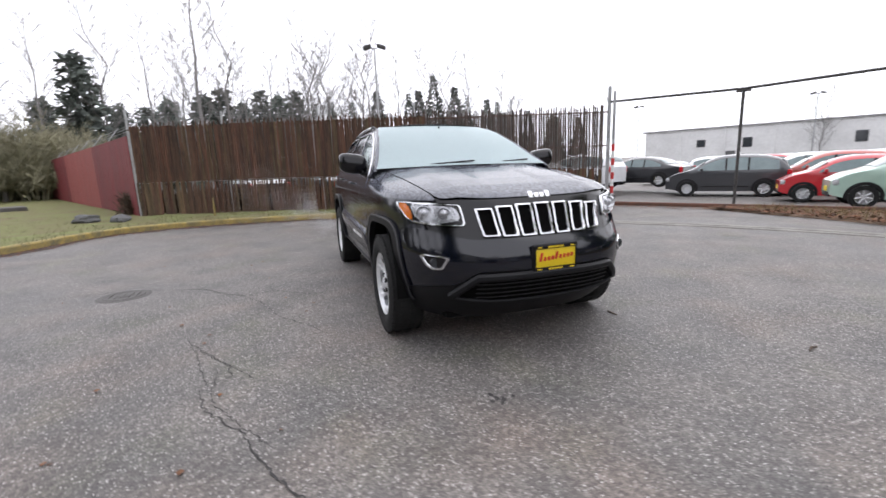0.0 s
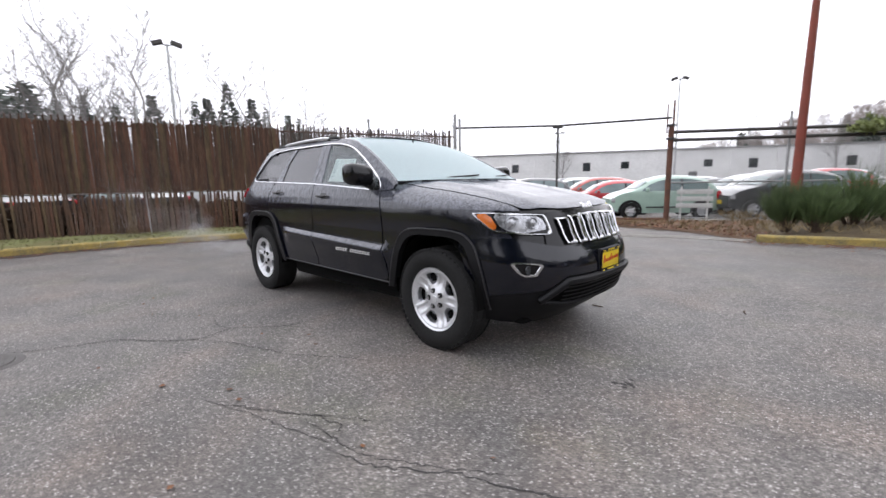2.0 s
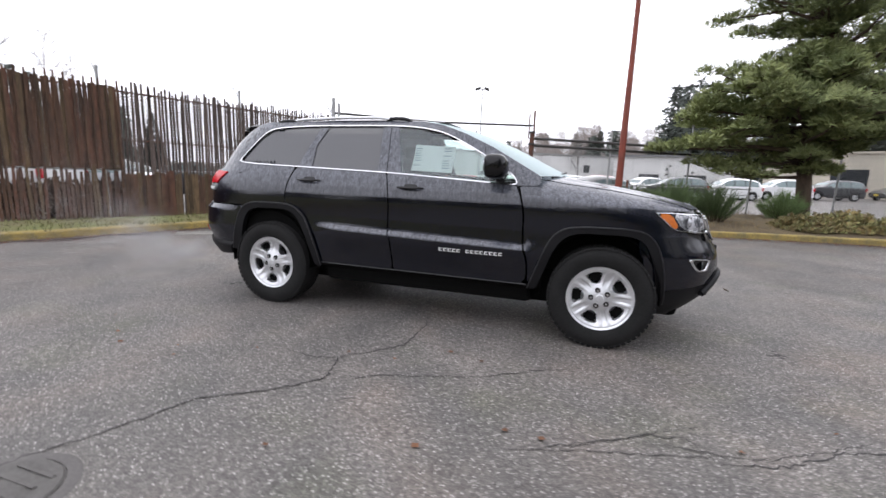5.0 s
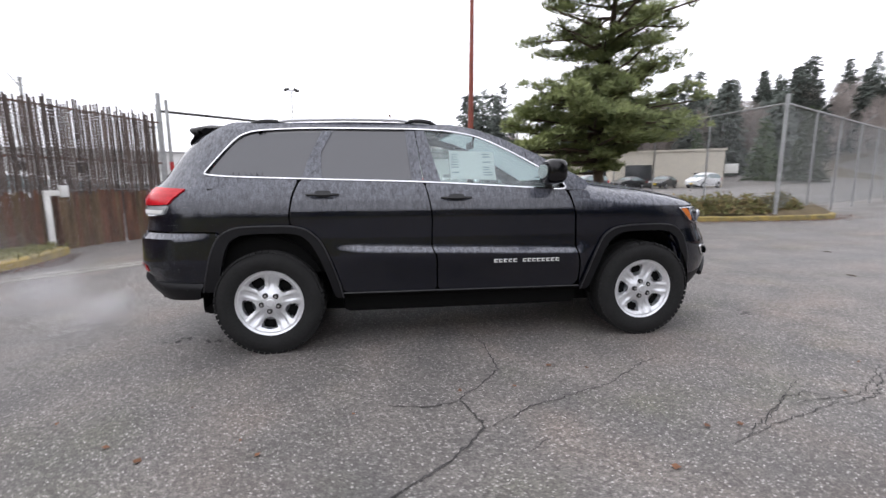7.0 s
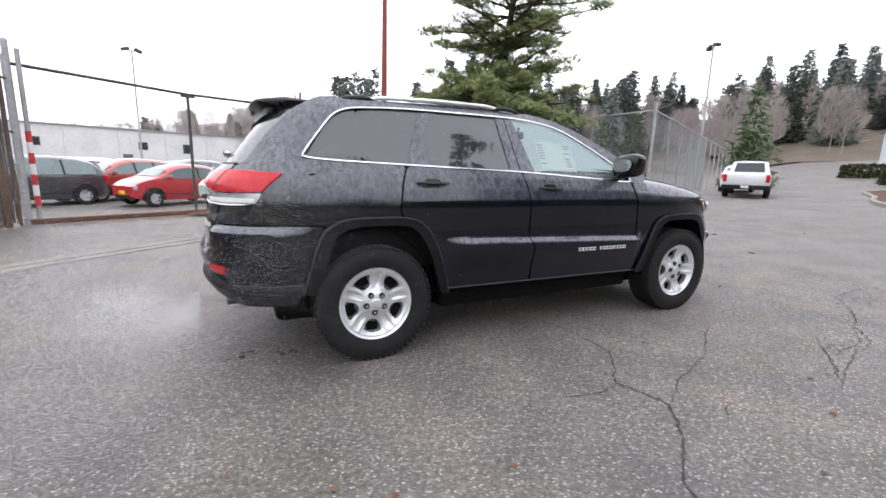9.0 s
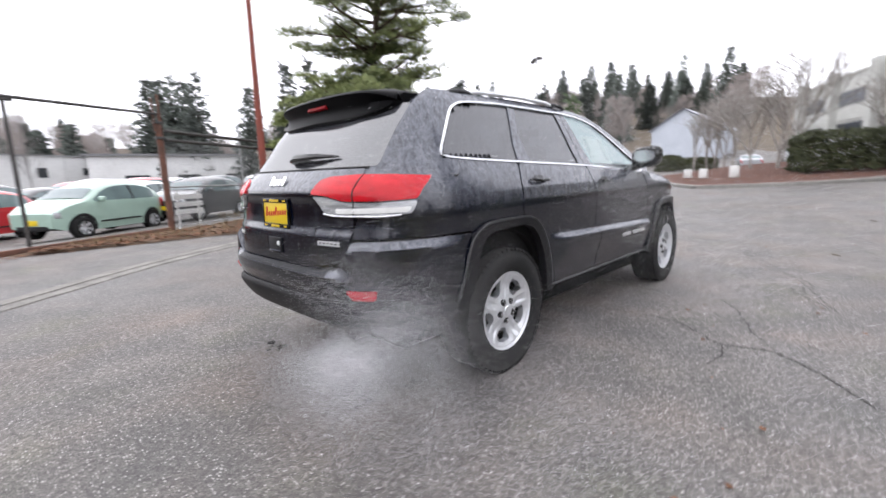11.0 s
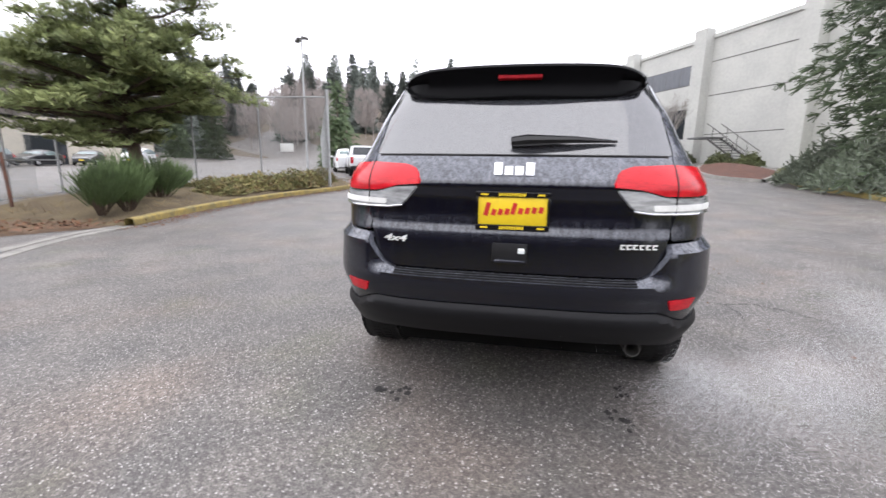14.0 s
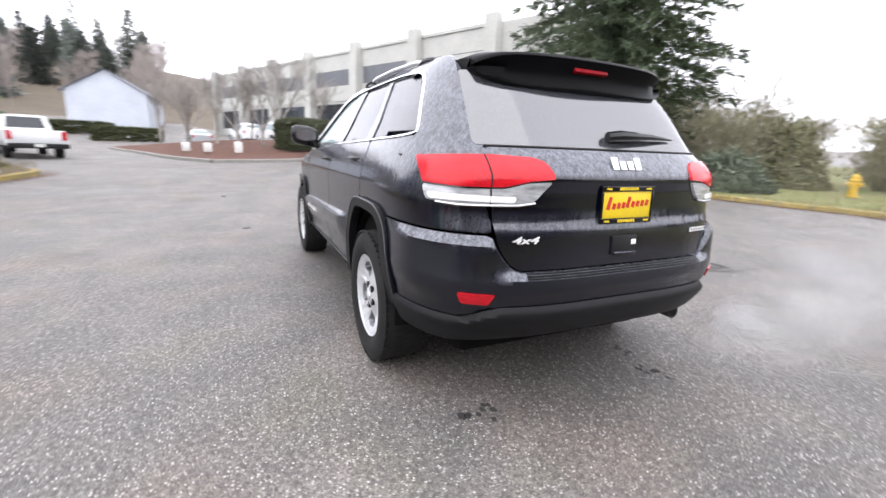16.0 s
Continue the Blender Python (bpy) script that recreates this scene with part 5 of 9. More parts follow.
# number plates with their frames; the dealer's lettering on them
def text_mesh(body, size, mat, m, parent, name, shear=0.0, extrude=0.0015, align="CENTER", bold=0.0):
    cu = bpy.data.curves.new(name, "FONT")
    cu.body, cu.size, cu.align_x, cu.align_y, cu.shear, cu.extrude, cu.offset = body, size, align, "CENTER", shear, extrude, bold
    tmp = bpy.data.objects.new(name, cu)
    scene.collection.objects.link(tmp)
    me = bpy.data.meshes.new_from_object(tmp.evaluated_get(bpy.context.evaluated_depsgraph_get()))
    bpy.data.objects.remove(tmp)
    me.materials.clear()
    me.materials.append(M[mat])
    ob = new(name, me)
    ob.parent = parent
    ob.matrix_basis = m
    return ob


def number_plate(name, at, parent, wide=0.315, high=0.165):
    frame_ = Shape()
    for c, s in (((0, high / 2 - 0.012, 0), (wide, 0.024, 0.012)), ((0, -high / 2 + 0.011, 0), (wide, 0.022, 0.012)), ((-wide / 2 + 0.006, 0, 0), (0.012, high - 0.0465, 0.012)), ((wide / 2 - 0.006, 0, 0), (0.012, high - 0.0465, 0.012))):
        frame_.box(c, s, None, 0.002)
    fo = part(name, frame_, "gloss_black", parent, "dealer plate in a black frame with yellow lettering", at=at)
    face = Shape()
    face.box((0, 0, -0.002), (wide - 0.016, high - 0.046, 0.006), None, 0.001)
    part("plate_face", face, "plate", fo, "yellow plate")
    # the dealer's name as a row of plain slanted bars
    ink = Shape()
    for i in range(9):
        h = 0.058 if i == 0 else 0.05 if i == 4 else 0.027
        ink.box((-wide * 0.38 + 0.012 + i * 0.0285, -0.010 + h / 2 - 0.012 + 0.002 * i, 0.002), (0.019, h, 0.002), pose(0, 0, 0, 0, 0, -14), 0.0008)
    part("plate_lettering", ink, "red_ink", fo, "red slanted lettering", smooth=False)
    bars_ = Shape()
    for y, w in ((high / 2 - 0.012, 0.11), (-high / 2 + 0.011, 0.1)):
        q = -w / 2
        while q < w / 2:
            bars_.box((q, y, 0.0065), (0.0075, 0.013, 0.002))
            q += 0.0105
        for sx in (-1, 1):
            bars_.box((sx * wide * 0.38, y, 0.0065), (0.03, 0.008, 0.002))
    tagged(part("frame_lettering", bars_, "plate", fo, "yellow lettering on the frame", smooth=False), kind="stuff")
    return fo


number_plate("front_plate", Matrix(((0, 0, 1, 2.378), (1, 0, 0, 0.02), (0, 1, 0, 0.665), (0, 0, 0, 1))), jeep)
number_plate("rear_plate", Matrix(((0, 0.02, -1, -2.422), (-1, 0, 0, 0.0), (0, 1, 0.02, 1.02), (0, 0, 0, 1))), jeep)
holder = Shape()
holder.box((2.362, 0.02, 0.665), (0.02, 0.33, 0.175), None, 0.006)
part("plate_holder", holder, "plastic", jeep)


# badges: plain raised marks in place of the maker's name; the model's letters stay
def badge(name, at, wide, high, parent, n=4):
    b = Shape()
    w = wide / n
    for i in range(n):
        h = high if i in (0, n - 1) else high * 0.72
        b.box((-wide / 2 + (i + 0.5) * w, (h - high) / 2 * (1 if i == n - 1 else 1), 0), (w * 0.8, h, 0.008), None, 0.004)
    return part(name, b, "chrome", parent, "raised chrome maker's badge", at=at)


def word_bars(name, words, pitch, high, at, parent):
    """A model name as a row of plain small blocks, coloured white for the chrome's bright reflection."""
    b = Shape()
    n = sum(words) + len(words) - 1
    i = 0
    for w in words:
        for _ in range(w):
            q = (i - (n - 1) / 2) * pitch
            b.box((q, high * 0.36, 0), (pitch * 0.78, high * 0.26, 0.004), None, 0.001)
            b.box((q - pitch * 0.26, -high * 0.14, 0), (pitch * 0.24, high * 0.72, 0.004), None, 0.001)
            b.box((q + pitch * 0.12, -high * 0.38, 0), (pitch * 0.5, high * 0.22, 0.004), None, 0.001)
            i += 1
        i += 1
    return tagged(part(name, b, "white", parent, "small raised bright model lettering", at=at), "small raised bright model lettering", kind="stuff")


badge("bonnet_badge", Matrix(((-0.55, 0, 0.8, 2.17), (0, 1, 0, 0.02), (0.8, 0, 0.55, 1.058), (0, 0, 0, 1))) @ Matrix(((0, 1, 0, 0), (1, 0, 0, 0), (0, 0, 1, 0), (0, 0, 0, 1))), 0.17, 0.055, jeep)
badge("tailgate_badge", Matrix(((0, 0.45, -0.89, -2.39), (-1, 0, 0, 0.0), (0, 0.89, 0.45, 1.197), (0, 0, 0, 1))), 0.18, 0.062, jeep)
for side in (1, -1):
    z0 = 0.655
    p = skin(0.46, z0, 0.004)
    m = Matrix(((1, 0, 0, p.x), (0, 0, -1, p.y), (0, 1, 0, p.z), (0, 0, 0, 1))) if side > 0 else Matrix(((-1, 0, 0, p.x), (0, 0, 1, -p.y), (0, 1, 0, p.z), (0, 0, 0, 1)))
    word_bars("door_lettering", (5, 8), 0.0375, 0.026, m, jeep)


def tail_frame(p, z, out):
    r = (tail_at(p - 0.03, z) - tail_at(p + 0.03, z)).normalized()
    u = (tail_at(p, z + 0.02) - tail_at(p, z - 0.02)).normalized()
    n = r.cross(u).normalized()
    c = tail_at(p, z, out)
    return Matrix(((r.x, u.x, n.x, c.x), (r.y, u.y, n.y, c.y), (r.z, u.z, n.z, c.z), (0, 0, 0, 1)))


word_bars("tailgate_lettering", (6,), 0.027, 0.021, tail_frame(-0.525, 0.885, 0.006), jeep)
# white instead of chrome, so its bright reflection is in the colour
text_mesh("4x4", 0.04, "white", tail_frame(0.53, 0.88, 0.006) @ Matrix.Diagonal((1.9, 1, 1, 1)), jeep, "tailgate_lettering", 0.25, bold=0.0008)

# tail
gate = Shape()
gate_outline = [(-0.665, 1.252), (0.665, 1.252), (0.672, 1.15), (0.665, 0.95), (0.645, 0.86), (0.60, 0.785), (0.55, 0.752), (-0.55, 0.752), (-0.60, 0.785), (-0.645, 0.86), (-0.665, 0.95), (-0.672, 1.15)]
panel(gate, gate_outline, lambda p, z: tail_at(p, z, 0.002), 0.0175, 0.002, 0.03, Vector((-1.5, 0, 0.9)), 1)
part("tailgate", gate, "paint", jeep)
bg_ = Shape()
panel(bg_, [(-0.712, 1.258), (0.712, 1.258), (0.69, 1.42), (0.67, 1.60), (-0.67, 1.60), (-0.69, 1.42)], lambda p, z: tail_at(p, z, -0.004), 0.05, 0.003, 0.01, Vector((-1.2, 0, 1.0)), 1)
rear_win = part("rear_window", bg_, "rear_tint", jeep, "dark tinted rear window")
for side in (1, -1):
    cb = Shape()
    panel(cb, [(side * 0.56, 1.18), (side * 0.76, 1.18), (side * 0.745, 1.295), (side * 0.60, 1.272), (side * 0.56, 1.25)], lambda p, z: tail_at(p, z, -0.007), 0.03, 0, 0, None, 0)
    part("pillar_corner", cb, "paint", jeep)
strip = Shape()
strip.tube([tail_at(-0.66 + i * 0.066, 1.255, 0.001) for i in range(21)], 0.006, 6)
part("window_seal", strip, "plastic", jeep)
sp = Shape()


def spoiler(u, v):
    y = lerp(-0.59, 0.59, 0.5 - 0.5 * math.cos(math.pi * u))
    e = abs(y) / 0.59
    k = max(0.0, 1 - e ** 7) ** 0.5
    back = 0.05 * e ** 2 + 0.10 * e ** 10
    drop = 0.012 * e ** 2 + 0.04 * e ** 8
    mid = 1.655 - drop
    loop = [(-1.76, table(-1.76, ROOF) - 0.05 * e ** 2.6 + 0.006), (-1.93, 1.702 - drop), (-2.115 + back, 1.676 - drop), (-2.125 + back, 1.663 - drop), (-2.118 + back, 1.645 - drop * k), (-2.09 + back, 1.60), (-2.10 + back, 1.545),
            (-2.112 + back * 0.7, 1.522 + 0.012 * (1 - e)), (-2.09 + back * 0.7, 1.512 + 0.012 * (1 - e)), (-2.02 + back, 1.512)]
    n = len(loop) - 1
    i = min(int(v * n + 1e-6), n - 1)
    t = v * n - i
    x, z = lerp(loop[i][0], loop[i + 1][0], t), lerp(loop[i][1], loop[i + 1][1], t)
    if z < mid:
        z = lerp(mid, z, k)
    return (x, y, z)


sp.grid(spoiler, 48, 9)
sp.f += [tuple(range(10))[::-1], tuple(48 * 10 + j for j in range(10))]
spo = part("roof_spoiler", sp, "spoiler", jeep, "black roof spoiler", sharp=50)
bl = Shape()
bl.box((-2.10, 0, 1.622), (0.02, 0.205, 0.028), pose(0, 0, 0, 0, 25, 0), 0.004)
part("brake_lamp", bl, "brake_red", spo, "red high brake lamp")
wp = Shape()
wp.tube([tail_at(0.02, 1.315, 0.02), tail_at(-0.05, 1.322, 0.035), tail_at(-0.25, 1.325, 0.03), tail_at(-0.43, 1.318, 0.012)], [0.022, 0.025, 0.015, 0.005], 8)
part("rear_wiper", wp, "gloss_black", jeep, "black rear wiper")
hd = Shape()
hd.box((-2.436, 0.005, 0.84), (0.012, 0.15, 0.085), None, 0.004)
hob = part("tailgate_latch", hd, "plastic", jeep)
lt = Shape()
lt.box((-2.447, 0.005, 0.803), (0.012, 0.13, 0.014), None, 0.003)
part("latch_lip", lt, "paint", hob)
lt = Shape()
lt.box((-2.444, -0.045, 0.852), (0.006, 0.028, 0.024), None, 0.004)
part("sticker", lt, "paper", hob, "small white sticker")
for side in (1, -1):
    red = [(0.405, 1.13), (0.43, 1.195), (0.48, 1.214), (0.66, 1.222), (0.80, 1.218), (1.025, 1.208), (1.015, 1.155), (0.985, 1.10), (0.80, 1.092), (0.62, 1.095), (0.52, 1.12)]
    clear = [(0.42, 1.118), (0.53, 1.112), (0.62, 1.088), (0.80, 1.084), (0.98, 1.092), (0.955, 1.03), (0.80, 1.022), (0.56, 1.025), (0.49, 1.04)]
    tl = Shape()
    tail_out = lambda p, z: tail_at(p, z, 0.014)
    panel(tl, dense([(side * p, z) for p, z in red], 0.035), tail_out, 0.03, 0, 0.03, Vector((-1.5, 0, 1.0)), 1)
    lamp = part("tail_lamp", tl, "tail_red", jeep, "red and clear tail lamp")
    tc = Shape()
    panel(tc, dense([(side * p, z) for p, z in clear], 0.035), tail_out, 0.03, 0, 0.03, Vector((-1.5, 0, 1.0)), 1)
    part("reversing_lens", tc, "tail_clear", lamp, "clear lower lens")
    ts = Shape()
    ts.tube([tail_at(side * p, z, 0.016) for p, z in dense([(0.49, 1.032), (0.56, 1.022), (0.8, 1.018), (0.95, 1.026)], 0.04, False)], 0.0045, 6)
    part("lamp_chrome", ts, "chrome", lamp, "chrome lower edge")
    # chrome band of the lens, its gleam put in as white colour
    rb_ = Shape()
    panel(rb_, dense([(side * p, z) for p, z in [(0.57, 1.058), (0.95, 1.062), (0.935, 1.036), (0.575, 1.033)]], 0.03), lambda p, z: tail_at(p, z, 0.0165), 0.03, 0, 0.006, Vector((-1.5, 0, 1.0)), 1)
    part("reflector_bar", rb_, "white", lamp, "reflector bar coloured white for its chrome gleam")
    seam = Shape()
    seam.tube([tail_at(side * 0.672, z / 1000, 0.0135) for z in range(1020, 1225, 20)], 0.0035, 4)
    part("lamp_seam", seam, "plastic", lamp)

rb = Shape()


def bumper_out(p, z):
    corner = smoothstep(0.55, 0.68, abs(p))
    ledge = 0.034 * smoothstep(0.90, 0.855, z) * corner * smoothstep(1.36, 0.98, abs(p)) * smoothstep(0.56, 0.68, z)
    step = 0.032 * min(1, max(0, (0.75 - z) / 0.03)) * (1 - corner) * smoothstep(0.60, 0.69, z)
    return tail_at(p, z, 0.006 + ledge + step)


def reach(x, z):
    """Length round the tail from its middle to where the flank is at x."""
    (pts, ss) = ring(z)[0]
    for p, s in zip(pts, ss):
        if p[0] >= x:
            return s
    return ss[-1]


rear_up = [(-reach(-1.79, 0.898), 0.898), (-0.67, 0.898), (-0.655, 0.86), (-0.61, 0.785), (-0.56, 0.745), (0.56, 0.745), (0.61, 0.785), (0.655, 0.86), (0.67, 0.898), (reach(-1.79, 0.898), 0.898), (reach(-1.86, 0.70), 0.70), (reach(-1.90, 0.545), 0.545), (0.78, 0.545), (0.64, 0.605), (-0.64, 0.605), (-0.78, 0.545), (-reach(-1.90, 0.545), 0.545), (-reach(-1.86, 0.70), 0.70)]
panel(rb, rear_up, bumper_out, 0.02, 0.0, 0.03, Vector((-1.5, 0, 0.7)), 1)
rbo = part("rear_bumper", rb, "paint", jeep)
stp = Shape()
for z, o in ((0.744, 0.016), (0.736, 0.026), (0.728, 0.036)):
    stp.tube([tail_at(-0.52 + 0.052 * i, z, o) for i in range(21)], 0.0045, 6)
part("bumper_step", stp, "flare", rbo, "ribbed bumper step")
rl = Shape()
panel(rl, [(-reach(-1.90, 0.54), 0.54), (-0.78, 0.54), (-0.64, 0.60), (0.64, 0.60), (0.78, 0.54), (reach(-1.90, 0.54), 0.54), (reach(-1.93, 0.42), 0.42), (0.8, 0.40), (0.55, 0.435), (-0.55, 0.435), (-0.8, 0.40), (-reach(-1.93, 0.42), 0.42)], lambda p, z: tail_at(p, z, 0.01 + 0.03 * min(1, max(0, (0.60 - 0.06 * smoothstep(0.62, 0.78, abs(p)) - z) / 0.03)) - 0.02 * smoothstep(0.54, 0.42, z)), 0.02, 0.0, 0.08, Vector((-1.5, 0, 0.5)), 1)
part("rear_valance", rl, "flare", jeep, "satin black lower rear bumper")
for side in (1, -1):
    rf = Shape()
    panel(rf, dense([(side * p, z) for p, z in [(0.65, 0.664), (0.795, 0.664), (0.785, 0.612), (0.675, 0.614)]], 0.025), lambda p, z: bumper_out(p, z) + (tail_at(p, z, 0.006) - tail_at(p, z)), 0.03, 0, 0.02, Vector((-1.5, 0, 0.7)), 1)
    part("reflector", rf, "tail_red", rbo, "red bumper reflector")
ex = Shape()
ex.lathe([(0.032, 0), (0.036, 0.0), (0.036, 0.14), (0.032, 0.14), (0.032, 0.0)], 18, Matrix.Translation((-2.33, -0.56, 0.40)) @ pose(0, 0, 0, 0, 90, 0))
part("exhaust_pipe", ex, "darksteel", jeep, "exhaust tail pipe")

# roof rails
for side in (1, -1):
    rr = Shape()
    rr.tube([(-1.60 + 1.38 * i / 20, side * (0.588 + 0.012 * math.sin(math.pi * i / 20)), table(-1.60 + 1.38 * i / 20, ROOF) - 0.054 + 0.028 * min(1, 5 * i / 20, 5 * (20 - i) / 20)) for i in range(21)], 0.014, 8)
    ro = part("roof_rail", rr, "silver", jeep, "silver roof rail with black feet")
    for xa, xb in ((-1.62, -1.36), (-0.44, -0.20)):
        ft = Shape()
        pts = [(lerp(xa, xb, i / 6), side * 0.595, table(lerp(xa, xb, i / 6), ROOF) - 0.050 + 0.022 * math.sin(math.pi * i / 6) ** 0.5) for i in range(7)]
        ft.tube(pts, [0.01, 0.016, 0.018, 0.018, 0.018, 0.016, 0.01], 8)
        part("rail_foot", ft, "plastic", ro, "black rail foot")

# underside, wheel wells, cabin
ub = Shape()
ub.box((0.0, 0, 0.365), (4.1, 1.26, 0.29), None, 0.05)
ub.box((0.0, 0, 0.40), (1.9, 1.62, 0.3), None, 0.05)
part("underbody", ub, "under", jeep)
for xa in (-1.4575, 1.4575):
    for side in (1, -1):
        well = Shape()

        def liner(u, v, xa=xa, side=side):
            t = math.pi * (u * 1.08 - 0.04)
            return (xa - 0.02 + 0.43 * math.cos(t) * (1.0 if xa > 0 else 1.0), side * lerp(0.60, 0.915, v), 0.42 + 0.455 * math.sin(t))
        well.grid(liner, 20, 3)
        k = len(well.v)
        well.v += [(xa, side * 0.60, 0.42)] + [liner(i / 20, 0) for i in range(21)]
        well.f += [(k, k + 1 + i, k + 2 + i) for i in range(20)]
        part("wheel_well", well, "under", jeep)
fl = Shape()
fl.box((-0.55, 0, 0.70), (3.0, 1.66, 0.06), None, 0.01)
fl.box((0.93, 0, 0.86), (0.06, 1.6, 0.66), None, 0.01)
for side in (1, -1):
    fl.box((-0.5, side * 0.85, 0.90), (2.7, 0.04, 0.62), None, 0.01)
    fl.box((-1.55, side * 0.72, 1.27), (0.08, 0.08, 0.3), None, 0.02)
fl.box((-2.2, 0, 0.98), (0.04, 1.3, 0.5), None, 0.01)
part("cabin_lining", fl, "under", jeep)
dash = Shape()
dash.box((0.66, 0, 1.10), (0.42, 1.5, 0.22), None, 0.06)
dash.box((0.52, 0.37, 1.19), (0.2, 0.36, 0.09), None, 0.03)
part("dashboard", dash, "plastic", jeep)
stw = Shape()
stw.tube([Vector((0.36, 0.37, 1.10)) + Matrix.Rotation(radians(-25), 3, "Y") @ Vector((0, 0.185 * math.cos(t * 0.2618), 0.185 * math.sin(t * 0.2618))) for t in range(24)], 0.014, 6, closed=True)
stw.rod((0.36, 0.37, 1.10), (0.5, 0.37, 1.08), 0.05, 0.06, 10)
part("steering_wheel", stw, "plastic", jeep)
for x, ys in ((-0.18, (0.37, -0.37)), (-1.08, (0.45, 0.0, -0.45))):
    for y in ys:
        seat = Shape()
        w = 0.5 if x > -0.5 else 0.42
        seat.box((x, y, 0.84), (0.52, w, 0.2), None, 0.06)
        seat.box((x - 0.3, y, 1.12), (0.14, w, 0.6), pose(0, 0, 0, 0, -14, 0), 0.06)
        seat.box((x - 0.395, y, 1.46), (0.09, 0.26, 0.17), pose(0, 0, 0, 0, -10, 0), 0.04)
        part("seat", seat, "cloth", jeep, "dark cloth seat with head rest")
rmir = Shape()
rmir.box((0.20, 0.0, 1.585), (0.03, 0.24, 0.065), None, 0.015)
rmir.rod((0.22, 0, 1.60), (0.24, 0, 1.68), 0.01)
part("cabin_mirror", rmir, "plastic", jeep)

# price sheet in the front right window
st = Shape()
panel(st, [(-0.11, 1.275), (0.245, 1.262), (0.245, 1.478), (-0.11, 1.492)], lambda s, z: skin(s, z, -0.022), 0.1, 0, 0, None, 0)
stk = part("price_sheet", st, "paper", jeep, "white price sheet behind the door window")
lines = Shape()
rnd = random.Random(3)
for i in range(9):
    z = 1.465 - i * 0.02
    for s0, s1 in ((-0.095, -0.03), (0.15, 0.225)):
        if rnd.random() < 0.75:
            panel(lines, [(s0, z), (lerp(s0, s1, rnd.uniform(0.5, 1)), z), (lerp(s0, s1, 0.8), z - 0.008), (s0, z - 0.008)], lambda s, zz: skin(s, zz, -0.0195), 0.1, 0, 0, None, 0)
tagged(part("sheet_print", lines, "ink", stk), kind="stuff")


# wheels
def wheel_parts(host, r=0.382, width=0.245, rim=0.238, spokes=5, rim_mat="silver", detail=True):
    """A wheel about the y axis; its outer face looks to -y."""
    half = width / 2
    rot = pose(0, 0, 0, 90, 0, 0)
    ty = Shape()
    prof = [(rim - 0.01, -half * 0.8), (rim + 0.006, -half * 0.86), (rim + 0.03, -half), (rim + 0.075, -half * 1.05), (r - 0.035, -half * 1.0), (r - 0.008, -half * 0.88), (r, -half * 0.7)]
    prof += [(q, -h) for q, h in prof[::-1]]
    ty.lathe(prof, 48, rot)
    to = part("tyre", ty, "rubber", host, "black all-season tyre")
    if detail:
        tr = Shape()
        for i in range(56):
            for h, w, off in ((-half * 0.78, half * 0.38, 0), (-half * 0.28, half * 0.36, 0.5), (half * 0.28, half * 0.36, 0), (half * 0.78, half * 0.38, 0.5)):
                a = 2 * math.pi * (i + off) / 56
                m = Matrix.Rotation(a, 4, "Y") @ Matrix.Translation((0, h, (r - 0.004) if abs(h) < half * 0.5 else (r - 0.0125))) @ (Matrix.Rotation(radians(-24 if h < 0 else 24), 4, "X") if abs(h) > half * 0.5 else Matrix())
                tr.box((0, 0, 0), (0.034, w, 0.014), m)
                tr.v[-8:] = [tuple(m @ Vector((x, y, z))) for x in (-0.0155, 0.0155) for y in (-w / 2, w / 2) for z in (-0.007, 0.007)]
                tr.f[-6:] = [tuple(len(tr.v) - 8 + q for q in f) for f in ((0, 1, 3, 2), (4, 6, 7, 5), (0, 4, 5, 1), (2, 3, 7, 6), (0, 2, 6, 4), (1, 5, 7, 3))]
        tagged(part("tread", tr, "rubber", host, smooth=False), kind="stuff")
    rm_ = Shape()
    rm_.lathe([(rim + 0.004, -half * 0.86), (rim + 0.002, -half * 0.95), (rim - 0.012, -half * 0.93), (rim - 0.022, -half * 0.8), (rim - 0.03, half * 0.7), (rim + 0.004, half * 0.9)], 48, rot)
    ro = part("rim", rm_, rim_mat, host, "silver alloy rim")
    face = Shape()
    f0 = -half * 0.90

    def spoke_at(th, q, base=0.0):
        d = f0 + 0.010 + 0.026 * math.sin(math.pi * min(1, max(0, (q - 0.05) / (rim - 0.07))))
        local = abs(th) * q
        # each spoke is a shallow trough between two raised edges, and dips towards the wheel's middle
        d += 0.009 * smoothstep(0.026, 0.010, local) * smoothstep(0.09, 0.13, q) * smoothstep(rim - 0.028, rim - 0.05, q)
        d += 0.006 * smoothstep(0.036, 0.045, local) * smoothstep(0.12, 0.15, q) * smoothstep(rim - 0.025, rim - 0.045, q)
        a = th + base
        return Vector((q * math.sin(a), d, q * math.cos(a)))
    step = math.pi / spokes
    for i in range(spokes):
        base = 2 * math.pi * i / spokes
        edge = [(step, 0.03), (step, 0.112), (step * 0.80, 0.112), (step * 0.58, 0.128), (step * 0.52, 0.15), (step * 0.475, rim - 0.058), (step * 0.50, rim - 0.046), (step * 0.60, rim - 0.040), (step, rim - 0.036), (step, rim - 0.006)]
        poly = [(-a, q) for a, q in edge] + edge[::-1]
        panel(face, poly, lambda th, q, base=base: spoke_at(th, q, base), 0.022, 0, 0.05, lambda p: Vector((0, 1, 0)), 0)
    part("spoke_face", face, rim_mat, host, sharp=30)
    hub = Shape()
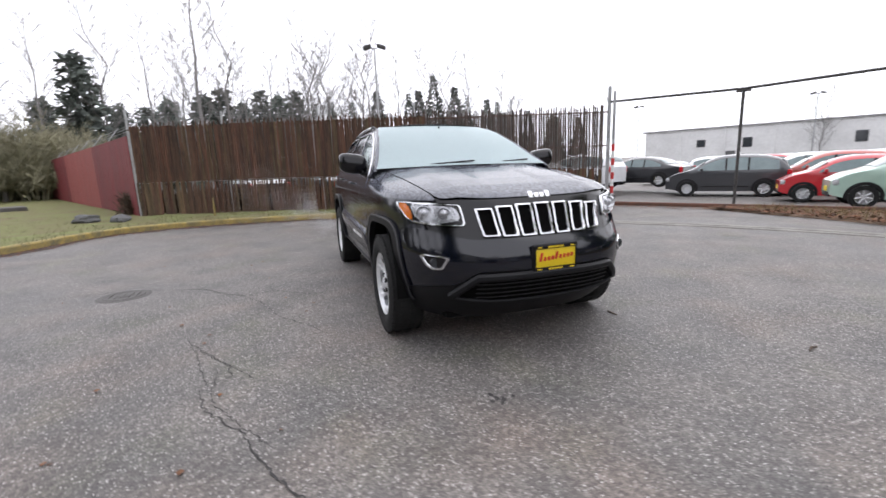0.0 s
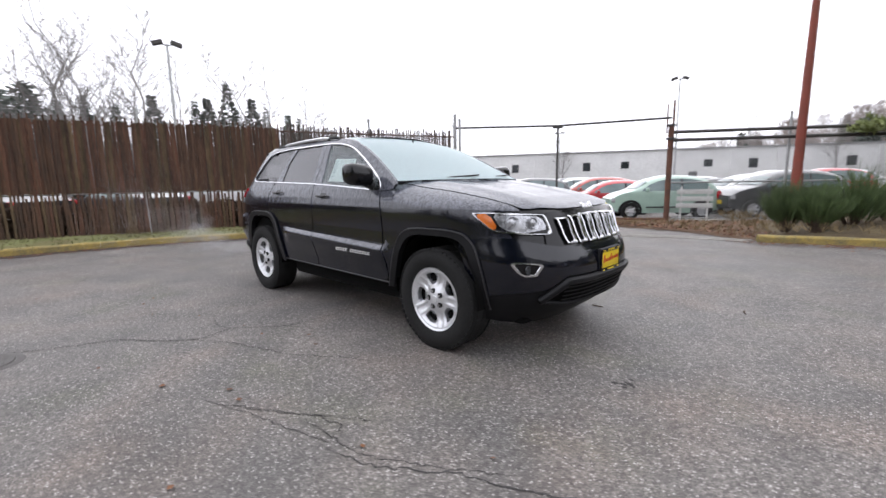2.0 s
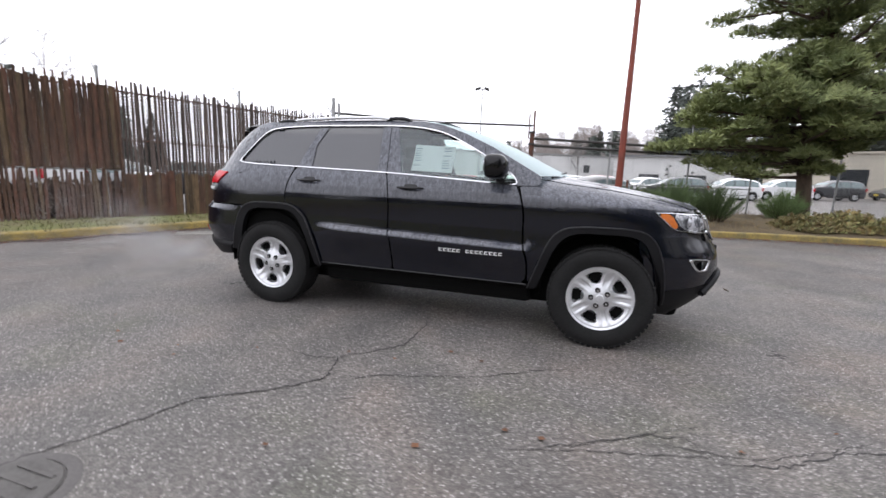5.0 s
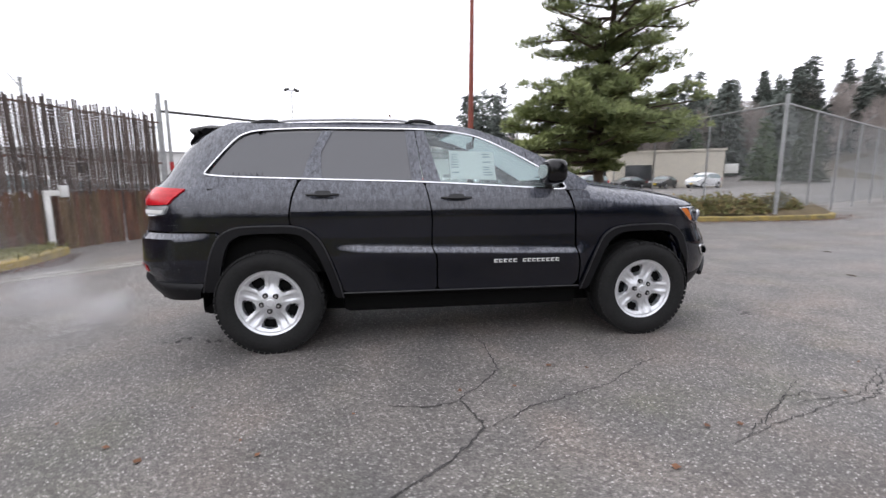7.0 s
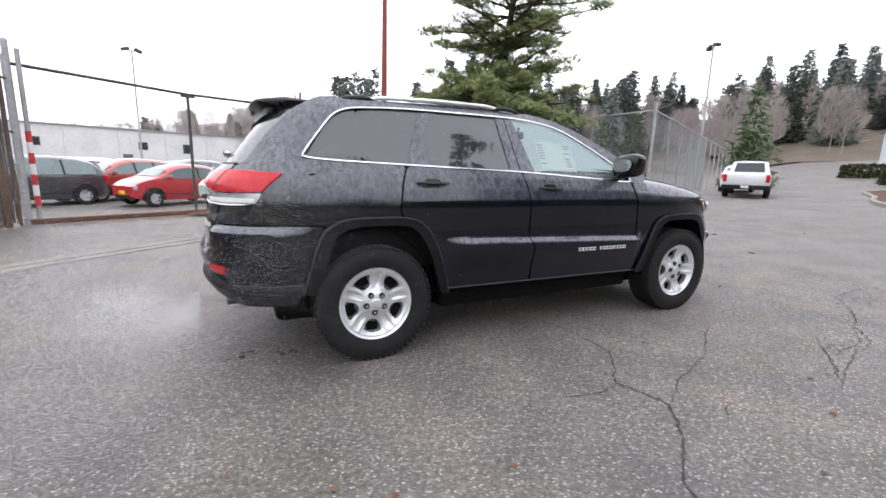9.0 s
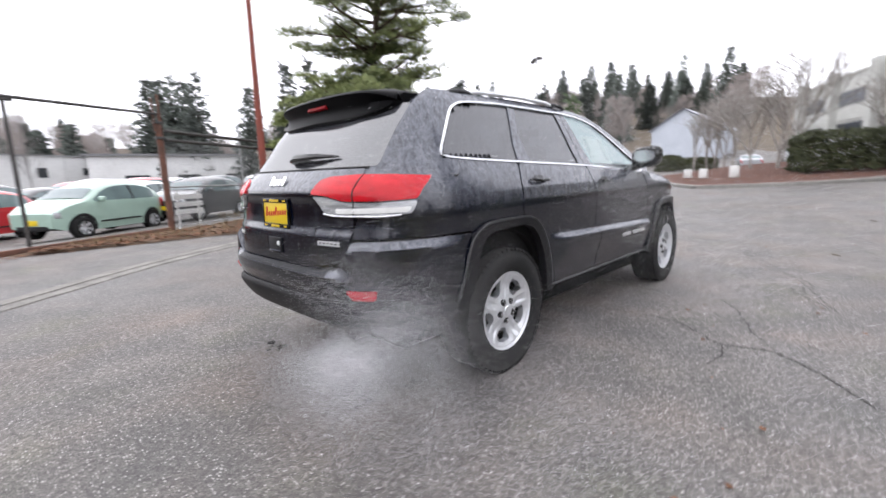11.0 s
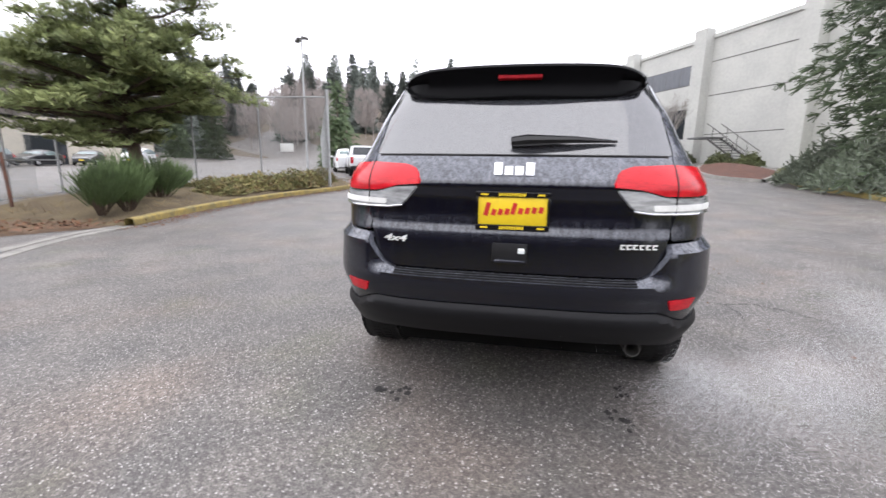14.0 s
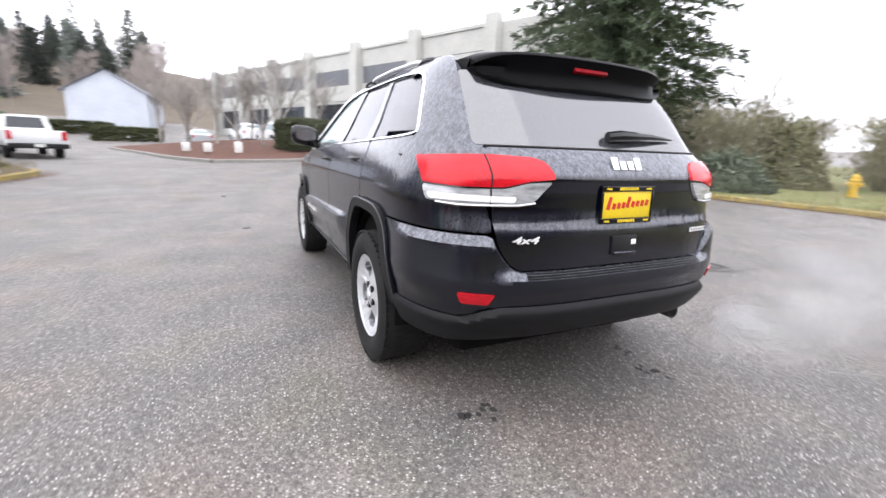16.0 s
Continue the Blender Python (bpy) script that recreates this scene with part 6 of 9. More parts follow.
    hub.lathe([(0.001, f0 + 0.002), (0.026, f0 + 0.003), (0.032, f0 + 0.008), (0.034, f0 + 0.02)], 20, pose(0, 0, 0, -90, 0, 0) @ Matrix.Diagonal((1, 1, 1, 1)))
    part("centre_cap", hub, rim_mat, host)
    if detail:
        for i in range(spokes):
            nuts, shade_disc = Shape(), Shape()
            a = 2 * math.pi * (i + 0.5) / spokes
            c = Vector((0.062 * math.sin(a), f0 + 0.004, 0.062 * math.cos(a)))
            nuts.rod(c, c + Vector((0, 0.03, 0)), 0.010, 0.010, 6)
            # dark disc round the nut stands for the shade of its recess
            c = Vector((0.062 * math.sin(a), f0 + 0.0105, 0.062 * math.cos(a)))
            shade_disc.rod(c, c + Vector((0, 0.02, 0)), 0.0205, 0.0205, 12)
            part("wheel_nut", nuts, "chrome", host)
            part("nut_recess", shade_disc, "plastic", host)
    br = Shape()
    br.lathe([(0.08, 0.0), (0.17, 0.0), (0.17, 0.02), (0.08, 0.02)], 28, rot)
    part("brake_disc", br, "darksteel", host)
    bk = Shape()
    bk.lathe([(0.0, 0.045), (rim - 0.03, 0.045)], 28, rot)
    part("wheel_back", bk, "under", host)


def wheel(host, x, side, turn=0.0):
    w = new("wheel")
    w.parent = host
    w.matrix_basis = Matrix.Translation((x, -0.825 * side, 0.382)) @ pose(0, 0, 0, 0, 0, 0 if side > 0 else 180) @ Matrix.Rotation(turn, 4, "Y")
    return w


first = None
for x, turn in ((1.4575, 0.35), (-1.4575, 0.1)):
    for side in (1, -1):
        w = wheel(jeep, x, side, turn)
        if first is None:
            wheel_parts(w)
            first = w
        else:
            made = {first: w}
            for o in first.children_recursive:
                c = o.copy()
                scene.collection.objects.link(c)
                c.parent = made[o.parent]
                made[o] = c

# ---- the slatted fence ----
P0, C0 = Vector((-10.57, -5.88)), Vector((-5.83, 7.29))
ALONG = (C0 - P0).normalized()
LEN = (C0 - P0).length
ACROSS = Vector((ALONG.y, -ALONG.x))


def on_fence(s, off=0.0):
    p = P0 + ALONG * s + ACROSS * off
    return p.x, p.y


def fence_pose(s, z, off=0.0, tilt=0.0):
    x, y = on_fence(s, off)
    return pose(x, y, z, 0, 0, math.degrees(math.atan2(ALONG.y, ALONG.x))) @ pose(0, 0, 0, 0, tilt, 0)


fence = thing("slatted_fence", None, None, "tall chain-link security fence filled with weathered brown wooden slats", "fence")


def slat_mesh(w, h, seed):
    rnd = random.Random(seed)
    s = Shape()
    n = 5
    for i in range(n + 1):
        z = h * i / n
        b = 0.006 * rnd.uniform(-1, 1)
        ww = w * (0.5 if i < n else 0.42)
        s.v += [(-ww + b, -0.006, z), (ww + b, -0.006, z), (ww + b, 0.006, z), (-ww + b, 0.006, z)]
    for i in range(n):
        a, b = i * 4, i * 4 + 4
        s.f += [(a + j, a + (j + 1) % 4, b + (j + 1) % 4, b + j) for j in range(4)]
    s.f.append((n * 4, n * 4 + 1, n * 4 + 2, n * 4 + 3))
    return s


uppers = [slat_mesh(0.072, 1.60 + 0.006 * i, i).mesh("slat", m, False) for i, m in enumerate(("slat", "slat_red", "slat_moss", "slat", "slat_red"))]
lowers = [slat_mesh(0.046, 1.0 + 0.05 * i, i + 9).mesh("slat", m, False) for i, m in enumerate(("slat", "slat_red", "slat_moss", "slat"))]
solids = [slat_mesh(0.076, 1.06 + 0.02 * i, i + 15).mesh("slat", m, False) for i, m in enumerate(("slat", "slat_moss", "slat_moss", "slat_red"))]
tips = [slat_mesh(0.034, 1.70 + 0.012 * i, i + 40).mesh("slat", "slat", False) for i in range(3)]
highs = [slat_mesh(0.046, 2.70 + 0.035 * i, i + 30).mesh("slat", "slat_bare", False) for i in range(4)]
rnd = random.Random(11)
s = 0.12
while s < LEN - 0.15:
    end = s > LEN - 5.3
    if end:
        part("slat", rnd.choice(highs), None, fence, at=fence_pose(s, rnd.uniform(0.02, 0.07), 0.0, rnd.gauss(0, 0.35)))
        if rnd.random() < (0.97 if s < LEN - 1.8 else 0.8):
            part("slat", rnd.choice(solids), None, fence, at=fence_pose(s + 0.036, rnd.uniform(-0.06, 0.02), 0.016, rnd.gauss(0, 0.6)))
        s += 0.07
    else:
        part("slat", rnd.choice(uppers), None, fence, at=fence_pose(s, 1.13 + rnd.uniform(-0.012, 0.012), -0.009 if round(s / 0.066) % 2 else 0.009, rnd.gauss(0, 0.5)))
        if round(s / 0.066) % 2:
            part("slat", rnd.choice(tips), None, fence, at=fence_pose(s + 0.033, 1.13, 0.02, rnd.gauss(0, 0.4)))
        if rnd.random() < 0.95:
            part("slat", rnd.choice(solids if s < 1.6 else lowers), None, fence, at=fence_pose(s, 0.08 + rnd.uniform(-0.04, 0.04), 0.015, rnd.gauss(0, 1.2)))
        s += 0.066
for i in range(6):
    q = Shape()
    x, y = on_fence(LEN * i / 5, -0.06)
    q.rod((x, y, 0), (x, y, 3.05 if i else 3.2), 0.035 if i in (0, 5) else 0.028, n=10)
    q.lathe([(0.04, 0), (0.036, 0.03), (0.001, 0.045)], 10, Matrix.Translation((x, y, 3.05 if i else 3.2)))
    post = part("fence_post", q, "galv", fence, "galvanised post")
    a = Shape()
    a.rod((x, y, 2.9), (x - ACROSS.x * 0.3, y - ACROSS.y * 0.3, 3.2), 0.012, n=6)
    part("wire_arm", a, "galv", post)
for z in (0.12, 1.12, 1.72, 2.66):
    q = Shape()
    a, b = on_fence(0, -0.03), on_fence(LEN, -0.03)
    if z == 1.72:
        a = on_fence(LEN - 5.3, -0.03)
    q.rod((*a, z), (*b, z), 0.02, n=8)
    part("fence_rail", q, "galv" if z < 1.5 else "rust", fence)
for k in range(3):
    q = Shape()
    pts = []
    for i in range(31):
        t = i / 30
        off = -0.1 - 0.09 * k
        x, y = on_fence(LEN * t, off - 0.06)
        pts.append((x, y, 2.97 + 0.09 * k - 0.03 * math.sin(math.pi * (t * 5 % 1))))
    q.tube(pts, 0.004, 4)
    part("barbed_wire", q, "wire", fence)

# red board fence, running away from the corner post
RD = Vector((-0.89, -0.456)).normalized()
red = thing("board_fence", None, None, "long dark red board fence with one faded paler stretch", "fence")
boards = {}
for i in range(296):
    s0 = 0.08 + i * 0.15
    pale = 6 <= s0 < 14.2
    if pale not in boards:
        q = Shape()
        q.box((0.075, 0, 1.2), (0.146, 0.02, 2.4), None, 0.003)
        boards[pale] = q.mesh("board", "red_board_pale" if pale else "red_board", False)
    off = 0.004 * (i % 2)
    x, y = P0.x + RD.x * s0 - RD.y * off, P0.y + RD.y * s0 + RD.x * off
    part("board", boards[pale], None, red, at=pose(x, y, 0.1 + 0.004 * s0, 0, 0, math.degrees(math.atan2(RD.y, RD.x))))
for i in range(16):
    x, y = P0.x + RD.x * i * 3, P0.y + RD.y * i * 3
    q = Shape()
    nxx, nyy = RD.y, -RD.x
    q.rod((x + nxx * 0.07, y + nyy * 0.07, 0.0), (x + nxx * 0.07, y + nyy * 0.07, 2.6), 0.03)
    q.rod((x + nxx * 0.07, y + nyy * 0.07, 2.58), (x + nxx * 0.38, y + nyy * 0.38, 2.98), 0.014)
    part("fence_post", q, "galv", red)
for k in range(3):
    q = Shape()
    off = -0.05 + 0.12 * (k + 1)
    q.rod((P0.x + RD.y * off, P0.y - RD.x * off, 2.64 + 0.13 * k), (P0.x + RD.x * 45 + RD.y * off, P0.y + RD.y * 45 - RD.x * off, 2.64 + 0.13 * k), 0.006, n=4)
    part("barbed_wire", q, "wire", red)


def rock(name, x, y, r, seed, label):
    s = Shape()

    def fn(u, v):
        a, b = 2 * math.pi * u, math.pi * v
        d = Vector((math.sin(b) * math.cos(a), math.sin(b) * math.sin(a), math.cos(b)))
        q = r * (0.85 + 0.35 * noise.noise(d * 1.8 + Vector((seed, 0, 0))))
        return (d.x * q * 1.3, d.y * q, d.z * q * 0.6 + r * 0.3)
    s.grid(fn, 18, 12)
    return thing(name, s, "stone", label, "rock", at=pose(x, y, land(x, y) + 0.1, 0, 0, seed * 40), group="stones on the verge")


rock("stone", -9.3, -6.0, 0.26, 1, "dark rounded stone on the grass verge")
rock("stone", -9.7, -6.9, 0.3, 2, "dark rounded stone on the grass verge")
slab = Shape()
slab.box((0, 0, 0.1), (1.3, 0.8, 0.2), None, 0.02)
thing("utility_vault", slab, "iron", "low dark concrete utility vault lid in the grass", "vault lid", at=pose(-17.5, -12.2, 0.12, 0, 0, 30))
stake = Shape()
stake.rod((0, 0, 0), (0.05, 0.02, 0.55), 0.025, 0.02, 6)
thing("marker_stake", stake, "kerb", "short leaning yellow marker stake before the slatted fence", "stake", at=pose(-8.75, -3.6, 0.12))
bo = Shape()
bo.box((0, 0, 0.5), (0.1, 0.1, 1.0), None, 0.01)
bol = thing("card_reader_post", bo, "white", "white angled card reader post beside the fence end", "post", at=pose(-6.75, 4.75, 0.05, 0, 0, 70))
q = Shape()
q.box((0.14, 0, 1.02), (0.38, 0.1, 0.1), None, 0.01)
q.box((0.3, 0, 1.05), (0.14, 0.16, 0.22), None, 0.015)
part("reader_head", q, "white", bol)

# ---- the gateway ----
GA, GB = Vector((-0.40, 10.42)), Vector((-3.16, 8.99))
gate_c = thing("gate_post", None, None, "tall galvanised gate post with red and white stripes", "post")
q = Shape()
q.rod((C0.x, C0.y, 0), (C0.x, C0.y, 3.3), 0.05, n=12)
q.lathe([(0.055, 0), (0.05, 0.04), (0.001, 0.07)], 12, Matrix.Translation((C0.x, C0.y, 3.3)))
part("shaft", q, "galv", gate_c)
q = Shape()
q.rod((C0.x + 0.14, C0.y + 0.06, 0), (C0.x + 0.14, C0.y + 0.06, 3.2), 0.04, n=12)
part("shaft", q, "galv", gate_c)
for i in range(7):
    q = Shape()
    q.rod((C0.x + 0.14, C0.y + 0.06, 0.35 + i * 0.2), (C0.x + 0.14, C0.y + 0.06, 0.55 + i * 0.2), 0.046, n=12)
    part("stripe", q, "red_paint" if i % 2 == 0 else "white", gate_c, "red or white stripe")
gb = thing("gate_support", None, None, "thin steel support post with a T-shaped head", "post")
q = Shape()
q.rod((GB.x, GB.y, 0), (GB.x, GB.y, 2.8), 0.035, n=10)
part("shaft", q, "darksteel", gb)
q = Shape()
gd = (GA - C0.xy).normalized()
q.box((0, 0, 0), (0.3, 0.08, 0.05), pose(0, 0, 0, 0, 0, math.degrees(math.atan2(gd.y, gd.x))), 0.008)
q.v = [(x + GB.x, y + GB.y, z + 2.82) for x, y, z in q.v]
part("head", q, "darksteel", gb)
gt = thing("gate_track", None, None, "overhead pipe track of the sliding gate", "gate track")
q = Shape()
q.tube([(C0.x, C0.y, 2.93), (GB.x, GB.y, 2.87), (GA.x, GA.y, 2.93)], 0.032, 8)
part("overhead_pipe", q, "darksteel", gt)
q = Shape()
q.box(((C0.x + GA.x) / 2, (C0.y + GA.y) / 2, 0.05), ((GA - C0.xy).length, 0.12, 0.1), pose(0, 0, 0, 0, 0, math.degrees(math.atan2(gd.y, gd.x))), 0.01)
part("ground_rail", q, "rust", gt, "rusty steel ground rail")
ga = thing("gate_post", None, None, "tall rusty steel gate post", "post")
q = Shape()
q.rod((GA.x, GA.y, 0), (GA.x, GA.y, 2.75), 0.075, n=12)
q.rod((GA.x + 0.05, GA.y, 2.0), (GA.x + 0.05, GA.y, 3.4), 0.03, n=8)
q.rod((GA.x - 0.1, GA.y - 0.05, 2.5), (GA.x - 0.1, GA.y - 0.05, 3.3), 0.02, n=8)
part("shaft", q, "rust", ga)
for z in (2.35, 2.72):
    q = Shape()
    q.box((GA.x, GA.y, z), (0.2, 0.2, 0.06), None, 0.01)
    part("bracket", q, "darksteel", ga)

# truss beam and chain-link fence beyond the gate post
FD = (GA - C0.xy).normalized()
cl = thing("chain_link_fence", None, None, "galvanised chain-link fence with rails and a dark steel track beam", "fence")
FL = 9.0


def on_link(s, z, off=0.0):
    return (GA.x + FD.x * s - FD.y * off, GA.y + FD.y * s + FD.x * off, z)


def link_mesh(base, direction, length, z0, z1, pitch, r=0.0022):
    """Diamond mesh: zigzag wires that run up the fence."""
    s = Shape()
    n = int(length / pitch)
    h = z1 - z0
    m = int(h / pitch)
    for i in range(-m, n):
        for sg in (1, -1):
            a, b = (i, i + m) if sg > 0 else (i + m, i)
            ta, tb = 0.0, 1.0
            # clip to the run of the fence
            if sg > 0:
                if a < 0:
                    ta = -a / m
                if b > n:
                    tb = (n - a) / m
            else:
                if a > n:
                    ta = (a - n) / m
                if b < 0:
                    tb = a / m
            if tb - ta < 0.02:
                continue
            pa, pb = lerp(a, b, ta) * pitch, lerp(a, b, tb) * pitch
            za, zb = z0 + h * ta, z0 + h * tb
            s.rod((base.x + direction.x * pa, base.y + direction.y * pa, za), (base.x + direction.x * pb, base.y + direction.y * pb, zb), r, n=3, cap=False)
    return s


part("wire_mesh", link_mesh(P0 + ALONG * (LEN - 5.3) - ACROSS * 0.02, ALONG, 5.2, 1.08, 2.68, 0.058, 0.0075), "slat_bare", fence, "rusty diamond wire mesh", smooth=False)
part("wire_mesh", link_mesh(GA, FD, 7.5, 0.08, 2.3, 0.065), "wire", cl, "diamond wire mesh", smooth=False)
for s0 in (2.9, 6.1, 8.9):
    q = Shape()
    q.rod(on_link(s0, 0), on_link(s0, 2.95 if s0 < 6 else 3.3), 0.032, n=10)
    part("fence_post", q, "galv", cl)
for z, r in ((1.12, 0.022), (0.1, 0.015)):
    q = Shape()
    q.rod(on_link(0, z), on_link(FL, z), r)
    part("fence_rail", q, "galv", cl)
q = Shape()
for z in (2.30, 2.52):
    q.rod(on_link(0.05, z, -0.12), on_link(FL, z - 0.05, -0.12), 0.045, n=8)
part("track_beam", q, "darksteel", cl, "dark twin track beam")
brn = thing("sign_post", None, None, "short rusty steel post in the planted bed", "post")
q = Shape()
q.rod((2.62, 10.15, 0.1), (2.6, 10.17, 1.3), 0.03, n=8)
part("shaft", q, "rust", brn)
pole = thing("utility_pole", None, None, "tall rust-red round steel pole at the fence", "pole")
q = Shape()
q.tube([(2.42, 11.0, 0.1), (2.43, 11.0, 3), (2.45, 11.01, 6), (2.47, 11.02, 11.5)], [0.118, 0.098, 0.074, 0.055], 16)
part("shaft", q, "pole_red", pole)
q = Shape()
q.lathe([(0.26, 0), (0.26, 0.22), (0.2, 0.26), (0.13, 0.26)], 16, Matrix.Translation((2.42, 11.0, 0.1)))
part("footing", q, "concrete", pole)
for z in (0.45,):
    q = Shape()
    q.box((2.42, 10.86, z), (0.07, 0.02, 0.2), None, 0.004)
    part("plate", q, "white", pole)

# sign boards beside the gate: a white slatted barrier
bar = thing("barrier_board", None, None, "white slatted barrier leaning on the chain-link fence", "barrier")
for i in range(3):
    q = Shape()
    q.box((*on_link(0.75, 0.45 + i * 0.2, 0.1)[:2], 0.45 + i * 0.2), (0.95, 0.03, 0.13), pose(0, 0, 0, 0, 0, math.degrees(math.atan2(FD.y, FD.x))), 0.004)
    part("slat", q, "white", bar)
for a in (0.4, 1.1):
    q = Shape()
    q.rod(on_link(a, 0, 0.14), on_link(a, 1.0, 0.12), 0.025)
    part("leg", q, "white", bar)

# corner fence by the road
CP = Vector((10.76, 7.11))
D1, D2 = Vector((-0.1, 0.995)), Vector((0.892, 0.452))
cf = thing("chain_link_fence", None, None, "tall galvanised chain-link corner fence with barbed wire arms by the road", "fence")
ZT = 3.42


for d, ln in ((D1, 7.8), (D2, 33.8)):
    for i in range(int(ln / 2.6) + 1):
        if i == 0 and d is D2:
            continue
        p = CP + d * (i * 2.6)
        q = Shape()
        q.rod((p.x, p.y, 0.1), (p.x, p.y, ZT + (0.25 if i == 0 else 0.0)), 0.055 if i == 0 else 0.032, n=10)
        if d is D2:
            q.rod((p.x, p.y, ZT - 0.02), (p.x + 0.18, p.y - 0.3, ZT + 0.28), 0.012, n=6)
        part("fence_post", q, "galv", cf)
    q = Shape()
    q.rod((CP.x, CP.y, ZT), (CP.x + d.x * ln, CP.y + d.y * ln, ZT), 0.026)
    part("fence_rail", q, "galv", cf)
    part("wire_mesh", link_mesh(CP, d, min(ln, 7.8 if d is D1 else 14), 0.45, ZT, 0.075, 0.0026), "wire", cf, "diamond wire mesh", smooth=False)
sg = thing("fence_sign", None, None, "small white sign on the chain-link fence", "sign")
q = Shape()
p = CP + D1 * 1.6
q.box((p.x - 0.05, p.y - 0.05, 1.65), (0.5, 0.01, 0.3), pose(0, 0, 0, 0, 0, 95.7), 0.002)
part("board", q, "white", sg)


# ---- lamps on tall posts ----
def area_lamp(x, y, top, turn, label):
    z0 = hill(x, y)
    ob = thing("street_lamp", None, None, label, "street lamp", "lot lamps", at=pose(x, y, z0, 0, 0, turn))
    q = Shape()
    q.rod((0, 0, 0), (0, 0, top - z0), 0.09, 0.06, 10)
    part("pole", q, "galv", ob)
    for sg_ in (1, -1):
        q = Shape()
        q.box((sg_ * 0.45, 0, top - z0 + 0.02), (0.55, 0.36, 0.22), pose(0, 0, 0, 0, sg_ * 18, 0), 0.04)
        q.rod((0, 0, top - z0 - 0.1), (sg_ * 0.3, 0, top - z0), 0.03)
        part("lamp_head", q, "darksteel", ob)


area_lamp(-24.2, 4.33, 8.9, 70, "double-headed floodlight on a tall steel pole behind the fence")
area_lamp(-9.2, 41.1, 10.1, 20, "double-headed floodlight on a tall steel pole in the car lot")
area_lamp(28.4, 17.4, 10.2, 60, "double-headed floodlight on a tall steel pole")
area_lamp(-30, 57, 8.2, 20, "double-headed floodlight on a tall steel pole in the car lot")
area_lamp(-48, 48, 9.0, 20, "double-headed floodlight on a tall steel pole in the car lot")


# ---- buildings ----
def wall_box(name, a, b, depth, z0, z1, mat, parent, label=""):
    """A wall from a to b (plan), with its body behind it."""
    d = (b - a).normalized()
    n = Vector((d.y, -d.x))
    s = Shape()
    c = [a, b, b + n * depth, a + n * depth]
    s.add([(p.x, p.y, z0) for p in c] + [(p.x, p.y, z1) for p in c], [(0, 1, 5, 4), (1, 2, 6, 5), (2, 3, 7, 6), (3, 0, 4, 7), (4, 5, 6, 7)])
    return part(name, s, mat, parent, label, smooth=False)


def slab_on(a, d, s0, s1, z0, z1, out, thick=0.06):
    """A thin box on a wall that starts at a and runs along d, out metres proud."""
    n = Vector((-d.y, d.x))
    s = Shape()
    p, q = a + d * s0, a + d * s1
    c = [p + n * out, q + n * out, q + n * (out - thick), p + n * (out - thick)]
    s.add([(v.x, v.y, z0) for v in c] + [(v.x, v.y, z1) for v in c], [(3, 2, 1, 0), (4, 5, 6, 7), (0, 1, 5, 4), (1, 2, 6, 5), (2, 3, 7, 6), (3, 0, 4, 7)])
    return s


office = thing("office_building", None, None, "two-storey grey concrete office building with banded dark windows", "building")
A0, E = Vector((33.15, -12.75)), Vector((0.911, 0.412))
TOPZ = 10.9
start = A0 - E * 12
wall_box("wall", start, A0 + E * 40.5, 30, -1, TOPZ - 0.5, "tilt", office)
face = Vector((-E.y, E.x))
for i in range(-1, 6):
    s0 = i * 8.0
    part("pier", slab_on(A0, E, s0 - 0.55, s0 + 0.55, -1, TOPZ, 0.75, 0.8), "tilt", office, smooth=False)
for i in range(-1, 5):
    base = i * 8.0
    part("parapet", slab_on(A0, E, base + 0.6, base + 7.4, TOPZ - 0.65, TOPZ - 0.4, 0.12, 0.12), "tilt", office, smooth=False)
    if i >= 0:
        for z0, z1, m in ((7.25, 8.75, "blind"), (3.15, 5.5, "pane")):
            w = part("window", slab_on(A0, E, base + 0.75, base + 7.25, z0, z1, 0.02, 0.1), "frame", office, "dark framed strip window", smooth=False)
            for k in range(4):
                a_ = base + 0.8 + k * 1.61
                part("pane", slab_on(A0, E, a_ + 0.03, a_ + 1.57, z0 + 0.06, z1 - 0.06, 0.035, 0.02), m, w, smooth=False)
        part("ledge", slab_on(A0, E, base + 0.6, base + 7.4, 5.75, 6.95, 0.1, 0.15), "tilt", office, smooth=False)
    else:
        for z in (3.4, 6.2, 8.6):
            part("joint", slab_on(A0, E, base + 0.6, base + 7.4, z, z + 0.06, 0.012, 0.03), "joint", office, smooth=False)
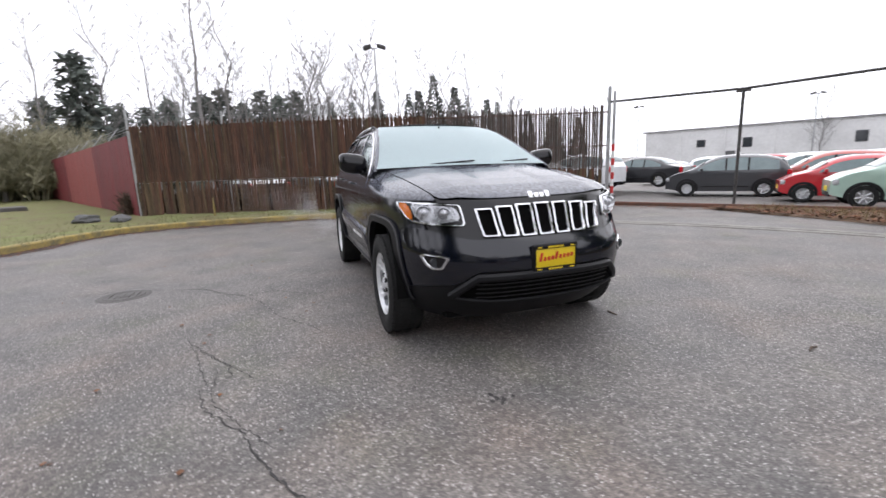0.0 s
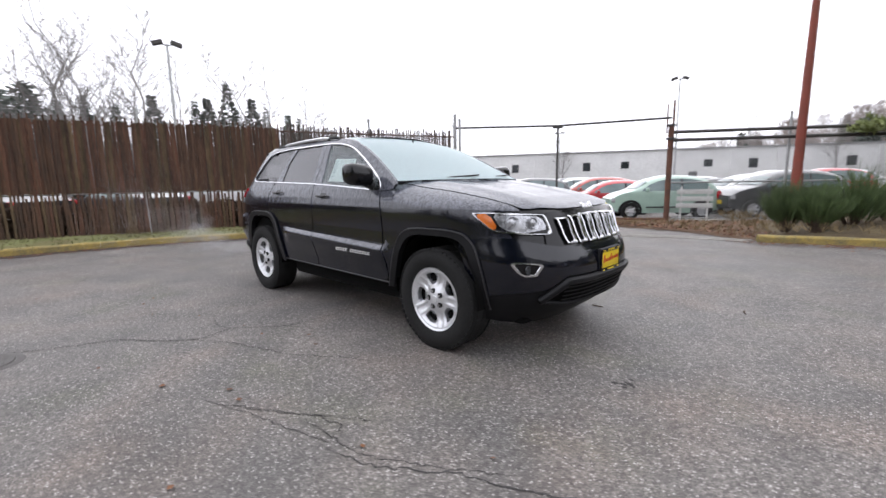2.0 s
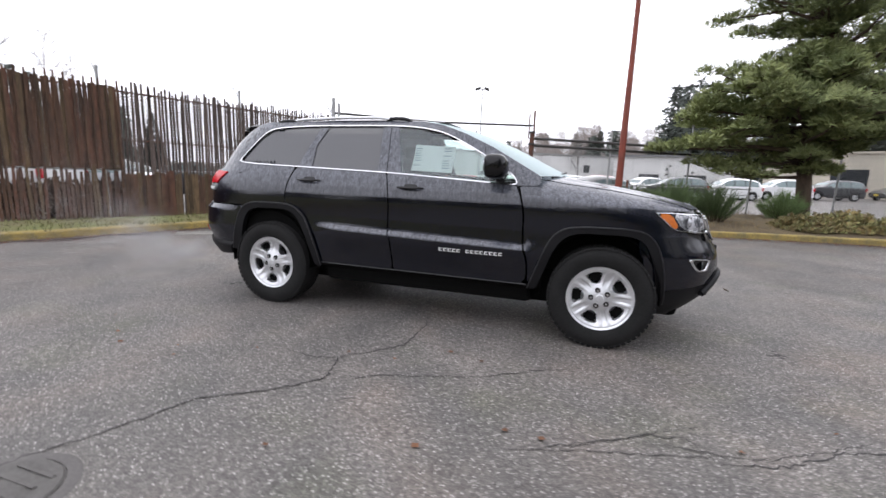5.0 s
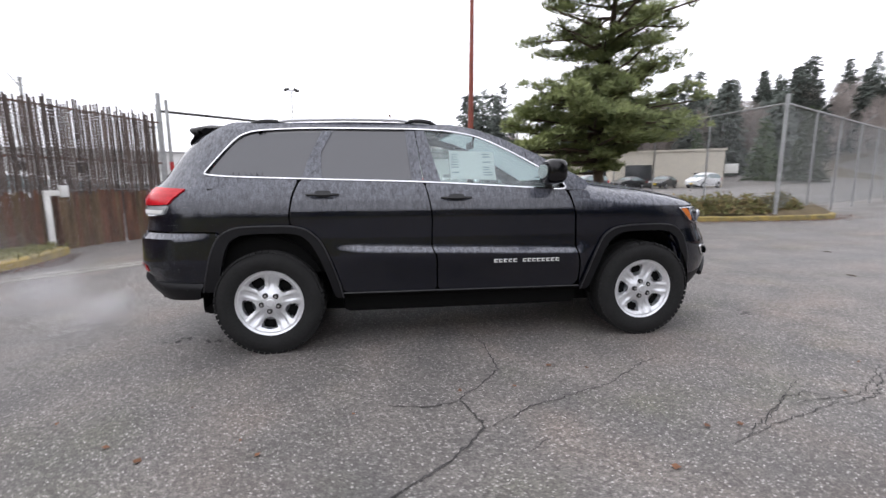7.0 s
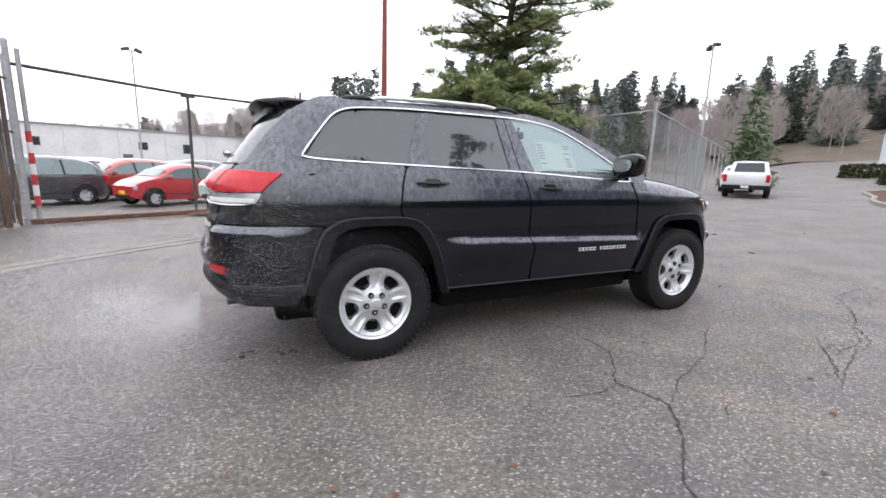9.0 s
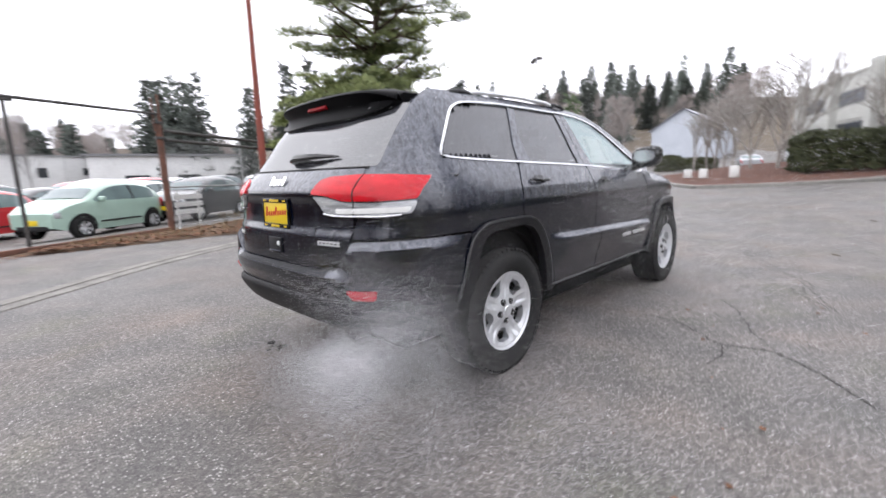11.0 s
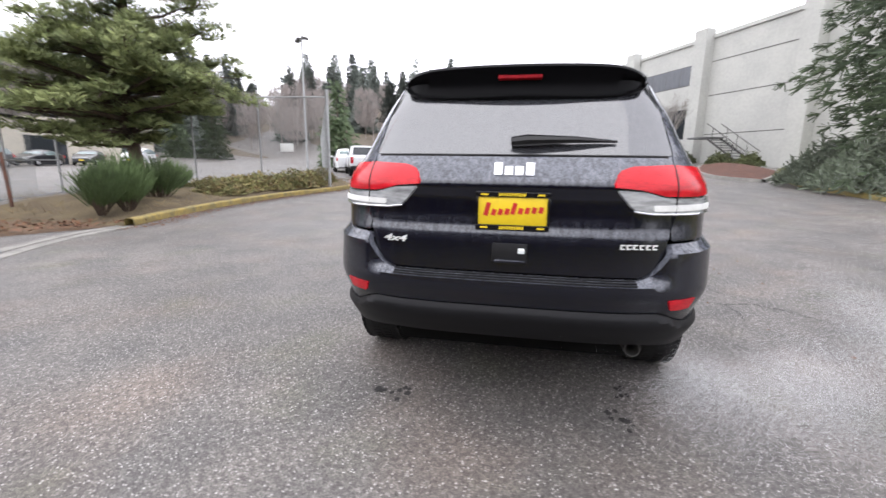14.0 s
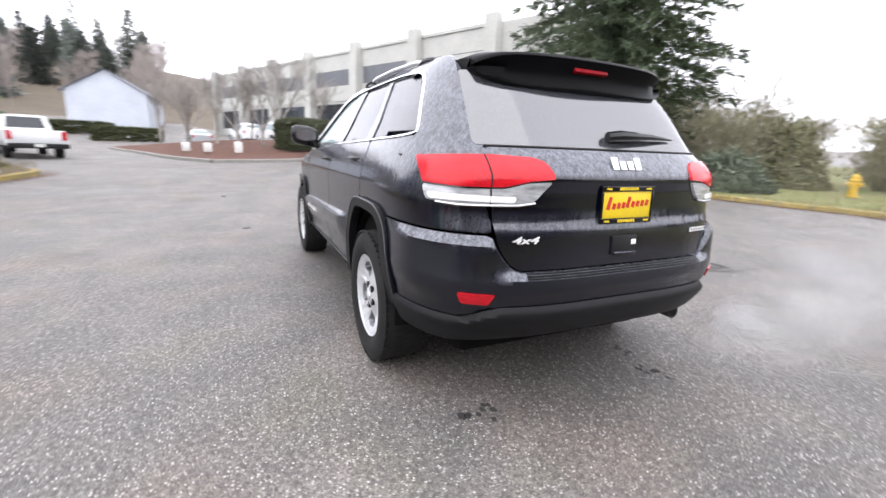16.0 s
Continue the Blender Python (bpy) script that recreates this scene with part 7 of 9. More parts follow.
def outdoor_stair(s0, rise, n, out):
    """Open steel stair against the wall: dark treads between two stringers, a landing and a rail."""
    ob = thing("outdoor_stair", None, None, "dark open steel stair with railings against the office wall", "stair", "office stairs")
    base = A0 + E * s0 + face * out
    g0 = land(base.x, base.y)
    turn = math.degrees(math.atan2(E.y, E.x))

    def at_(k, w, z):
        c = base + E * (0.28 * k) + face * w
        return c.x, c.y, g0 + z

    for k in range(n):
        q = Shape()
        q.box(at_(k, 0, rise * (k + 1)), (0.3, 1.2, 0.05), pose(0, 0, 0, 0, 0, turn), 0.008)
        part("tread", q, "frame", ob, smooth=False)
    for w in (-0.6, 0.6):
        q = Shape()
        q.rod(at_(-0.5, w, 0.05), at_(n, w, rise * n), 0.06, n=6)
        part("stringer", q, "darksteel", ob)
        q = Shape()
        q.rod(at_(-0.5, w, 1.0), at_(n, w, rise * n + 0.95), 0.025, n=6)
        part("handrail", q, "darksteel", ob)
        for k in range(0, n + 1, 3):
            q = Shape()
            q.rod(at_(k, w, rise * k), at_(k, w, rise * k + 0.98), 0.02, n=6)
            part("rail_post", q, "darksteel", ob)
    q = Shape()
    q.box(at_(n + 2.5, 0, rise * n), (1.8, 1.3, 0.12), pose(0, 0, 0, 0, 0, turn), 0.01)
    part("landing", q, "frame", ob)


outdoor_stair(-6.2, 0.18, 11, 1.6)
outdoor_stair(2.2, 0.17, 8, 1.8)

ware = thing("warehouse", None, None, "long low white warehouse with small dark windows", "building")
WA, WD = Vector((53, 106)), Vector((-0.9, -0.436))
wall_box("wall", WA, WA + WD * 118, 30, -0.5, 5.6, "warehouse", ware)
part("roof", slab_on(WA, WD, -0.5, 118.5, 5.6, 5.78, 0.25, 31), "roof_edge", ware, smooth=False)
for k in range(20):
    s0 = 3 + k * 5.9
    part("pilaster", slab_on(WA, WD, s0 - 2.6, s0 - 2.3, -0.5, 5.5, 0.15, 0.2), "warehouse", ware, smooth=False)
    if k % 3 != 1:
        w = part("window", slab_on(WA, WD, s0, s0 + 1.2, 2.9 - 0.3 * (k % 2), 4.0, 0.05, 0.1), "frame", ware, smooth=False)
        part("pane", slab_on(WA, WD, s0 + 0.08, s0 + 1.12, 2.98 - 0.3 * (k % 2), 3.92, 0.07, 0.03), "pane", w, smooth=False)
    if k % 5 == 2:
        part("door", slab_on(WA, WD, s0 + 2.0, s0 + 3.2, 0, 2.2, 0.05, 0.1), "frame", ware, smooth=False)

low = thing("low_building", None, None, "low pale building with a dark roof edge beyond the lot", "building")
LA, LD = Vector((41.3, 66.4)), Vector((-0.96, 0.22)).normalized()
wall_box("wall", LA, LA + LD * 36, 16, -0.5, 5.3, "warehouse", low)
part("roof", slab_on(LA, LD, -0.6, 36.6, 5.3, 5.62, 0.5, 17), "roof_grey", low, "flat grey roof", smooth=False)
part("sign_board", slab_on(LA, LD, 9.0, 14.0, 3.9, 4.9, 0.08, 0.1), "white", low, "blank white sign board", smooth=False)
for k in range(5):
    w = part("window", slab_on(LA, LD, 3 + k * 6.5, 6 + k * 6.5, 1.2, 2.6, 0.05, 0.1), "frame", low, smooth=False)
    part("pane", slab_on(LA, LD, 3.1 + k * 6.5, 5.9 + k * 6.5, 1.3, 2.5, 0.07, 0.03), "pane", w, smooth=False)
shop = thing("workshop", None, None, "small beige workshop with dark open bays", "building")
SA, SD = Vector((37.5, 40.5)), Vector((-0.81, 0.586)).normalized()
wall_box("wall", SA, SA + SD * 21, 12, -0.5, 4.7, "beige", shop)
part("roof_edge", slab_on(SA, SD, -0.2, 21.2, 4.7, 4.9, 0.2, 0.5), "beige", shop, smooth=False)
# dark slabs laid on the wall stand for the shade inside open bays
for s0, s1 in ((12.5, 15.3), (7.3, 10.3), (1.9, 2.9)):
    part("bay_door", slab_on(SA, SD, s0, s1, 0, 3.2 if s1 - s0 > 2 else 2.2, 0.04, 0.1), "pane", shop, "dark slab for the shade of an open bay", smooth=False)
house = thing("far_building", None, None, "pale grey gabled building far up the road", "building")
s = Shape()
hx, hy = 62, 19.5
hz = hill(hx, hy)
s.add([(hx, hy, hz - 2), (hx, hy - 8, hz - 2), (hx, hy - 8, hz + 4.2), (hx, hy - 4, hz + 6.6), (hx, hy, hz + 4.2), (hx + 12, hy, hz - 2), (hx + 12, hy - 8, hz - 2), (hx + 12, hy - 8, hz + 4.2), (hx + 12, hy - 4, hz + 6.6), (hx + 12, hy, hz + 4.2)],
      [(0, 4, 3, 2, 1), (5, 6, 7, 8, 9), (0, 5, 9, 4), (2, 7, 6, 1)])
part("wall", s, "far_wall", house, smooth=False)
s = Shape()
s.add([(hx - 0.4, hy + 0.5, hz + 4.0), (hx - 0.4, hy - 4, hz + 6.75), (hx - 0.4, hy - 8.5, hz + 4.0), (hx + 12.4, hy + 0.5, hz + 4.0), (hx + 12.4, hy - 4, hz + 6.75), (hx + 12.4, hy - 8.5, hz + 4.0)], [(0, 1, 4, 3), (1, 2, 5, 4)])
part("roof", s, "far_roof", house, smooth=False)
shed = thing("white_shed", None, None, "small white building with a dark band across the grass", "building")
s = Shape()
s.box((0, 0, 2.2), (9, 7, 4.4), None, 0.03)
shed.matrix_world = pose(3.6, -33, 0.2, 0, 0, 12)
part("wall", s, "white", shed, smooth=False)
s = Shape()
s.box((0, 0, 4.5), (9.4, 7.4, 0.3), None, 0.03)
part("roof", s, "roofing", shed, smooth=False)
for k in range(3):
    s = Shape()
    s.box((-2.8 + 2.8 * k, 3.52, 2.1), (1.6, 0.06, 1.3), None, 0.01)
    part("window", s, "pane", shed, smooth=False)

# ---- parked cars ----
def car_kind(kind):
    """Length, width, wheel places, wheel radius and tables of the flank, roof and bonnet lines."""
    if kind == "small":
        return dict(L=3.55, W=0.81, xa=1.15, xb=-1.15, r=0.29, low=0.22, belt=0.93, top=[(-1.72, 0.95), (-1.5, 1.30), (-0.9, 1.46), (-0.1, 1.48), (0.45, 1.36), (1.0, 0.98), (1.45, 0.88), (1.78, 0.68)], cabin=(-1.62, 1.0))
    if kind == "hatch":
        return dict(L=4.25, W=0.88, xa=1.3, xb=-1.3, r=0.32, low=0.22, belt=1.02, top=[(-2.1, 1.0), (-1.9, 1.45), (-1.2, 1.63), (0.0, 1.66), (0.55, 1.5), (1.15, 1.08), (1.75, 0.95), (2.12, 0.72)], cabin=(-2.0, 1.15))
    if kind == "suv":
        return dict(L=4.6, W=0.92, xa=1.4, xb=-1.35, r=0.35, low=0.28, belt=1.06, top=[(-2.28, 1.05), (-2.1, 1.5), (-1.6, 1.66), (-0.2, 1.70), (0.35, 1.55), (0.95, 1.14), (1.8, 1.02), (2.28, 0.78)], cabin=(-2.2, 0.95))
    return dict(L=4.7, W=0.9, xa=1.38, xb=-1.38, r=0.32, low=0.2, belt=0.92, top=[(-2.32, 0.9), (-1.75, 1.0), (-1.05, 1.36), (-0.3, 1.43), (0.25, 1.36), (0.95, 0.96), (1.8, 0.84), (2.32, 0.62)], cabin=(-1.7, 0.95))


def smooth_table(rows):
    pts = round_off(rows, 2, closed=False)
    return pts


def parked_car(kind, color, at, label, group="cars parked in the lot"):
    k = car_kind(kind)
    ob = thing("car", None, None, label, "car", group, at=at)
    top = smooth_table(k["top"])
    half = k["L"] / 2
    W, belt_, low_ = k["W"], k["belt"], k["low"]

    def width(x, z):
        e = abs(x) / half
        w = W * (1 - 0.16 * e ** 4 - 0.12 * e ** 10)
        if z > belt_:
            w -= (z - belt_) * 0.42
        elif z < 0.5:
            w -= (0.5 - z) * 0.12
        return w

    body = Shape()
    n, m = 40, 12

    def fn(u, v):
        x = lerp(-half, half, u)
        zt = table(x, top)
        zb = low_ + 0.12 * (abs(x) / half) ** 6
        shoulder = min(belt_, zt - 0.03)
        if v < 0.5:
            z = lerp(zb, shoulder, v / 0.5)
            return (x, width(x, z), z)
        t = (v - 0.5) / 0.5
        z = lerp(shoulder, zt, math.sin(t * math.pi / 2))
        wz = width(x, z)
        return (x, wz * (1 - t ** 5) if t > 0 else wz, z + 0.02 * t)
    body.grid(fn, n, m)
    for e in (0, 1):
        i0 = len(body.v)
        body.v += [fn(e, j / m) for j in range(m + 1)] + [(fn(e, 0)[0], 0, fn(e, 0)[2])]
        ids = tuple(range(i0, i0 + m + 2))
        body.f.append(ids if e else ids[::-1])
    # wheel openings: faces near the wheels go
    cs = []
    for f in body.f:
        c = sum((Vector(body.v[i]) for i in f), Vector()) / len(f)
        if len(f) == 4 and c.z < 0.8 and min(math.hypot(c.x - k["xa"], c.z - k["r"]), math.hypot(c.x - k["xb"], c.z - k["r"])) < k["r"] + 0.03:
            continue
        cs.append(f)
    body.f = cs
    body = body.mirror_y()
    # one welded shell
    seen, to, verts = {}, [], []
    for v in body.v:
        key = tuple(round(q, 4) + 0.0 for q in v)
        if key not in seen:
            seen[key] = len(verts)
            verts.append(tuple(v))
        to.append(seen[key])
    shell = [list(dict.fromkeys(to[i] for i in f)) for f in body.f]
    body.v, body.f = verts, [tuple(f) for f in shell if len(f) > 2]
    part("body", body, color, ob, sharp=50)
    inner = Shape()
    inner.box((0, 0, low_ + 0.3), (k["L"] * 0.9, W * 1.5, 0.5), None, 0.05)
    part("underbody", inner, "under", ob)
    # glass
    c0, c1 = k["cabin"]
    for side in (1, -1):
        gl = Shape()
        x0, x1 = c0 + 0.28, c1 - 0.22
        up = [(x, table(x, top) - 0.12) for x in [lerp(x0, x1, i / 8) for i in range(9)]]
        outline = [(x0 - 0.02, belt_ + 0.03)] + [(x, max(z, belt_ + 0.04)) for x, z in up] + [(x1 + 0.02, belt_ + 0.03)]
        panel(gl, outline, lambda x, z, side=side: (x, side * (width(x, z) + 0.006), z), 0.15, 0, 0, None, 0)
        part("side_window", gl, "car_pane", ob, "pale green side window")
        for px in (lerp(x0, x1, 0.36), lerp(x0, x1, 0.64)) if kind != "small" else (lerp(x0, x1, 0.4),):
            pl = Shape()
            z1 = table(px, top) - 0.1
            pl.box((px, side * (width(px, (belt_ + z1) / 2) + 0.008), (belt_ + z1) / 2), (0.06, 0.012, z1 - belt_), pose(0, 0, 0, side * 22, 0, 0))
            part("pillar", pl, "plastic", ob)
        mi = Shape()
        mi.box((c1 - 0.35, side * (W + 0.09), belt_ + 0.08), (0.1, 0.2, 0.13), None, 0.04)
        part("door_mirror", mi, color, ob)
        tr = Shape()
        tr.rod((k["xb"] + 0.5, side * (width(0, 0.55) + 0.004), 0.42), (k["xa"] - 0.5, side * (width(0, 0.55) + 0.004), 0.42), 0.02, n=6)
        part("side_strip", tr, "plastic", ob)
        for xw in (k["xa"], k["xb"]):
            arch = Shape()
            r0 = k["r"]
            for j in range(25):
                t = math.pi * (j / 24 * 1.2 - 0.1)
                for q in (r0 + 0.005, r0 + 0.085):
                    ax, az = xw + q * math.cos(t), max(r0 + q * math.sin(t), low_)
                    arch.v.append((ax, side * (width(ax, az) + 0.008), az))
            arch.f = [(2 * j, 2 * j + 1, 2 * j + 3, 2 * j + 2) for j in range(24)]
            part("wheel_arch", arch, "plastic", ob)
        hl = Shape()
        zf = table(half - 0.2, top) - 0.12
        hl.box((half - 0.15, side * W * 0.66, zf - 0.03), (0.16, 0.3, 0.17), pose(0, 0, 0, 0, 0, side * -28), 0.05)
        part("headlamp", hl, "tail_clear", ob, "clear headlamp")
        tl = Shape()
        tl.box((-half + 0.09, side * W * 0.74, belt_ - 0.12), (0.14, 0.2, 0.26), pose(0, 0, 0, 0, 0, side * 24), 0.04)
        part("tail_lamp", tl, "tail_red", ob, "red tail lamp")
    # front and rear screens
    for a, b, nm in ((c1 + 0.02, c1 - 0.5, "windscreen"), (c0 - 0.02, c0 + (0.2 if kind != "saloon" else 0.55), "rear_window")):
        w = Shape()

        def scr(u, v, a=a, b=b):
            x = lerp(a, b, 0.12 + 0.76 * v)
            z = table(x, top)
            ww = width(x, z) * 0.86
            return (x + (0.02 if a > b else -0.02), lerp(-ww, ww, u), z - 0.03 * (2 * u - 1) ** 4 + 0.028)
        w.grid(scr, 10, 6)
        part(nm, w, "car_pane", ob, "pale green " + nm.replace("_", " "))
    pl = Shape()
    pl.box((half - 0.0, 0, 0.48), (0.03, 0.34, 0.13), None, 0.005)
    part("plate", pl, "plate", ob, "yellow dealer plate")
    gr = Shape()
    gr.box((half - 0.02, 0, 0.34), (0.05, W * 1.1, 0.13), None, 0.02)
    part("grille", gr, "plastic", ob)
    for x in (k["xa"], k["xb"]):
        for side in (1, -1):
            wh = new("wheel")
            wh.parent = ob
            wh.matrix_basis = Matrix.Translation((x, side * -(W - 0.1), k["r"])) @ pose(0, 0, 0, 0, 0, 0 if side > 0 else 180)
            r = k["r"]
            t = Shape()
            t.lathe([(r * 0.6, -0.10), (r * 0.68, -0.11), (r * 0.95, -0.1), (r, -0.07), (r, 0.07), (r * 0.95, 0.1), (r * 0.6, 0.1)], 24, pose(0, 0, 0, 90, 0, 0))
            part("tyre", t, "rubber", wh)
            t = Shape()
            t.lathe([(r * 0.02, -0.07), (r * 0.2, -0.075), (r * 0.25, -0.06)], 12, pose(0, 0, 0, -90, 0, 0))
            for i in range(7):
                a = 2 * math.pi * i / 7
                t.rod((r * 0.2 * math.sin(a), -0.068, r * 0.2 * math.cos(a)), (r * 0.62 * math.sin(a), -0.085, r * 0.62 * math.cos(a)), r * 0.06, r * 0.07, 6)
            t.lathe([(r * 0.58, 0.085), (r * 0.66, 0.1), (r * 0.66, 0.06)], 24, pose(0, 0, 0, 90, 0, 0))
            t.lathe([(0.0, -0.03), (r * 0.6, -0.03)], 16, pose(0, 0, 0, 90, 0, 0))
            part("rim", t, "silver", wh)
    return ob


YAW = math.degrees(math.atan2(-0.61, -0.79))


def park(kind, color, x, y, label, yaw=None):
    return parked_car(kind, color, pose(x, y, land(x, y), 0, 0, YAW if yaw is None else yaw), label)


park("hatch", "grey", -8.55, 15.55, "dark grey compact people carrier parked in the lot")
park("small", "mint", -1.55, 13.2, "mint green small hatchback parked behind the gate")
park("small", "black_car", 1.65, 14.7, "black small hatchback with yellow plate behind the fence")
proto_red = park("small", "red", -4.3, 15.5, "bright red small hatchback in the parked row")
park("hatch", "orange_red", -6.3, 18.2, "brick red hatchback in the parked row")
pw = park("small", "white_car", 0.2, 17.4, "white small hatchback in the parked row")
rows = (("hatch", "white_car", "white hatchback parked in the lot"), ("saloon", "silver_car", "silver saloon parked in the lot"), ("suv", "grey", "dark grey sport utility car parked in the lot"),
        ("saloon", "black_car", "black saloon parked in the lot"), ("suv", "white_car", "white sport utility car parked in the lot"), ("hatch", "red", "red hatchback parked in the lot"))
protos = []
for i, (kd, col, lab) in enumerate(rows):
    protos.append(park(kd, col, -9.0 + i * 2.2, 21.0 + i * 0.9 if i != 4 else 24.6, lab))
rnd = random.Random(8)
for i in range(9):
    x, y = -15.5 + i * 3.1, 28.5 + i * 1.1
    copy_thing(rnd.choice(protos), pose(x, y, land(x, y), 0, 0, YAW + (180 if i % 3 == 0 else 0)))
for i in range(9):
    x, y = -22.0 + i * 3.0, 33.5 + i * 1.2
    copy_thing(rnd.choice(protos), pose(x, y, land(x, y), 0, 0, YAW))
# behind the slatted fence
for i in range(7):
    x, y = -14.5 - (i % 2) * 0.5 + 0.3 * i, -3.0 + i * 3.0
    copy_thing(rnd.choice(protos), pose(x, y, 0, 0, 0, 200))
for i in range(6):
    x, y = -16.0 + i * 1.8, 21.5 + i * 1.5
    copy_thing(rnd.choice(protos), pose(x, y, land(x, y), 0, 0, YAW + 180))
# by the workshop, up the road and on the island
for x, y, a in ((27.5, 43, 200), (30.5, 41, 215), (33.5, 38.5, 200), (21, 40, 190), (26.5, 13.3, 27), (33, -1.0, 20), (36, -3.0, 15), (39, 1.0, 15), (44, 5, 12), (12, 34, 190), (16, 36, 190), (8, 33, 190)):
    copy_thing(rnd.choice(protos[:5]) if y > 20 else protos[rnd.choice((0, 1, 4))], pose(x, y, hill(x, y), 0, 0, a))


# white pickup truck by the corner fence, seen from behind
tk = thing("pickup_truck", None, None, "white pickup truck with black rear bumper parked by the fence", "truck", at=pose(20.0, 9.15, land(20, 9.15) - 0.02, 0, 0, 26.9))
b = Shape()
b.box((1.05, 0, 0.86), (2.1, 1.92, 0.66), None, 0.06)
b.box((4.5, 0, 0.90), (1.7, 1.9, 0.62), None, 0.1)
b.box((3.0, 0, 0.86), (2.0, 1.92, 0.66), None, 0.06)
part("body", b, "white_car", tk)
c = Shape()


def cab(u, v):
    x = [2.05, 2.2, 3.3, 4.0][min(3, int(u * 3 + 1e-6))]
    zt = [1.2, 1.86, 1.88, 1.22][min(3, int(u * 3 + 1e-6))]
    y = lerp(-1, 1, v)
    return (x, y * (0.9 if zt < 1.5 else 0.74), zt - 0.05 * y ** 4)


c.grid(cab, 3, 8)
for sgn in (0, 1):
    i0 = len(c.v)
    c.v += [cab(i / 3, sgn) for i in range(4)]
    c.f.append((i0, i0 + 1, i0 + 2, i0 + 3))
part("cab", c, "white_car", tk)
w = Shape()
w.add([(2.06, -0.66, 1.3), (2.06, 0.66, 1.3), (2.17, 0.58, 1.76), (2.17, -0.58, 1.76)], [(0, 1, 2, 3)])
part("rear_window", w, "pane", tk, "dark cab rear window", smooth=False)
for side in (1, -1):
    w = Shape()
    w.add([(2.3, side * 0.90, 1.25), (3.8, side * 0.90, 1.25), (3.2, side * 0.77, 1.76), (2.35, side * 0.77, 1.76)], [(0, 1, 2, 3)])
    part("side_window", w, "pane", tk, smooth=False)
    t = Shape()
    t.box((-0.01, side * 0.86, 0.98), (0.06, 0.16, 0.36), None, 0.02)
    part("tail_lamp", t, "tail_red", tk)
    for x in (1.2, 4.6):
        t = Shape()
        t.lathe([(0.2, -0.12), (0.36, -0.12), (0.385, -0.08), (0.385, 0.08), (0.36, 0.12), (0.2, 0.12), (0.2, -0.12)], 20, Matrix.Translation((x, side * 0.85, 0.385)) @ pose(0, 0, 0, 90, 0, 0))
        part("wheel", t, "rubber", tk)
t = Shape()
t.box((0.0, 0, 0.9), (0.05, 1.5, 0.5), None, 0.02)
part("tailgate", t, "white_car", tk)
t = Shape()
t.box((-0.1, 0, 0.55), (0.2, 1.94, 0.2), None, 0.03)
part("bumper", t, "plastic", tk, "black rear bumper")
t = Shape()
t.box((-0.21, 0.0, 0.57), (0.02, 0.32, 0.13), None, 0.004)
part("plate", t, "white", tk)

# hydrant on the verge
hy = thing("fire_hydrant", None, None, "yellow fire hydrant on the grass verge", "hydrant", at=pose(3.35, -16.4, land(3.35, -16.4) + 0.15))
q = Shape()
q.lathe([(0.0, 0), (0.17, 0), (0.17, 0.05), (0.11, 0.06), (0.11, 0.5), (0.15, 0.52), (0.15, 0.56), (0.12, 0.58), (0.1, 0.68), (0.04, 0.73), (0.04, 0.77), (0.0, 0.77)], 18)
part("barrel", q, "hydrant", hy)
for a in (0, 90, 180):
    q = Shape()
    q.rod((0, 0, 0.42), (0.2 * math.cos(radians(a)), 0.2 * math.sin(radians(a)), 0.42), 0.06, n=12)
    part("nozzle", q, "hydrant", hy)

# ---- trees and shrubs ----
def tuft(s, p, d, size, n, rnd, spread=0.9, blade=0.16):
    """A spray of thin needle blades at p that leans along d."""
    k = len(s.v)
    for i in range(n):
        v = Vector((d.x + rnd.gauss(0, spread), d.y + rnd.gauss(0, spread), d.z + rnd.gauss(0, spread) * 0.8))
        if v.length < 1e-3:
            continue
        v.normalize()
        ln = size * rnd.uniform(0.6, 1.15)
        u = v.orthogonal().normalized() * (ln * blade)
        q = p + v * ln
        s.v += [tuple(p + u * 0.6), tuple(p - u * 0.6), tuple(q - u * 0.5), tuple(q + u * 0.5)]
        s.f.append((k, k + 1, k + 2, k + 3))
        k += 4


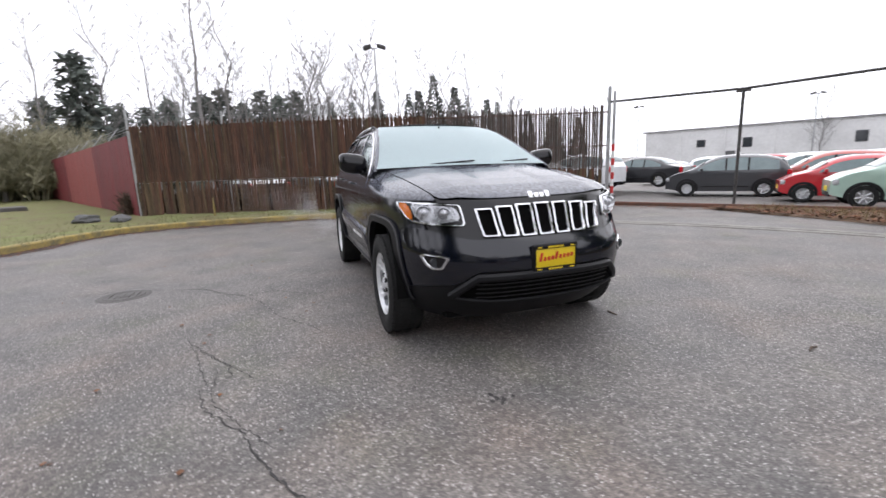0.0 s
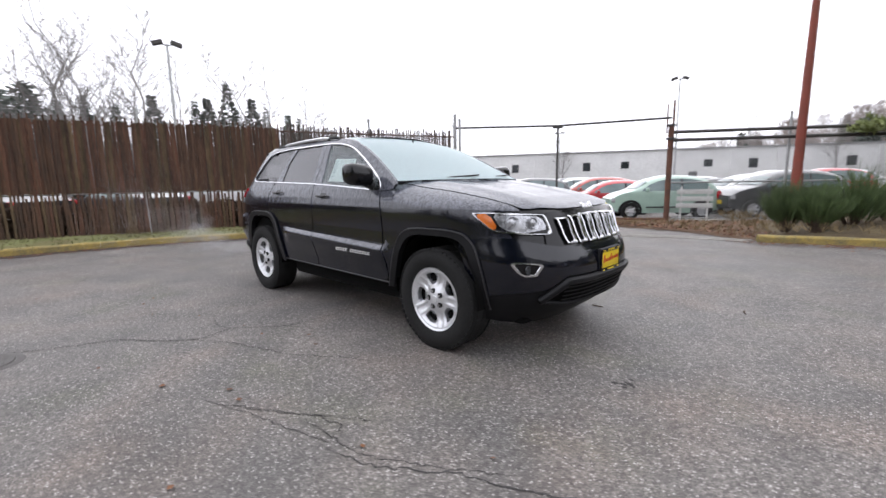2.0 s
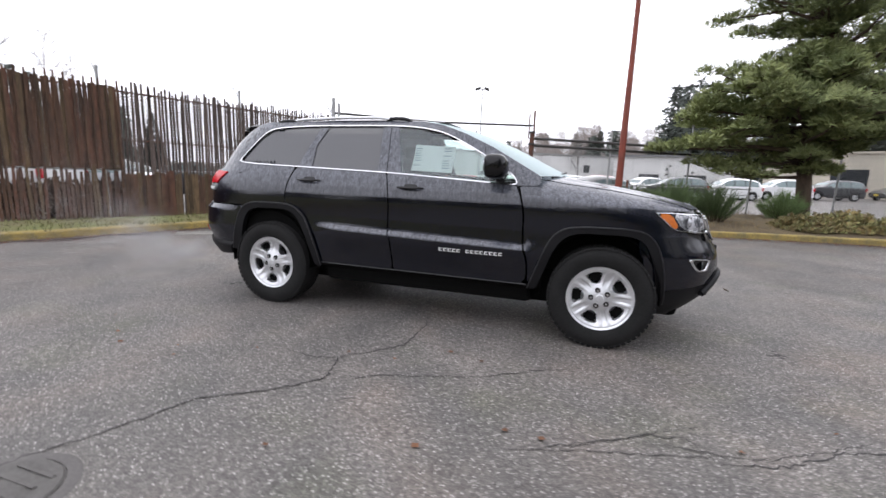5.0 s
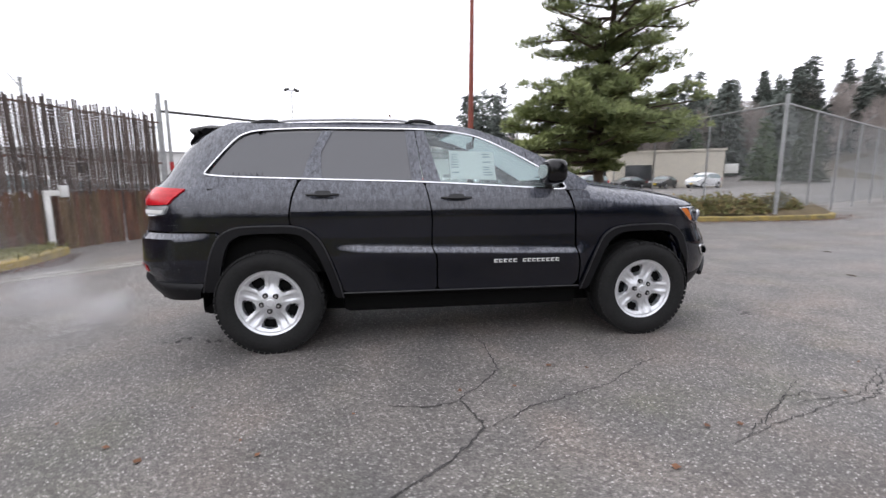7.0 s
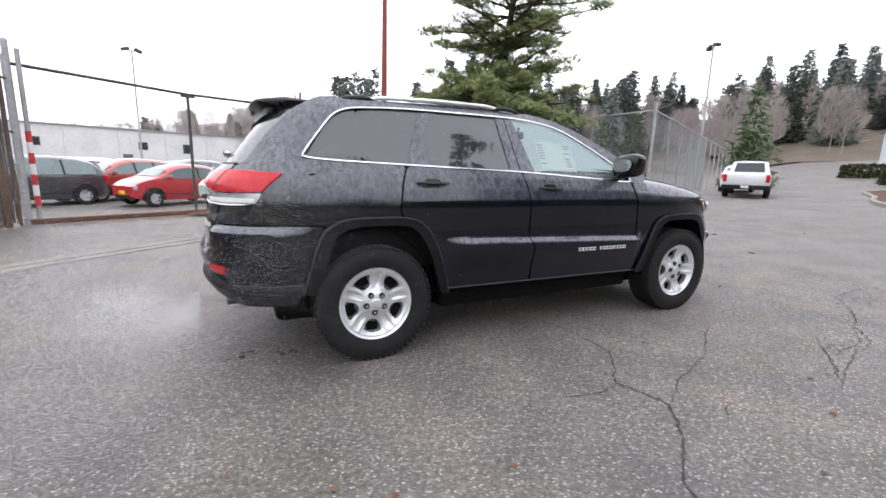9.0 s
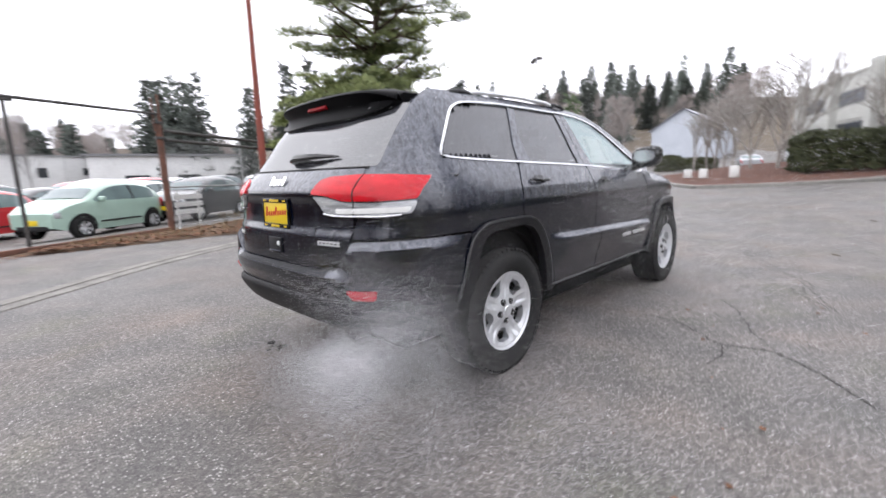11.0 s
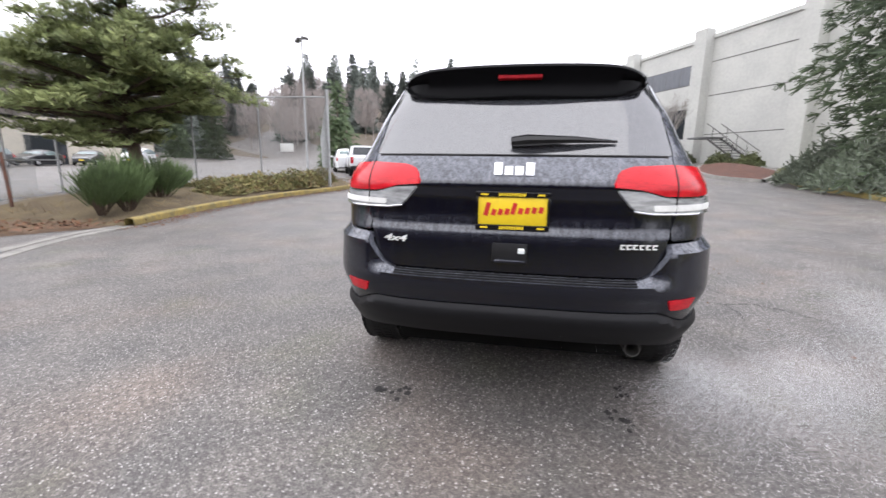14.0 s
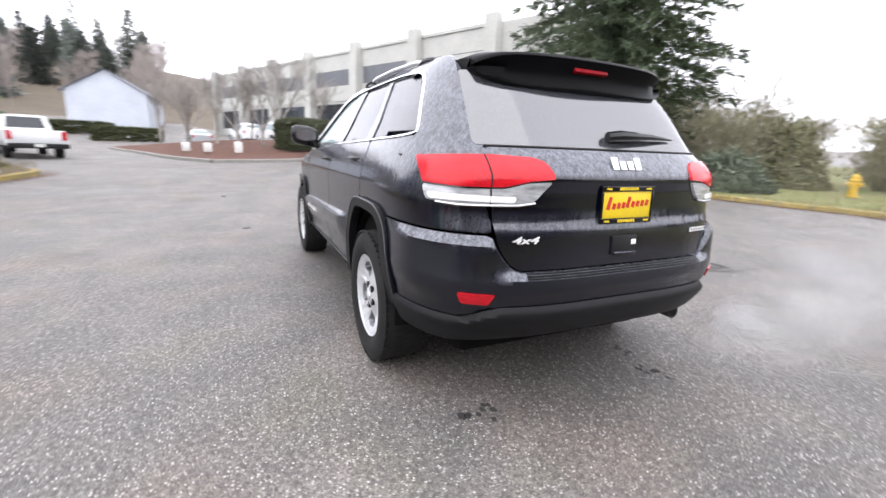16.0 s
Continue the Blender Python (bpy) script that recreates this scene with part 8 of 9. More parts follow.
def pine_tree(seed, height, spread, x, y, label):
    """An open, uneven two-needle pine: trunk, crooked limbs, flat cushions of needles with gaps between."""
    rnd = random.Random(seed)
    ob = thing("pine_tree", None, None, label, "tree", at=pose(x, y, land(x, y) + 0.2))
    trunk, limbs, needles = Shape(), Shape(), Shape()
    path = []
    for i in range(13):
        t = i / 12
        path.append(Vector((-0.25 * smoothstep(0.0, 0.3, t) + 0.35 * smoothstep(0.2, 0.8, t), 0.2 * math.sin(t * 4.3 + 1), height * t)))
    trunk.tube(path, [0.2 * (1 - t / 12) ** 0.7 + 0.02 for t in range(13)], 10)
    part("trunk", trunk, "bark", ob)

    def stem(z):
        k = z / height * 12
        return path[min(12, int(k))].lerp(path[min(12, int(k) + 1)], k % 1)

    def cushion(c, wide, thick):
        """A flat clump: sprays of fine needles over a low dome."""
        for _ in range(int(200 * wide * wide) + 12):
            a, q = rnd.uniform(0, 6.28), rnd.random() ** 0.5
            dome = thick * (1 - q * q) * rnd.uniform(-0.5, 1.0) - 0.08 * q
            p = c + Vector((math.cos(a) * q * wide, math.sin(a) * q * wide, dome))
            tuft(needles, p, Vector((math.cos(a) * q * 0.8, math.sin(a) * q * 0.8, 0.65)), 0.2, 5, rnd, 0.55, 0.15)

    side = Vector((0.93, -0.37, 0))
    away = Vector((0.37, 0.93, 0))
    # tiers: height, reach to the near left, reach to the right, limbs in the tier
    for z, west, east, n in ((1.5, 2.6, 0.2, 6), (1.9, 3.7, 0.6, 9), (2.3, 4.3, 1.8, 11), (2.7, 4.0, 3.0, 12), (3.1, 3.5, 3.5, 13), (3.5, 3.0, 3.5, 13), (3.9, 2.5, 3.1, 12), (4.3, 1.7, 2.6, 9), (4.7, 0.7, 2.3, 5), (5.3, 0.5, 2.8, 4), (5.8, 2.6, 1.6, 5),
                             (6.2, 3.8, 2.2, 7), (6.7, 3.9, 3.5, 8), (7.3, 2.8, 3.8, 8), (7.9, 3.4, 2.6, 7), (8.5, 2.6, 3.2, 7), (8.9, 2.2, 2.2, 6), (9.5, 1.7, 1.8, 6), (10.1, 1.1, 1.1, 5), (10.7, 0.7, 0.8, 5)):
        for k in range(n):
            a = 2 * math.pi * (k + rnd.uniform(-0.3, 0.3)) / n + z
            d = side * math.cos(a) + away * math.sin(a)
            reach = lerp(west, east, 0.5 + 0.5 * math.cos(a)) * rnd.uniform(0.72, 1.08)
            if reach < 0.5:
                continue
            base = stem(z + rnd.uniform(-0.2, 0.2))
            up = rnd.uniform(-0.12, 0.05) if z < 4 else rnd.uniform(0.0, 0.28)
            pts, p, e = [base.copy()], base.copy(), Vector((d.x, d.y, up + 0.12))
            for j in range(6):
                e = (e + Vector((rnd.gauss(0, 0.13), rnd.gauss(0, 0.13), rnd.gauss(-0.01, 0.06)))).normalized()
                p = p + e * (reach / 6)
                pts.append(p.copy())
            limbs.tube(pts, [0.05 * (1 - j / 6) * (0.6 + reach / 4) + 0.008 for j in range(7)], 5)
            for j in range(2, 7):
                if rnd.random() < (0.14 if z < 4.4 else 0.3):
                    continue
                for _ in range(2 if j > 4 else 1):
                    c = pts[j] + Vector((rnd.gauss(0, 0.22), rnd.gauss(0, 0.22), rnd.uniform(0.02, 0.2)))
                    limbs.rod(pts[j], c, 0.012, 0.005, 3, cap=False)
                    cushion(c, rnd.uniform(0.26, 0.46), rnd.uniform(0.18, 0.3))
    part("limb", limbs, "bark", ob)
    part("crown", needles, "pine", ob, "uneven flat cushions of green needles", smooth=False)
    return ob


def fir_mesh(seed, height, spread, tiers, tuft_n, size, mat, open_=0.15, blade=0.2, name="crown", bare_foot=0.0):
    rnd = random.Random(seed)
    s = Shape()
    for i in range(tiers):
        t = (i + rnd.random() * 0.6) / tiers
        z = height * (0.07 + 0.93 * t)
        reach = (spread * (1 - t) ** 0.85 * rnd.uniform(0.75, 1.15) + 0.08) * (1 - bare_foot * smoothstep(0.17, 0.05, t))
        n = max(3, int(7 * (1 - t) + 3))
        for k in range(n):
            if rnd.random() < open_:
                continue
            a = 2 * math.pi * (k + rnd.random() * 0.7) / n + i
            rr = reach * rnd.uniform(0.7, 1.12)
            m = max(2, int(rr / (size * 0.55)))
            for j in range(m):
                u = (j + 0.6) / m
                p = Vector((math.cos(a) * rr * u, math.sin(a) * rr * u, z - rr * 0.28 * u ** 1.4 + rnd.gauss(0, size * 0.12)))
                tuft(s, p + Vector((rnd.gauss(0, size * 0.3), rnd.gauss(0, size * 0.3), 0)), Vector((math.cos(a) * 0.9, math.sin(a) * 0.9, -0.25)), size, tuft_n, rnd, 0.5, blade)
    return s.mesh(name, mat, False)


def spire_mesh(seed, height, spread, tiers, mat):
    """A narrow pointed fir: short sprays towards the tip, longer drooping ones below."""
    rnd = random.Random(seed)
    s = Shape()
    for i in range(tiers):
        t = (i + rnd.random() * 0.5) / tiers
        z = height * (0.08 + 0.92 * t)
        reach = spread * (1 - t) ** 0.95 * rnd.uniform(0.85, 1.1)
        size = 0.38 + 0.5 * (1 - t)
        n = int(6 + 6 * (1 - t))
        for k in range(n):
            a = 2 * math.pi * (k + rnd.random() * 0.8) / n + i
            rr = max(0.05, reach * rnd.uniform(0.75, 1.1) - size * 0.4)
            m = max(1, int(rr / (size * 0.7)))
            for j in range(m):
                u = (j + 1) / m
                p = Vector((math.cos(a) * rr * u, math.sin(a) * rr * u, z - rr * 0.3 * u))
                tuft(s, p, Vector((math.cos(a), math.sin(a), -0.15)), size, 3, rnd, 0.45, 0.4)
    return s.mesh("crown", mat, False)


def trunk_mesh(height, r, mat):
    s = Shape()
    s.tube([(0.02 * math.sin(i), 0.02 * math.cos(i * 2), height * i / 6) for i in range(7)], [r * (1 - i / 6.5) + 0.01 for i in range(7)], 7)
    return s.mesh("trunk", mat)


def conifer(name, crown, trunk, at, label, group=""):
    ob = thing(name, None, None, label, "tree", group, at=at)
    part("trunk", trunk, None, ob)
    part("crown", crown, None, ob)
    return ob


pine_tree(4, 11.0, 3.7, 8.2, 12.55, "tall open pine with a crooked trunk in the planted bed")
conifer("fir_tree", fir_mesh(5, 20.5, 5.3, 104, 11, 0.36, "fir", 0.05, 0.1, bare_foot=0.35), trunk_mesh(20, 0.3, "bark"), pose(11.0, -13.2, land(11.0, -13.2) + 0.1), "broad dark green fir with drooping branches beside the drive")

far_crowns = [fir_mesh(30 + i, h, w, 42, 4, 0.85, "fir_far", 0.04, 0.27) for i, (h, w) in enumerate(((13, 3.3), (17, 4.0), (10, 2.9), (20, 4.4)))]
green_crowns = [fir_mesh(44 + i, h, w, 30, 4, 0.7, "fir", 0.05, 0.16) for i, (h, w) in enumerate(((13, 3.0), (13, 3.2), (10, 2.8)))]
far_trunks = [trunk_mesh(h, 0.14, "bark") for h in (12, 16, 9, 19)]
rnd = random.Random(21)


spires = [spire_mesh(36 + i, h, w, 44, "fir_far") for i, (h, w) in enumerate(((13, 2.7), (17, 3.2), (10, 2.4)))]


def far_fir(x, y, k, sc, label="dark conifer in the far tree line", crowns=far_crowns):
    conifer("conifer", crowns[k], far_trunks[k], pose(x, y, hill(x, y) - 0.3, 0, 0, rnd.uniform(0, 360)) @ Matrix.Diagonal((sc, sc, sc, 1)), label, "far conifers")


def polar(az, d, c=(0, 0)):
    return c[0] + d * math.cos(radians(az)), c[1] + d * math.sin(radians(az))


# behind the slatted fence: az from about 205 to 140 degrees
for az, d, k, sc, broad in ((199, 46, 0, 0.8, True), (202, 62, 2, 0.9, True), (196, 60, 2, 0.85, True), (193.5, 62, 2, 0.9, True), (191.5, 60, 2, 0.95, True), (188, 70, 2, 1.15, True), (186, 66, 0, 0.9, True), (184, 72, 2, 1.1, True), (182, 70, 0, 0.95, True), (180, 72, 2, 1.2, True), (178, 68, 0, 0.92, True),
                            (152, 80, 2, 1.1, True), (149, 84, 0, 0.9, False), (146, 90, 2, 1.1, True), (143, 95, 2, 1.1, False)):
    x, y = polar(az, d, (4, -2))
    far_fir(x, y, k, sc * (1.12 if az > 172 else 1.0), "dark conical fir rising behind the slatted fence", far_crowns if broad else spires)
for x, y, k, sc in ((-62.3, 2.9, 2, 1.17), (-58.1, 4.8, 2, 1.13), (-62.6, 8.3, 0, 0.92), (-58.9, 11.3, 2, 1.28), (-57.7, 15.7, 0, 0.96), (-59.2, 17.6, 2, 1.32), (-52.7, 17.8, 0, 1.08), (-55.4, 21.8, 2, 1.31), (-56.6, 24.2, 0, 0.95), (-58.9, 28.5, 2, 1.21), (-61.8, 31.7, 0, 0.94)):
    far_fir(x, y, k, sc, "dark conical fir rising behind the slatted fence", spires)
# beyond the lot and the road
for az, d, k, sc in ((77.2, 80, 1, 1.0), (76.0, 84, 1, 1.05), (75.0, 82, 3, 0.9), (73.8, 85, 1, 1.05), (72.6, 80, 3, 0.92), (67.2, 78, 1, 0.95), (62.8, 75, 3, 0.95), (60.0, 76, 3, 1.0), (84, 95, 0, 0.9), (86.5, 100, 2, 1.1),
                     (104, 140, 0, 0.8), (110, 145, 2, 1.0), (92, 150, 0, 0.9), (97, 140, 0, 0.8), (89, 145, 1, 0.8), (86, 150, 2, 1.1), (99.5, 150, 2, 1.0), (81, 150, 0, 1.0)):
    x, y = polar(az, d, (-3, -2))
    far_fir(x, y, k, sc)
for x, y, k, sc in ((34.5, 17.4, 2, 0.8), (51, 49.5, 2, 0.9), (54, 46, 2, 1.0), (46, 56, 2, 0.8)):
    far_fir(x, y, k, sc, "broad green young fir behind the corner fence", green_crowns)
for i in range(90):
    az, d = rnd.uniform(9, 62), rnd.uniform(85, 170)
    x, y = polar(az, d, (-3, -2))
    k = rnd.choice((0, 1, 1, 3, 2))
    far_fir(x, y, k, min(rnd.uniform(0.75, 1.15), (1.2 + d * rnd.uniform(0.175, 0.225) - hill(x, y)) / (13, 17, 10, 20)[k]))
for i in range(10):
    x, y = polar(rnd.uniform(-130, -75), rnd.uniform(45, 70))
    far_fir(x, y, rnd.choice((0, 1, 2)), rnd.uniform(0.7, 1.0))


# bare broadleaved trees
def bare_mesh(seed, height, depth=5, lean=0.35, mat="bark_pale", thick=0.11):
    rnd = random.Random(seed)
    stem, twigs = Shape(), Shape()

    def grow(p, d, ln, r, lev):
        s = stem if lev == 0 else twigs
        pts = [p]
        q = p
        for i in range(3):
            d = (d + Vector((rnd.gauss(0, 0.09), rnd.gauss(0, 0.09), 0.05))).normalized()
            q = q + d * (ln / 3)
            pts.append(q)
        s.tube(pts, [r, r * 0.88, r * 0.76, r * 0.62], 5 if lev < 2 else 3)
        if lev >= depth:
            return
        n = 2 if lev == 0 else rnd.choice((2, 3, 3))
        for i in range(n):
            a = rnd.uniform(0, 6.28)
            side = (d.orthogonal().normalized() * math.cos(a) + d.cross(d.orthogonal()).normalized() * math.sin(a))
            nd = (d + side * rnd.uniform(lean * 0.7, lean * 1.5) + Vector((0, 0, 0.12))).normalized()
            grow(pts[-1] if i < 2 else pts[2], nd, ln * rnd.uniform(0.62, 0.85), r * 0.58, lev + 1)
        if lev < 3:
            grow(pts[-1], (d + Vector((0, 0, 0.3))).normalized(), ln * 0.8, r * 0.62, lev + 1)
    grow(Vector((0, 0, -0.3)), Vector((0, 0, 1)), height * 0.26, thick, 0)
    return stem.mesh("trunk", mat), twigs.mesh("branchwork", mat)


bares = [bare_mesh(50 + i, h, 5, l, "bark_pale", 0.07) for i, (h, l) in enumerate(((13, 0.42), (14, 0.46), (11, 0.52), (12, 0.4)))]


def alder_mesh(seed, height):
    """A leafless alder: one straight leader with many rising side branches and fine twigs."""
    rnd = random.Random(seed)
    stem, twigs = Shape(), Shape()
    path = [Vector((rnd.gauss(0, 0.06) * i, rnd.gauss(0, 0.06) * i, -0.3 + height * i / 7)) for i in range(8)]
    stem.tube(path, [0.15 * (1 - i / 7.4) + 0.018 for i in range(8)], 6)
    for i in range(44):
        t = 0.2 + 0.78 * i / 43
        base = path[min(6, int(t * 7))].lerp(path[min(6, int(t * 7)) + 1], t * 7 - min(6, int(t * 7)))
        a = i * 2.4 + rnd.gauss(0, 0.5)
        ln = height * (0.06 + 0.2 * (1 - t) ** 0.8) * rnd.uniform(0.7, 1.2)
        d = Vector((math.cos(a), math.sin(a), rnd.uniform(0.7, 1.3))).normalized()
        mid, tip = base + d * ln * 0.5, base + d * ln + Vector((0, 0, ln * 0.18))
        twigs.tube([base, mid, tip], [0.038 * (1.25 - t), 0.027 * (1.25 - t), 0.01], 3)
        for k in range(8):
            u = rnd.uniform(0.25, 1.0)
            p = base.lerp(tip, u)
            e = (d + Vector((rnd.gauss(0, 0.6), rnd.gauss(0, 0.6), rnd.uniform(0, 0.5)))).normalized() * ln * rnd.uniform(0.2, 0.42)
            twigs.tube([p, p + e * 0.6 + Vector((0, 0, 0.03)), p + e], [0.021, 0.015, 0.009], 3)
            for _ in range(2):
                q = p + e * rnd.uniform(0.4, 0.9)
                twigs.tube([q, q + Vector((e.x + rnd.gauss(0, 0.15), e.y + rnd.gauss(0, 0.15), abs(e.z) + 0.1)) * 0.45], [0.013, 0.008], 3)
    return stem.mesh("trunk", "bark_alder"), twigs.mesh("branchwork", "bark_alder")


alders = [alder_mesh(56 + i, h) for i, h in enumerate((17, 19, 15))]
small_bares = [bare_mesh(60 + i, 5.2, 5, 0.5, "bark_pale", 0.085) for i in range(2)]


def bare_tree(x, y, me, sc, label, group="bare trees"):
    ob = thing("bare_tree", None, None, label, "tree", group, at=pose(x, y, hill(x, y), 0, 0, rnd.uniform(0, 360)) @ Matrix.Diagonal((sc, sc, sc, 1)))
    part("trunk", me[0], None, ob)
    part("branchwork", me[1], None, ob)


for az, d, sc in ((206, 38, 0.8), (202.5, 44, 0.75), (197.5, 47, 0.9), (193.5, 50, 0.85), (188.5, 44, 1.05), (186, 46, 0.95), (177, 46, 0.9), (184, 60, 0.8), (190.5, 52, 0.9), (181, 50, 0.85), (179, 58, 0.8), (120, 75, 0.55), (100, 90, 0.6), (93, 80, 0.6)):
    x, y = polar(az, d, (4.7, -1.5))
    bare_tree(x, y, rnd.choice(alders), sc * (1.0 if az > 190 else 1.05), "tall leafless alder behind the slatted fence")
for x, y, sc in ((-50.4, 1.1, 0.90), (-54.2, 3.3, 1.02), (-50.1, 3.8, 1.04), (-65.6, 8.6, 1.06), (-53.4, 8.4, 1.04), (-49.3, 8.3, 1.09), (-64.0, 15.5, 1.08), (-51.2, 16.1, 0.99), (-52.0, 19.6, 0.99), (-49.2, 21.0, 0.92), (-50.7, 26.8, 0.82), (-56.5, 32.9, 0.82), (-67.8, 7.7, 1.07)):
    bare_tree(x, y, alders[0], sc, "tall slender leafless alder behind the slatted fence")
for x, y, sc in ((20.3, -0.3, 1.35), (21.6, 0.5, 1.15), (22.3, 1.5, 1.1), (24.0, 2.7, 1.15), (25.8, 4.2, 1.05), (29, 4.6, 1.1), (31.5, 6.4, 1.15), (26.5, 0.8, 1.1), (24, -3.0, 1.05), (31, -8.0, 1.1), (27, -8.5, 1.0), (33.5, 5, 1.1)):
    bare_tree(x, y, rnd.choice(small_bares), sc, "small leafless ornamental tree on the planted island", "island trees")
for az, d, sc in ((-49, 20, 0.6), (-53, 22, 0.65), (-57, 24, 0.6), (-60, 21, 0.5), (-64, 26, 0.6), (-70, 28, 0.6)):
    x, y = polar(az, d, (-3.8, 1.5))
    bare_tree(x, y, rnd.choice(bares), sc, "leafless alder beyond the verge")


# brown leafless woods on the slopes and scrub on the left
def scrub_mesh(seed, w, h, n, mat, size=0.8, up=0.9):
    rnd = random.Random(seed)
    s, stems = Shape(), Shape()
    lobes = [(rnd.uniform(0, 6.28), rnd.uniform(0.1, 0.75) * w, rnd.uniform(0.55, 1.0) * h, rnd.uniform(0.35, 0.6) * w) for _ in range(7)]
    for a, q, top, r in lobes:
        tip = Vector((math.cos(a) * q, math.sin(a) * q, top * 0.8))
        stems.tube([(tip.x * 0.15, tip.y * 0.15, -0.2), tuple(tip * 0.5 + Vector((0, 0, -top * 0.05))), tuple(tip)], [0.022 * h ** 0.8, 0.014 * h ** 0.8, 0.006 * h ** 0.8], 4)
    for i in range(n):
        a, q, top, r = rnd.choice(lobes)
        z = top * (0.2 + 0.7 * rnd.random())
        lean = q * (0.25 + 0.75 * z / top)
        p = Vector((math.cos(a) * lean + rnd.gauss(0, r * 0.5), math.sin(a) * lean + rnd.gauss(0, r * 0.5), z))
        tuft(s, p, Vector((math.cos(a) * 0.3, math.sin(a) * 0.3, up)), size, 6, rnd, 0.5, 0.032)
    return stems.mesh("trunk", mat), s.mesh("branchwork", mat, False)


def crown_mesh(seed, h, w, n):
    """A leafless woodland tree: a forked trunk under a rounded haze of fine twigs."""
    rnd = random.Random(seed)
    s, stems = Shape(), Shape()
    stems.tube([(0, 0, -0.3), (0.1, 0.05, h * 0.35), (0.2, -0.1, h * 0.85)], [0.12, 0.08, 0.02], 4)
    for i in range(12):
        a, z0 = rnd.uniform(0, 6.28), rnd.uniform(0.25, 0.7) * h
        q = w * rnd.uniform(0.4, 0.9)
        stems.tube([(0.1, 0, z0), (math.cos(a) * q * 0.5, math.sin(a) * q * 0.5, z0 + h * 0.14), (math.cos(a) * q, math.sin(a) * q, z0 + h * 0.3)], [0.07, 0.045, 0.012], 4)
    for i in range(n):
        a, z = rnd.uniform(0, 6.28), rnd.uniform(0.3, 1.0)
        q = w * math.sin(math.pi * min(1, (z - 0.15) / 0.95)) ** 0.6 * rnd.random() ** 0.45
        tuft(s, Vector((math.cos(a) * q, math.sin(a) * q, z * h * 0.92)), Vector((math.cos(a) * 0.3, math.sin(a) * 0.3, 0.95)), h * 0.11, 5, rnd, 0.3, 0.022)
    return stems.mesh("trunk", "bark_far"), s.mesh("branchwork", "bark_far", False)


woods = [crown_mesh(70 + i, h, w, 330) for i, (h, w) in enumerate(((11, 3.0), (12.5, 3.3), (9.5, 2.9), (13, 2.8)))]
bush = [scrub_mesh(80 + i, 2.6, 4.4, 950, "deciduous", 0.5) for i in range(2)]


def scrub(x, y, me, sc, label, cat="tree", group="leafless woods", nm="bare_tree"):
    ob = thing(nm, None, None, label, cat, group, at=pose(x, y, hill(x, y) - 0.2, 0, 0, rnd.uniform(0, 360)) @ Matrix.Diagonal((sc, sc, sc, 1)))
    part("trunk", me[0], None, ob)
    part("branchwork", me[1], None, ob)


for i in range(150):
    az, d = rnd.uniform(8, 68), rnd.uniform(86, 165)
    x, y = polar(az, d, (-3, -2))
    scrub(x, y, rnd.choice(woods), min(rnd.uniform(0.7, 1.1), (1.2 + d * rnd.uniform(0.12, 0.175) - hill(x, y)) / 11.5), "brown leafless tree on the wooded slope")
for i in range(70):
    az, d = rnd.uniform(56, 92), rnd.uniform(100, 135)
    x, y = polar(az, d, (-3, -2))
    scrub(x, y, rnd.choice(woods), rnd.uniform(0.7, 0.95), "grey-brown leafless tree behind the low building")
for i in range(64):
    az, d = rnd.uniform(74, 106), rnd.uniform(150, 225)
    x, y = polar(az, d, (3, -3))
    scrub(x, y, rnd.choice(woods), rnd.uniform(0.75, 1.15), "brown leafless tree on the ridge beyond the warehouse")
for i in range(14):
    x, y = polar(rnd.uniform(78, 108), rnd.uniform(165, 225), (3, -3))
    far_fir(x, y, rnd.choice((0, 2, 2)), rnd.uniform(0.8, 1.1), "dark conifer on the ridge beyond the warehouse")
for i in range(26):
    az, d = rnd.uniform(203, 232), rnd.uniform(24, 46)
    x, y = polar(az, d, (4.7, -1.5))
    if (x - P0.x) * RD.y - (y - P0.y) * RD.x < 1.0:
        continue
    scrub(x, y, rnd.choice(bush), rnd.uniform(0.7, 1.1), "olive-grey leafless scrub bush beside the board fence", "shrub", "scrub", "shrub")
for i in range(20):
    az, d = rnd.uniform(198.5, 212), rnd.uniform(36, 50)
    x, y = polar(az, d, (4.7, -1.5))
    scrub(x, y, rnd.choice(bush), rnd.uniform(1.0, 1.5), "olive-grey leafless scrub behind the board fence", "shrub", "scrub", "shrub")
for az, d, sc in ((-46, 23, 0.9), (-49.5, 20, 0.8), (-53, 22, 1.0), (-56, 19.5, 0.75), (-59, 22.5, 0.95), (-62, 24, 0.9)):
    x, y = polar(az, d, (-3.9, 1.2))
    scrub(x, y, rnd.choice(bush), sc, "olive twiggy shrub beyond the grass verge", "shrub", "scrub", "shrub")
for x, y, sc in ((1.5, -19.5, 0.85), (4.5, -21, 0.8), (-0.5, -21, 0.8), (-4, -20, 0.9), (-8, -18, 0.9), (-12, -16, 0.8), (8.5, -23, 0.8)):
    scrub(x, y, rnd.choice(bush), sc, "olive leafless shrub beyond the grass verge", "shrub", "scrub", "shrub")


# dark brown undergrowth behind the slatted fence
rnd2 = random.Random(91)
under = Shape()
for i in range(5200):
    s0 = rnd2.uniform(-1.0, LEN - 5.0)
    x, y = on_fence(s0, -0.5 - rnd2.random() * 0.9)
    tuft(under, Vector((x, y, rnd2.random() * 0.62)), Vector((0, 0, 0.8)), 0.32, 4, rnd2, 0.6, 0.07)
thing("undergrowth", under, "bramble", "brown bramble undergrowth behind the slatted fence", "undergrowth", kind="stuff", smooth=False)


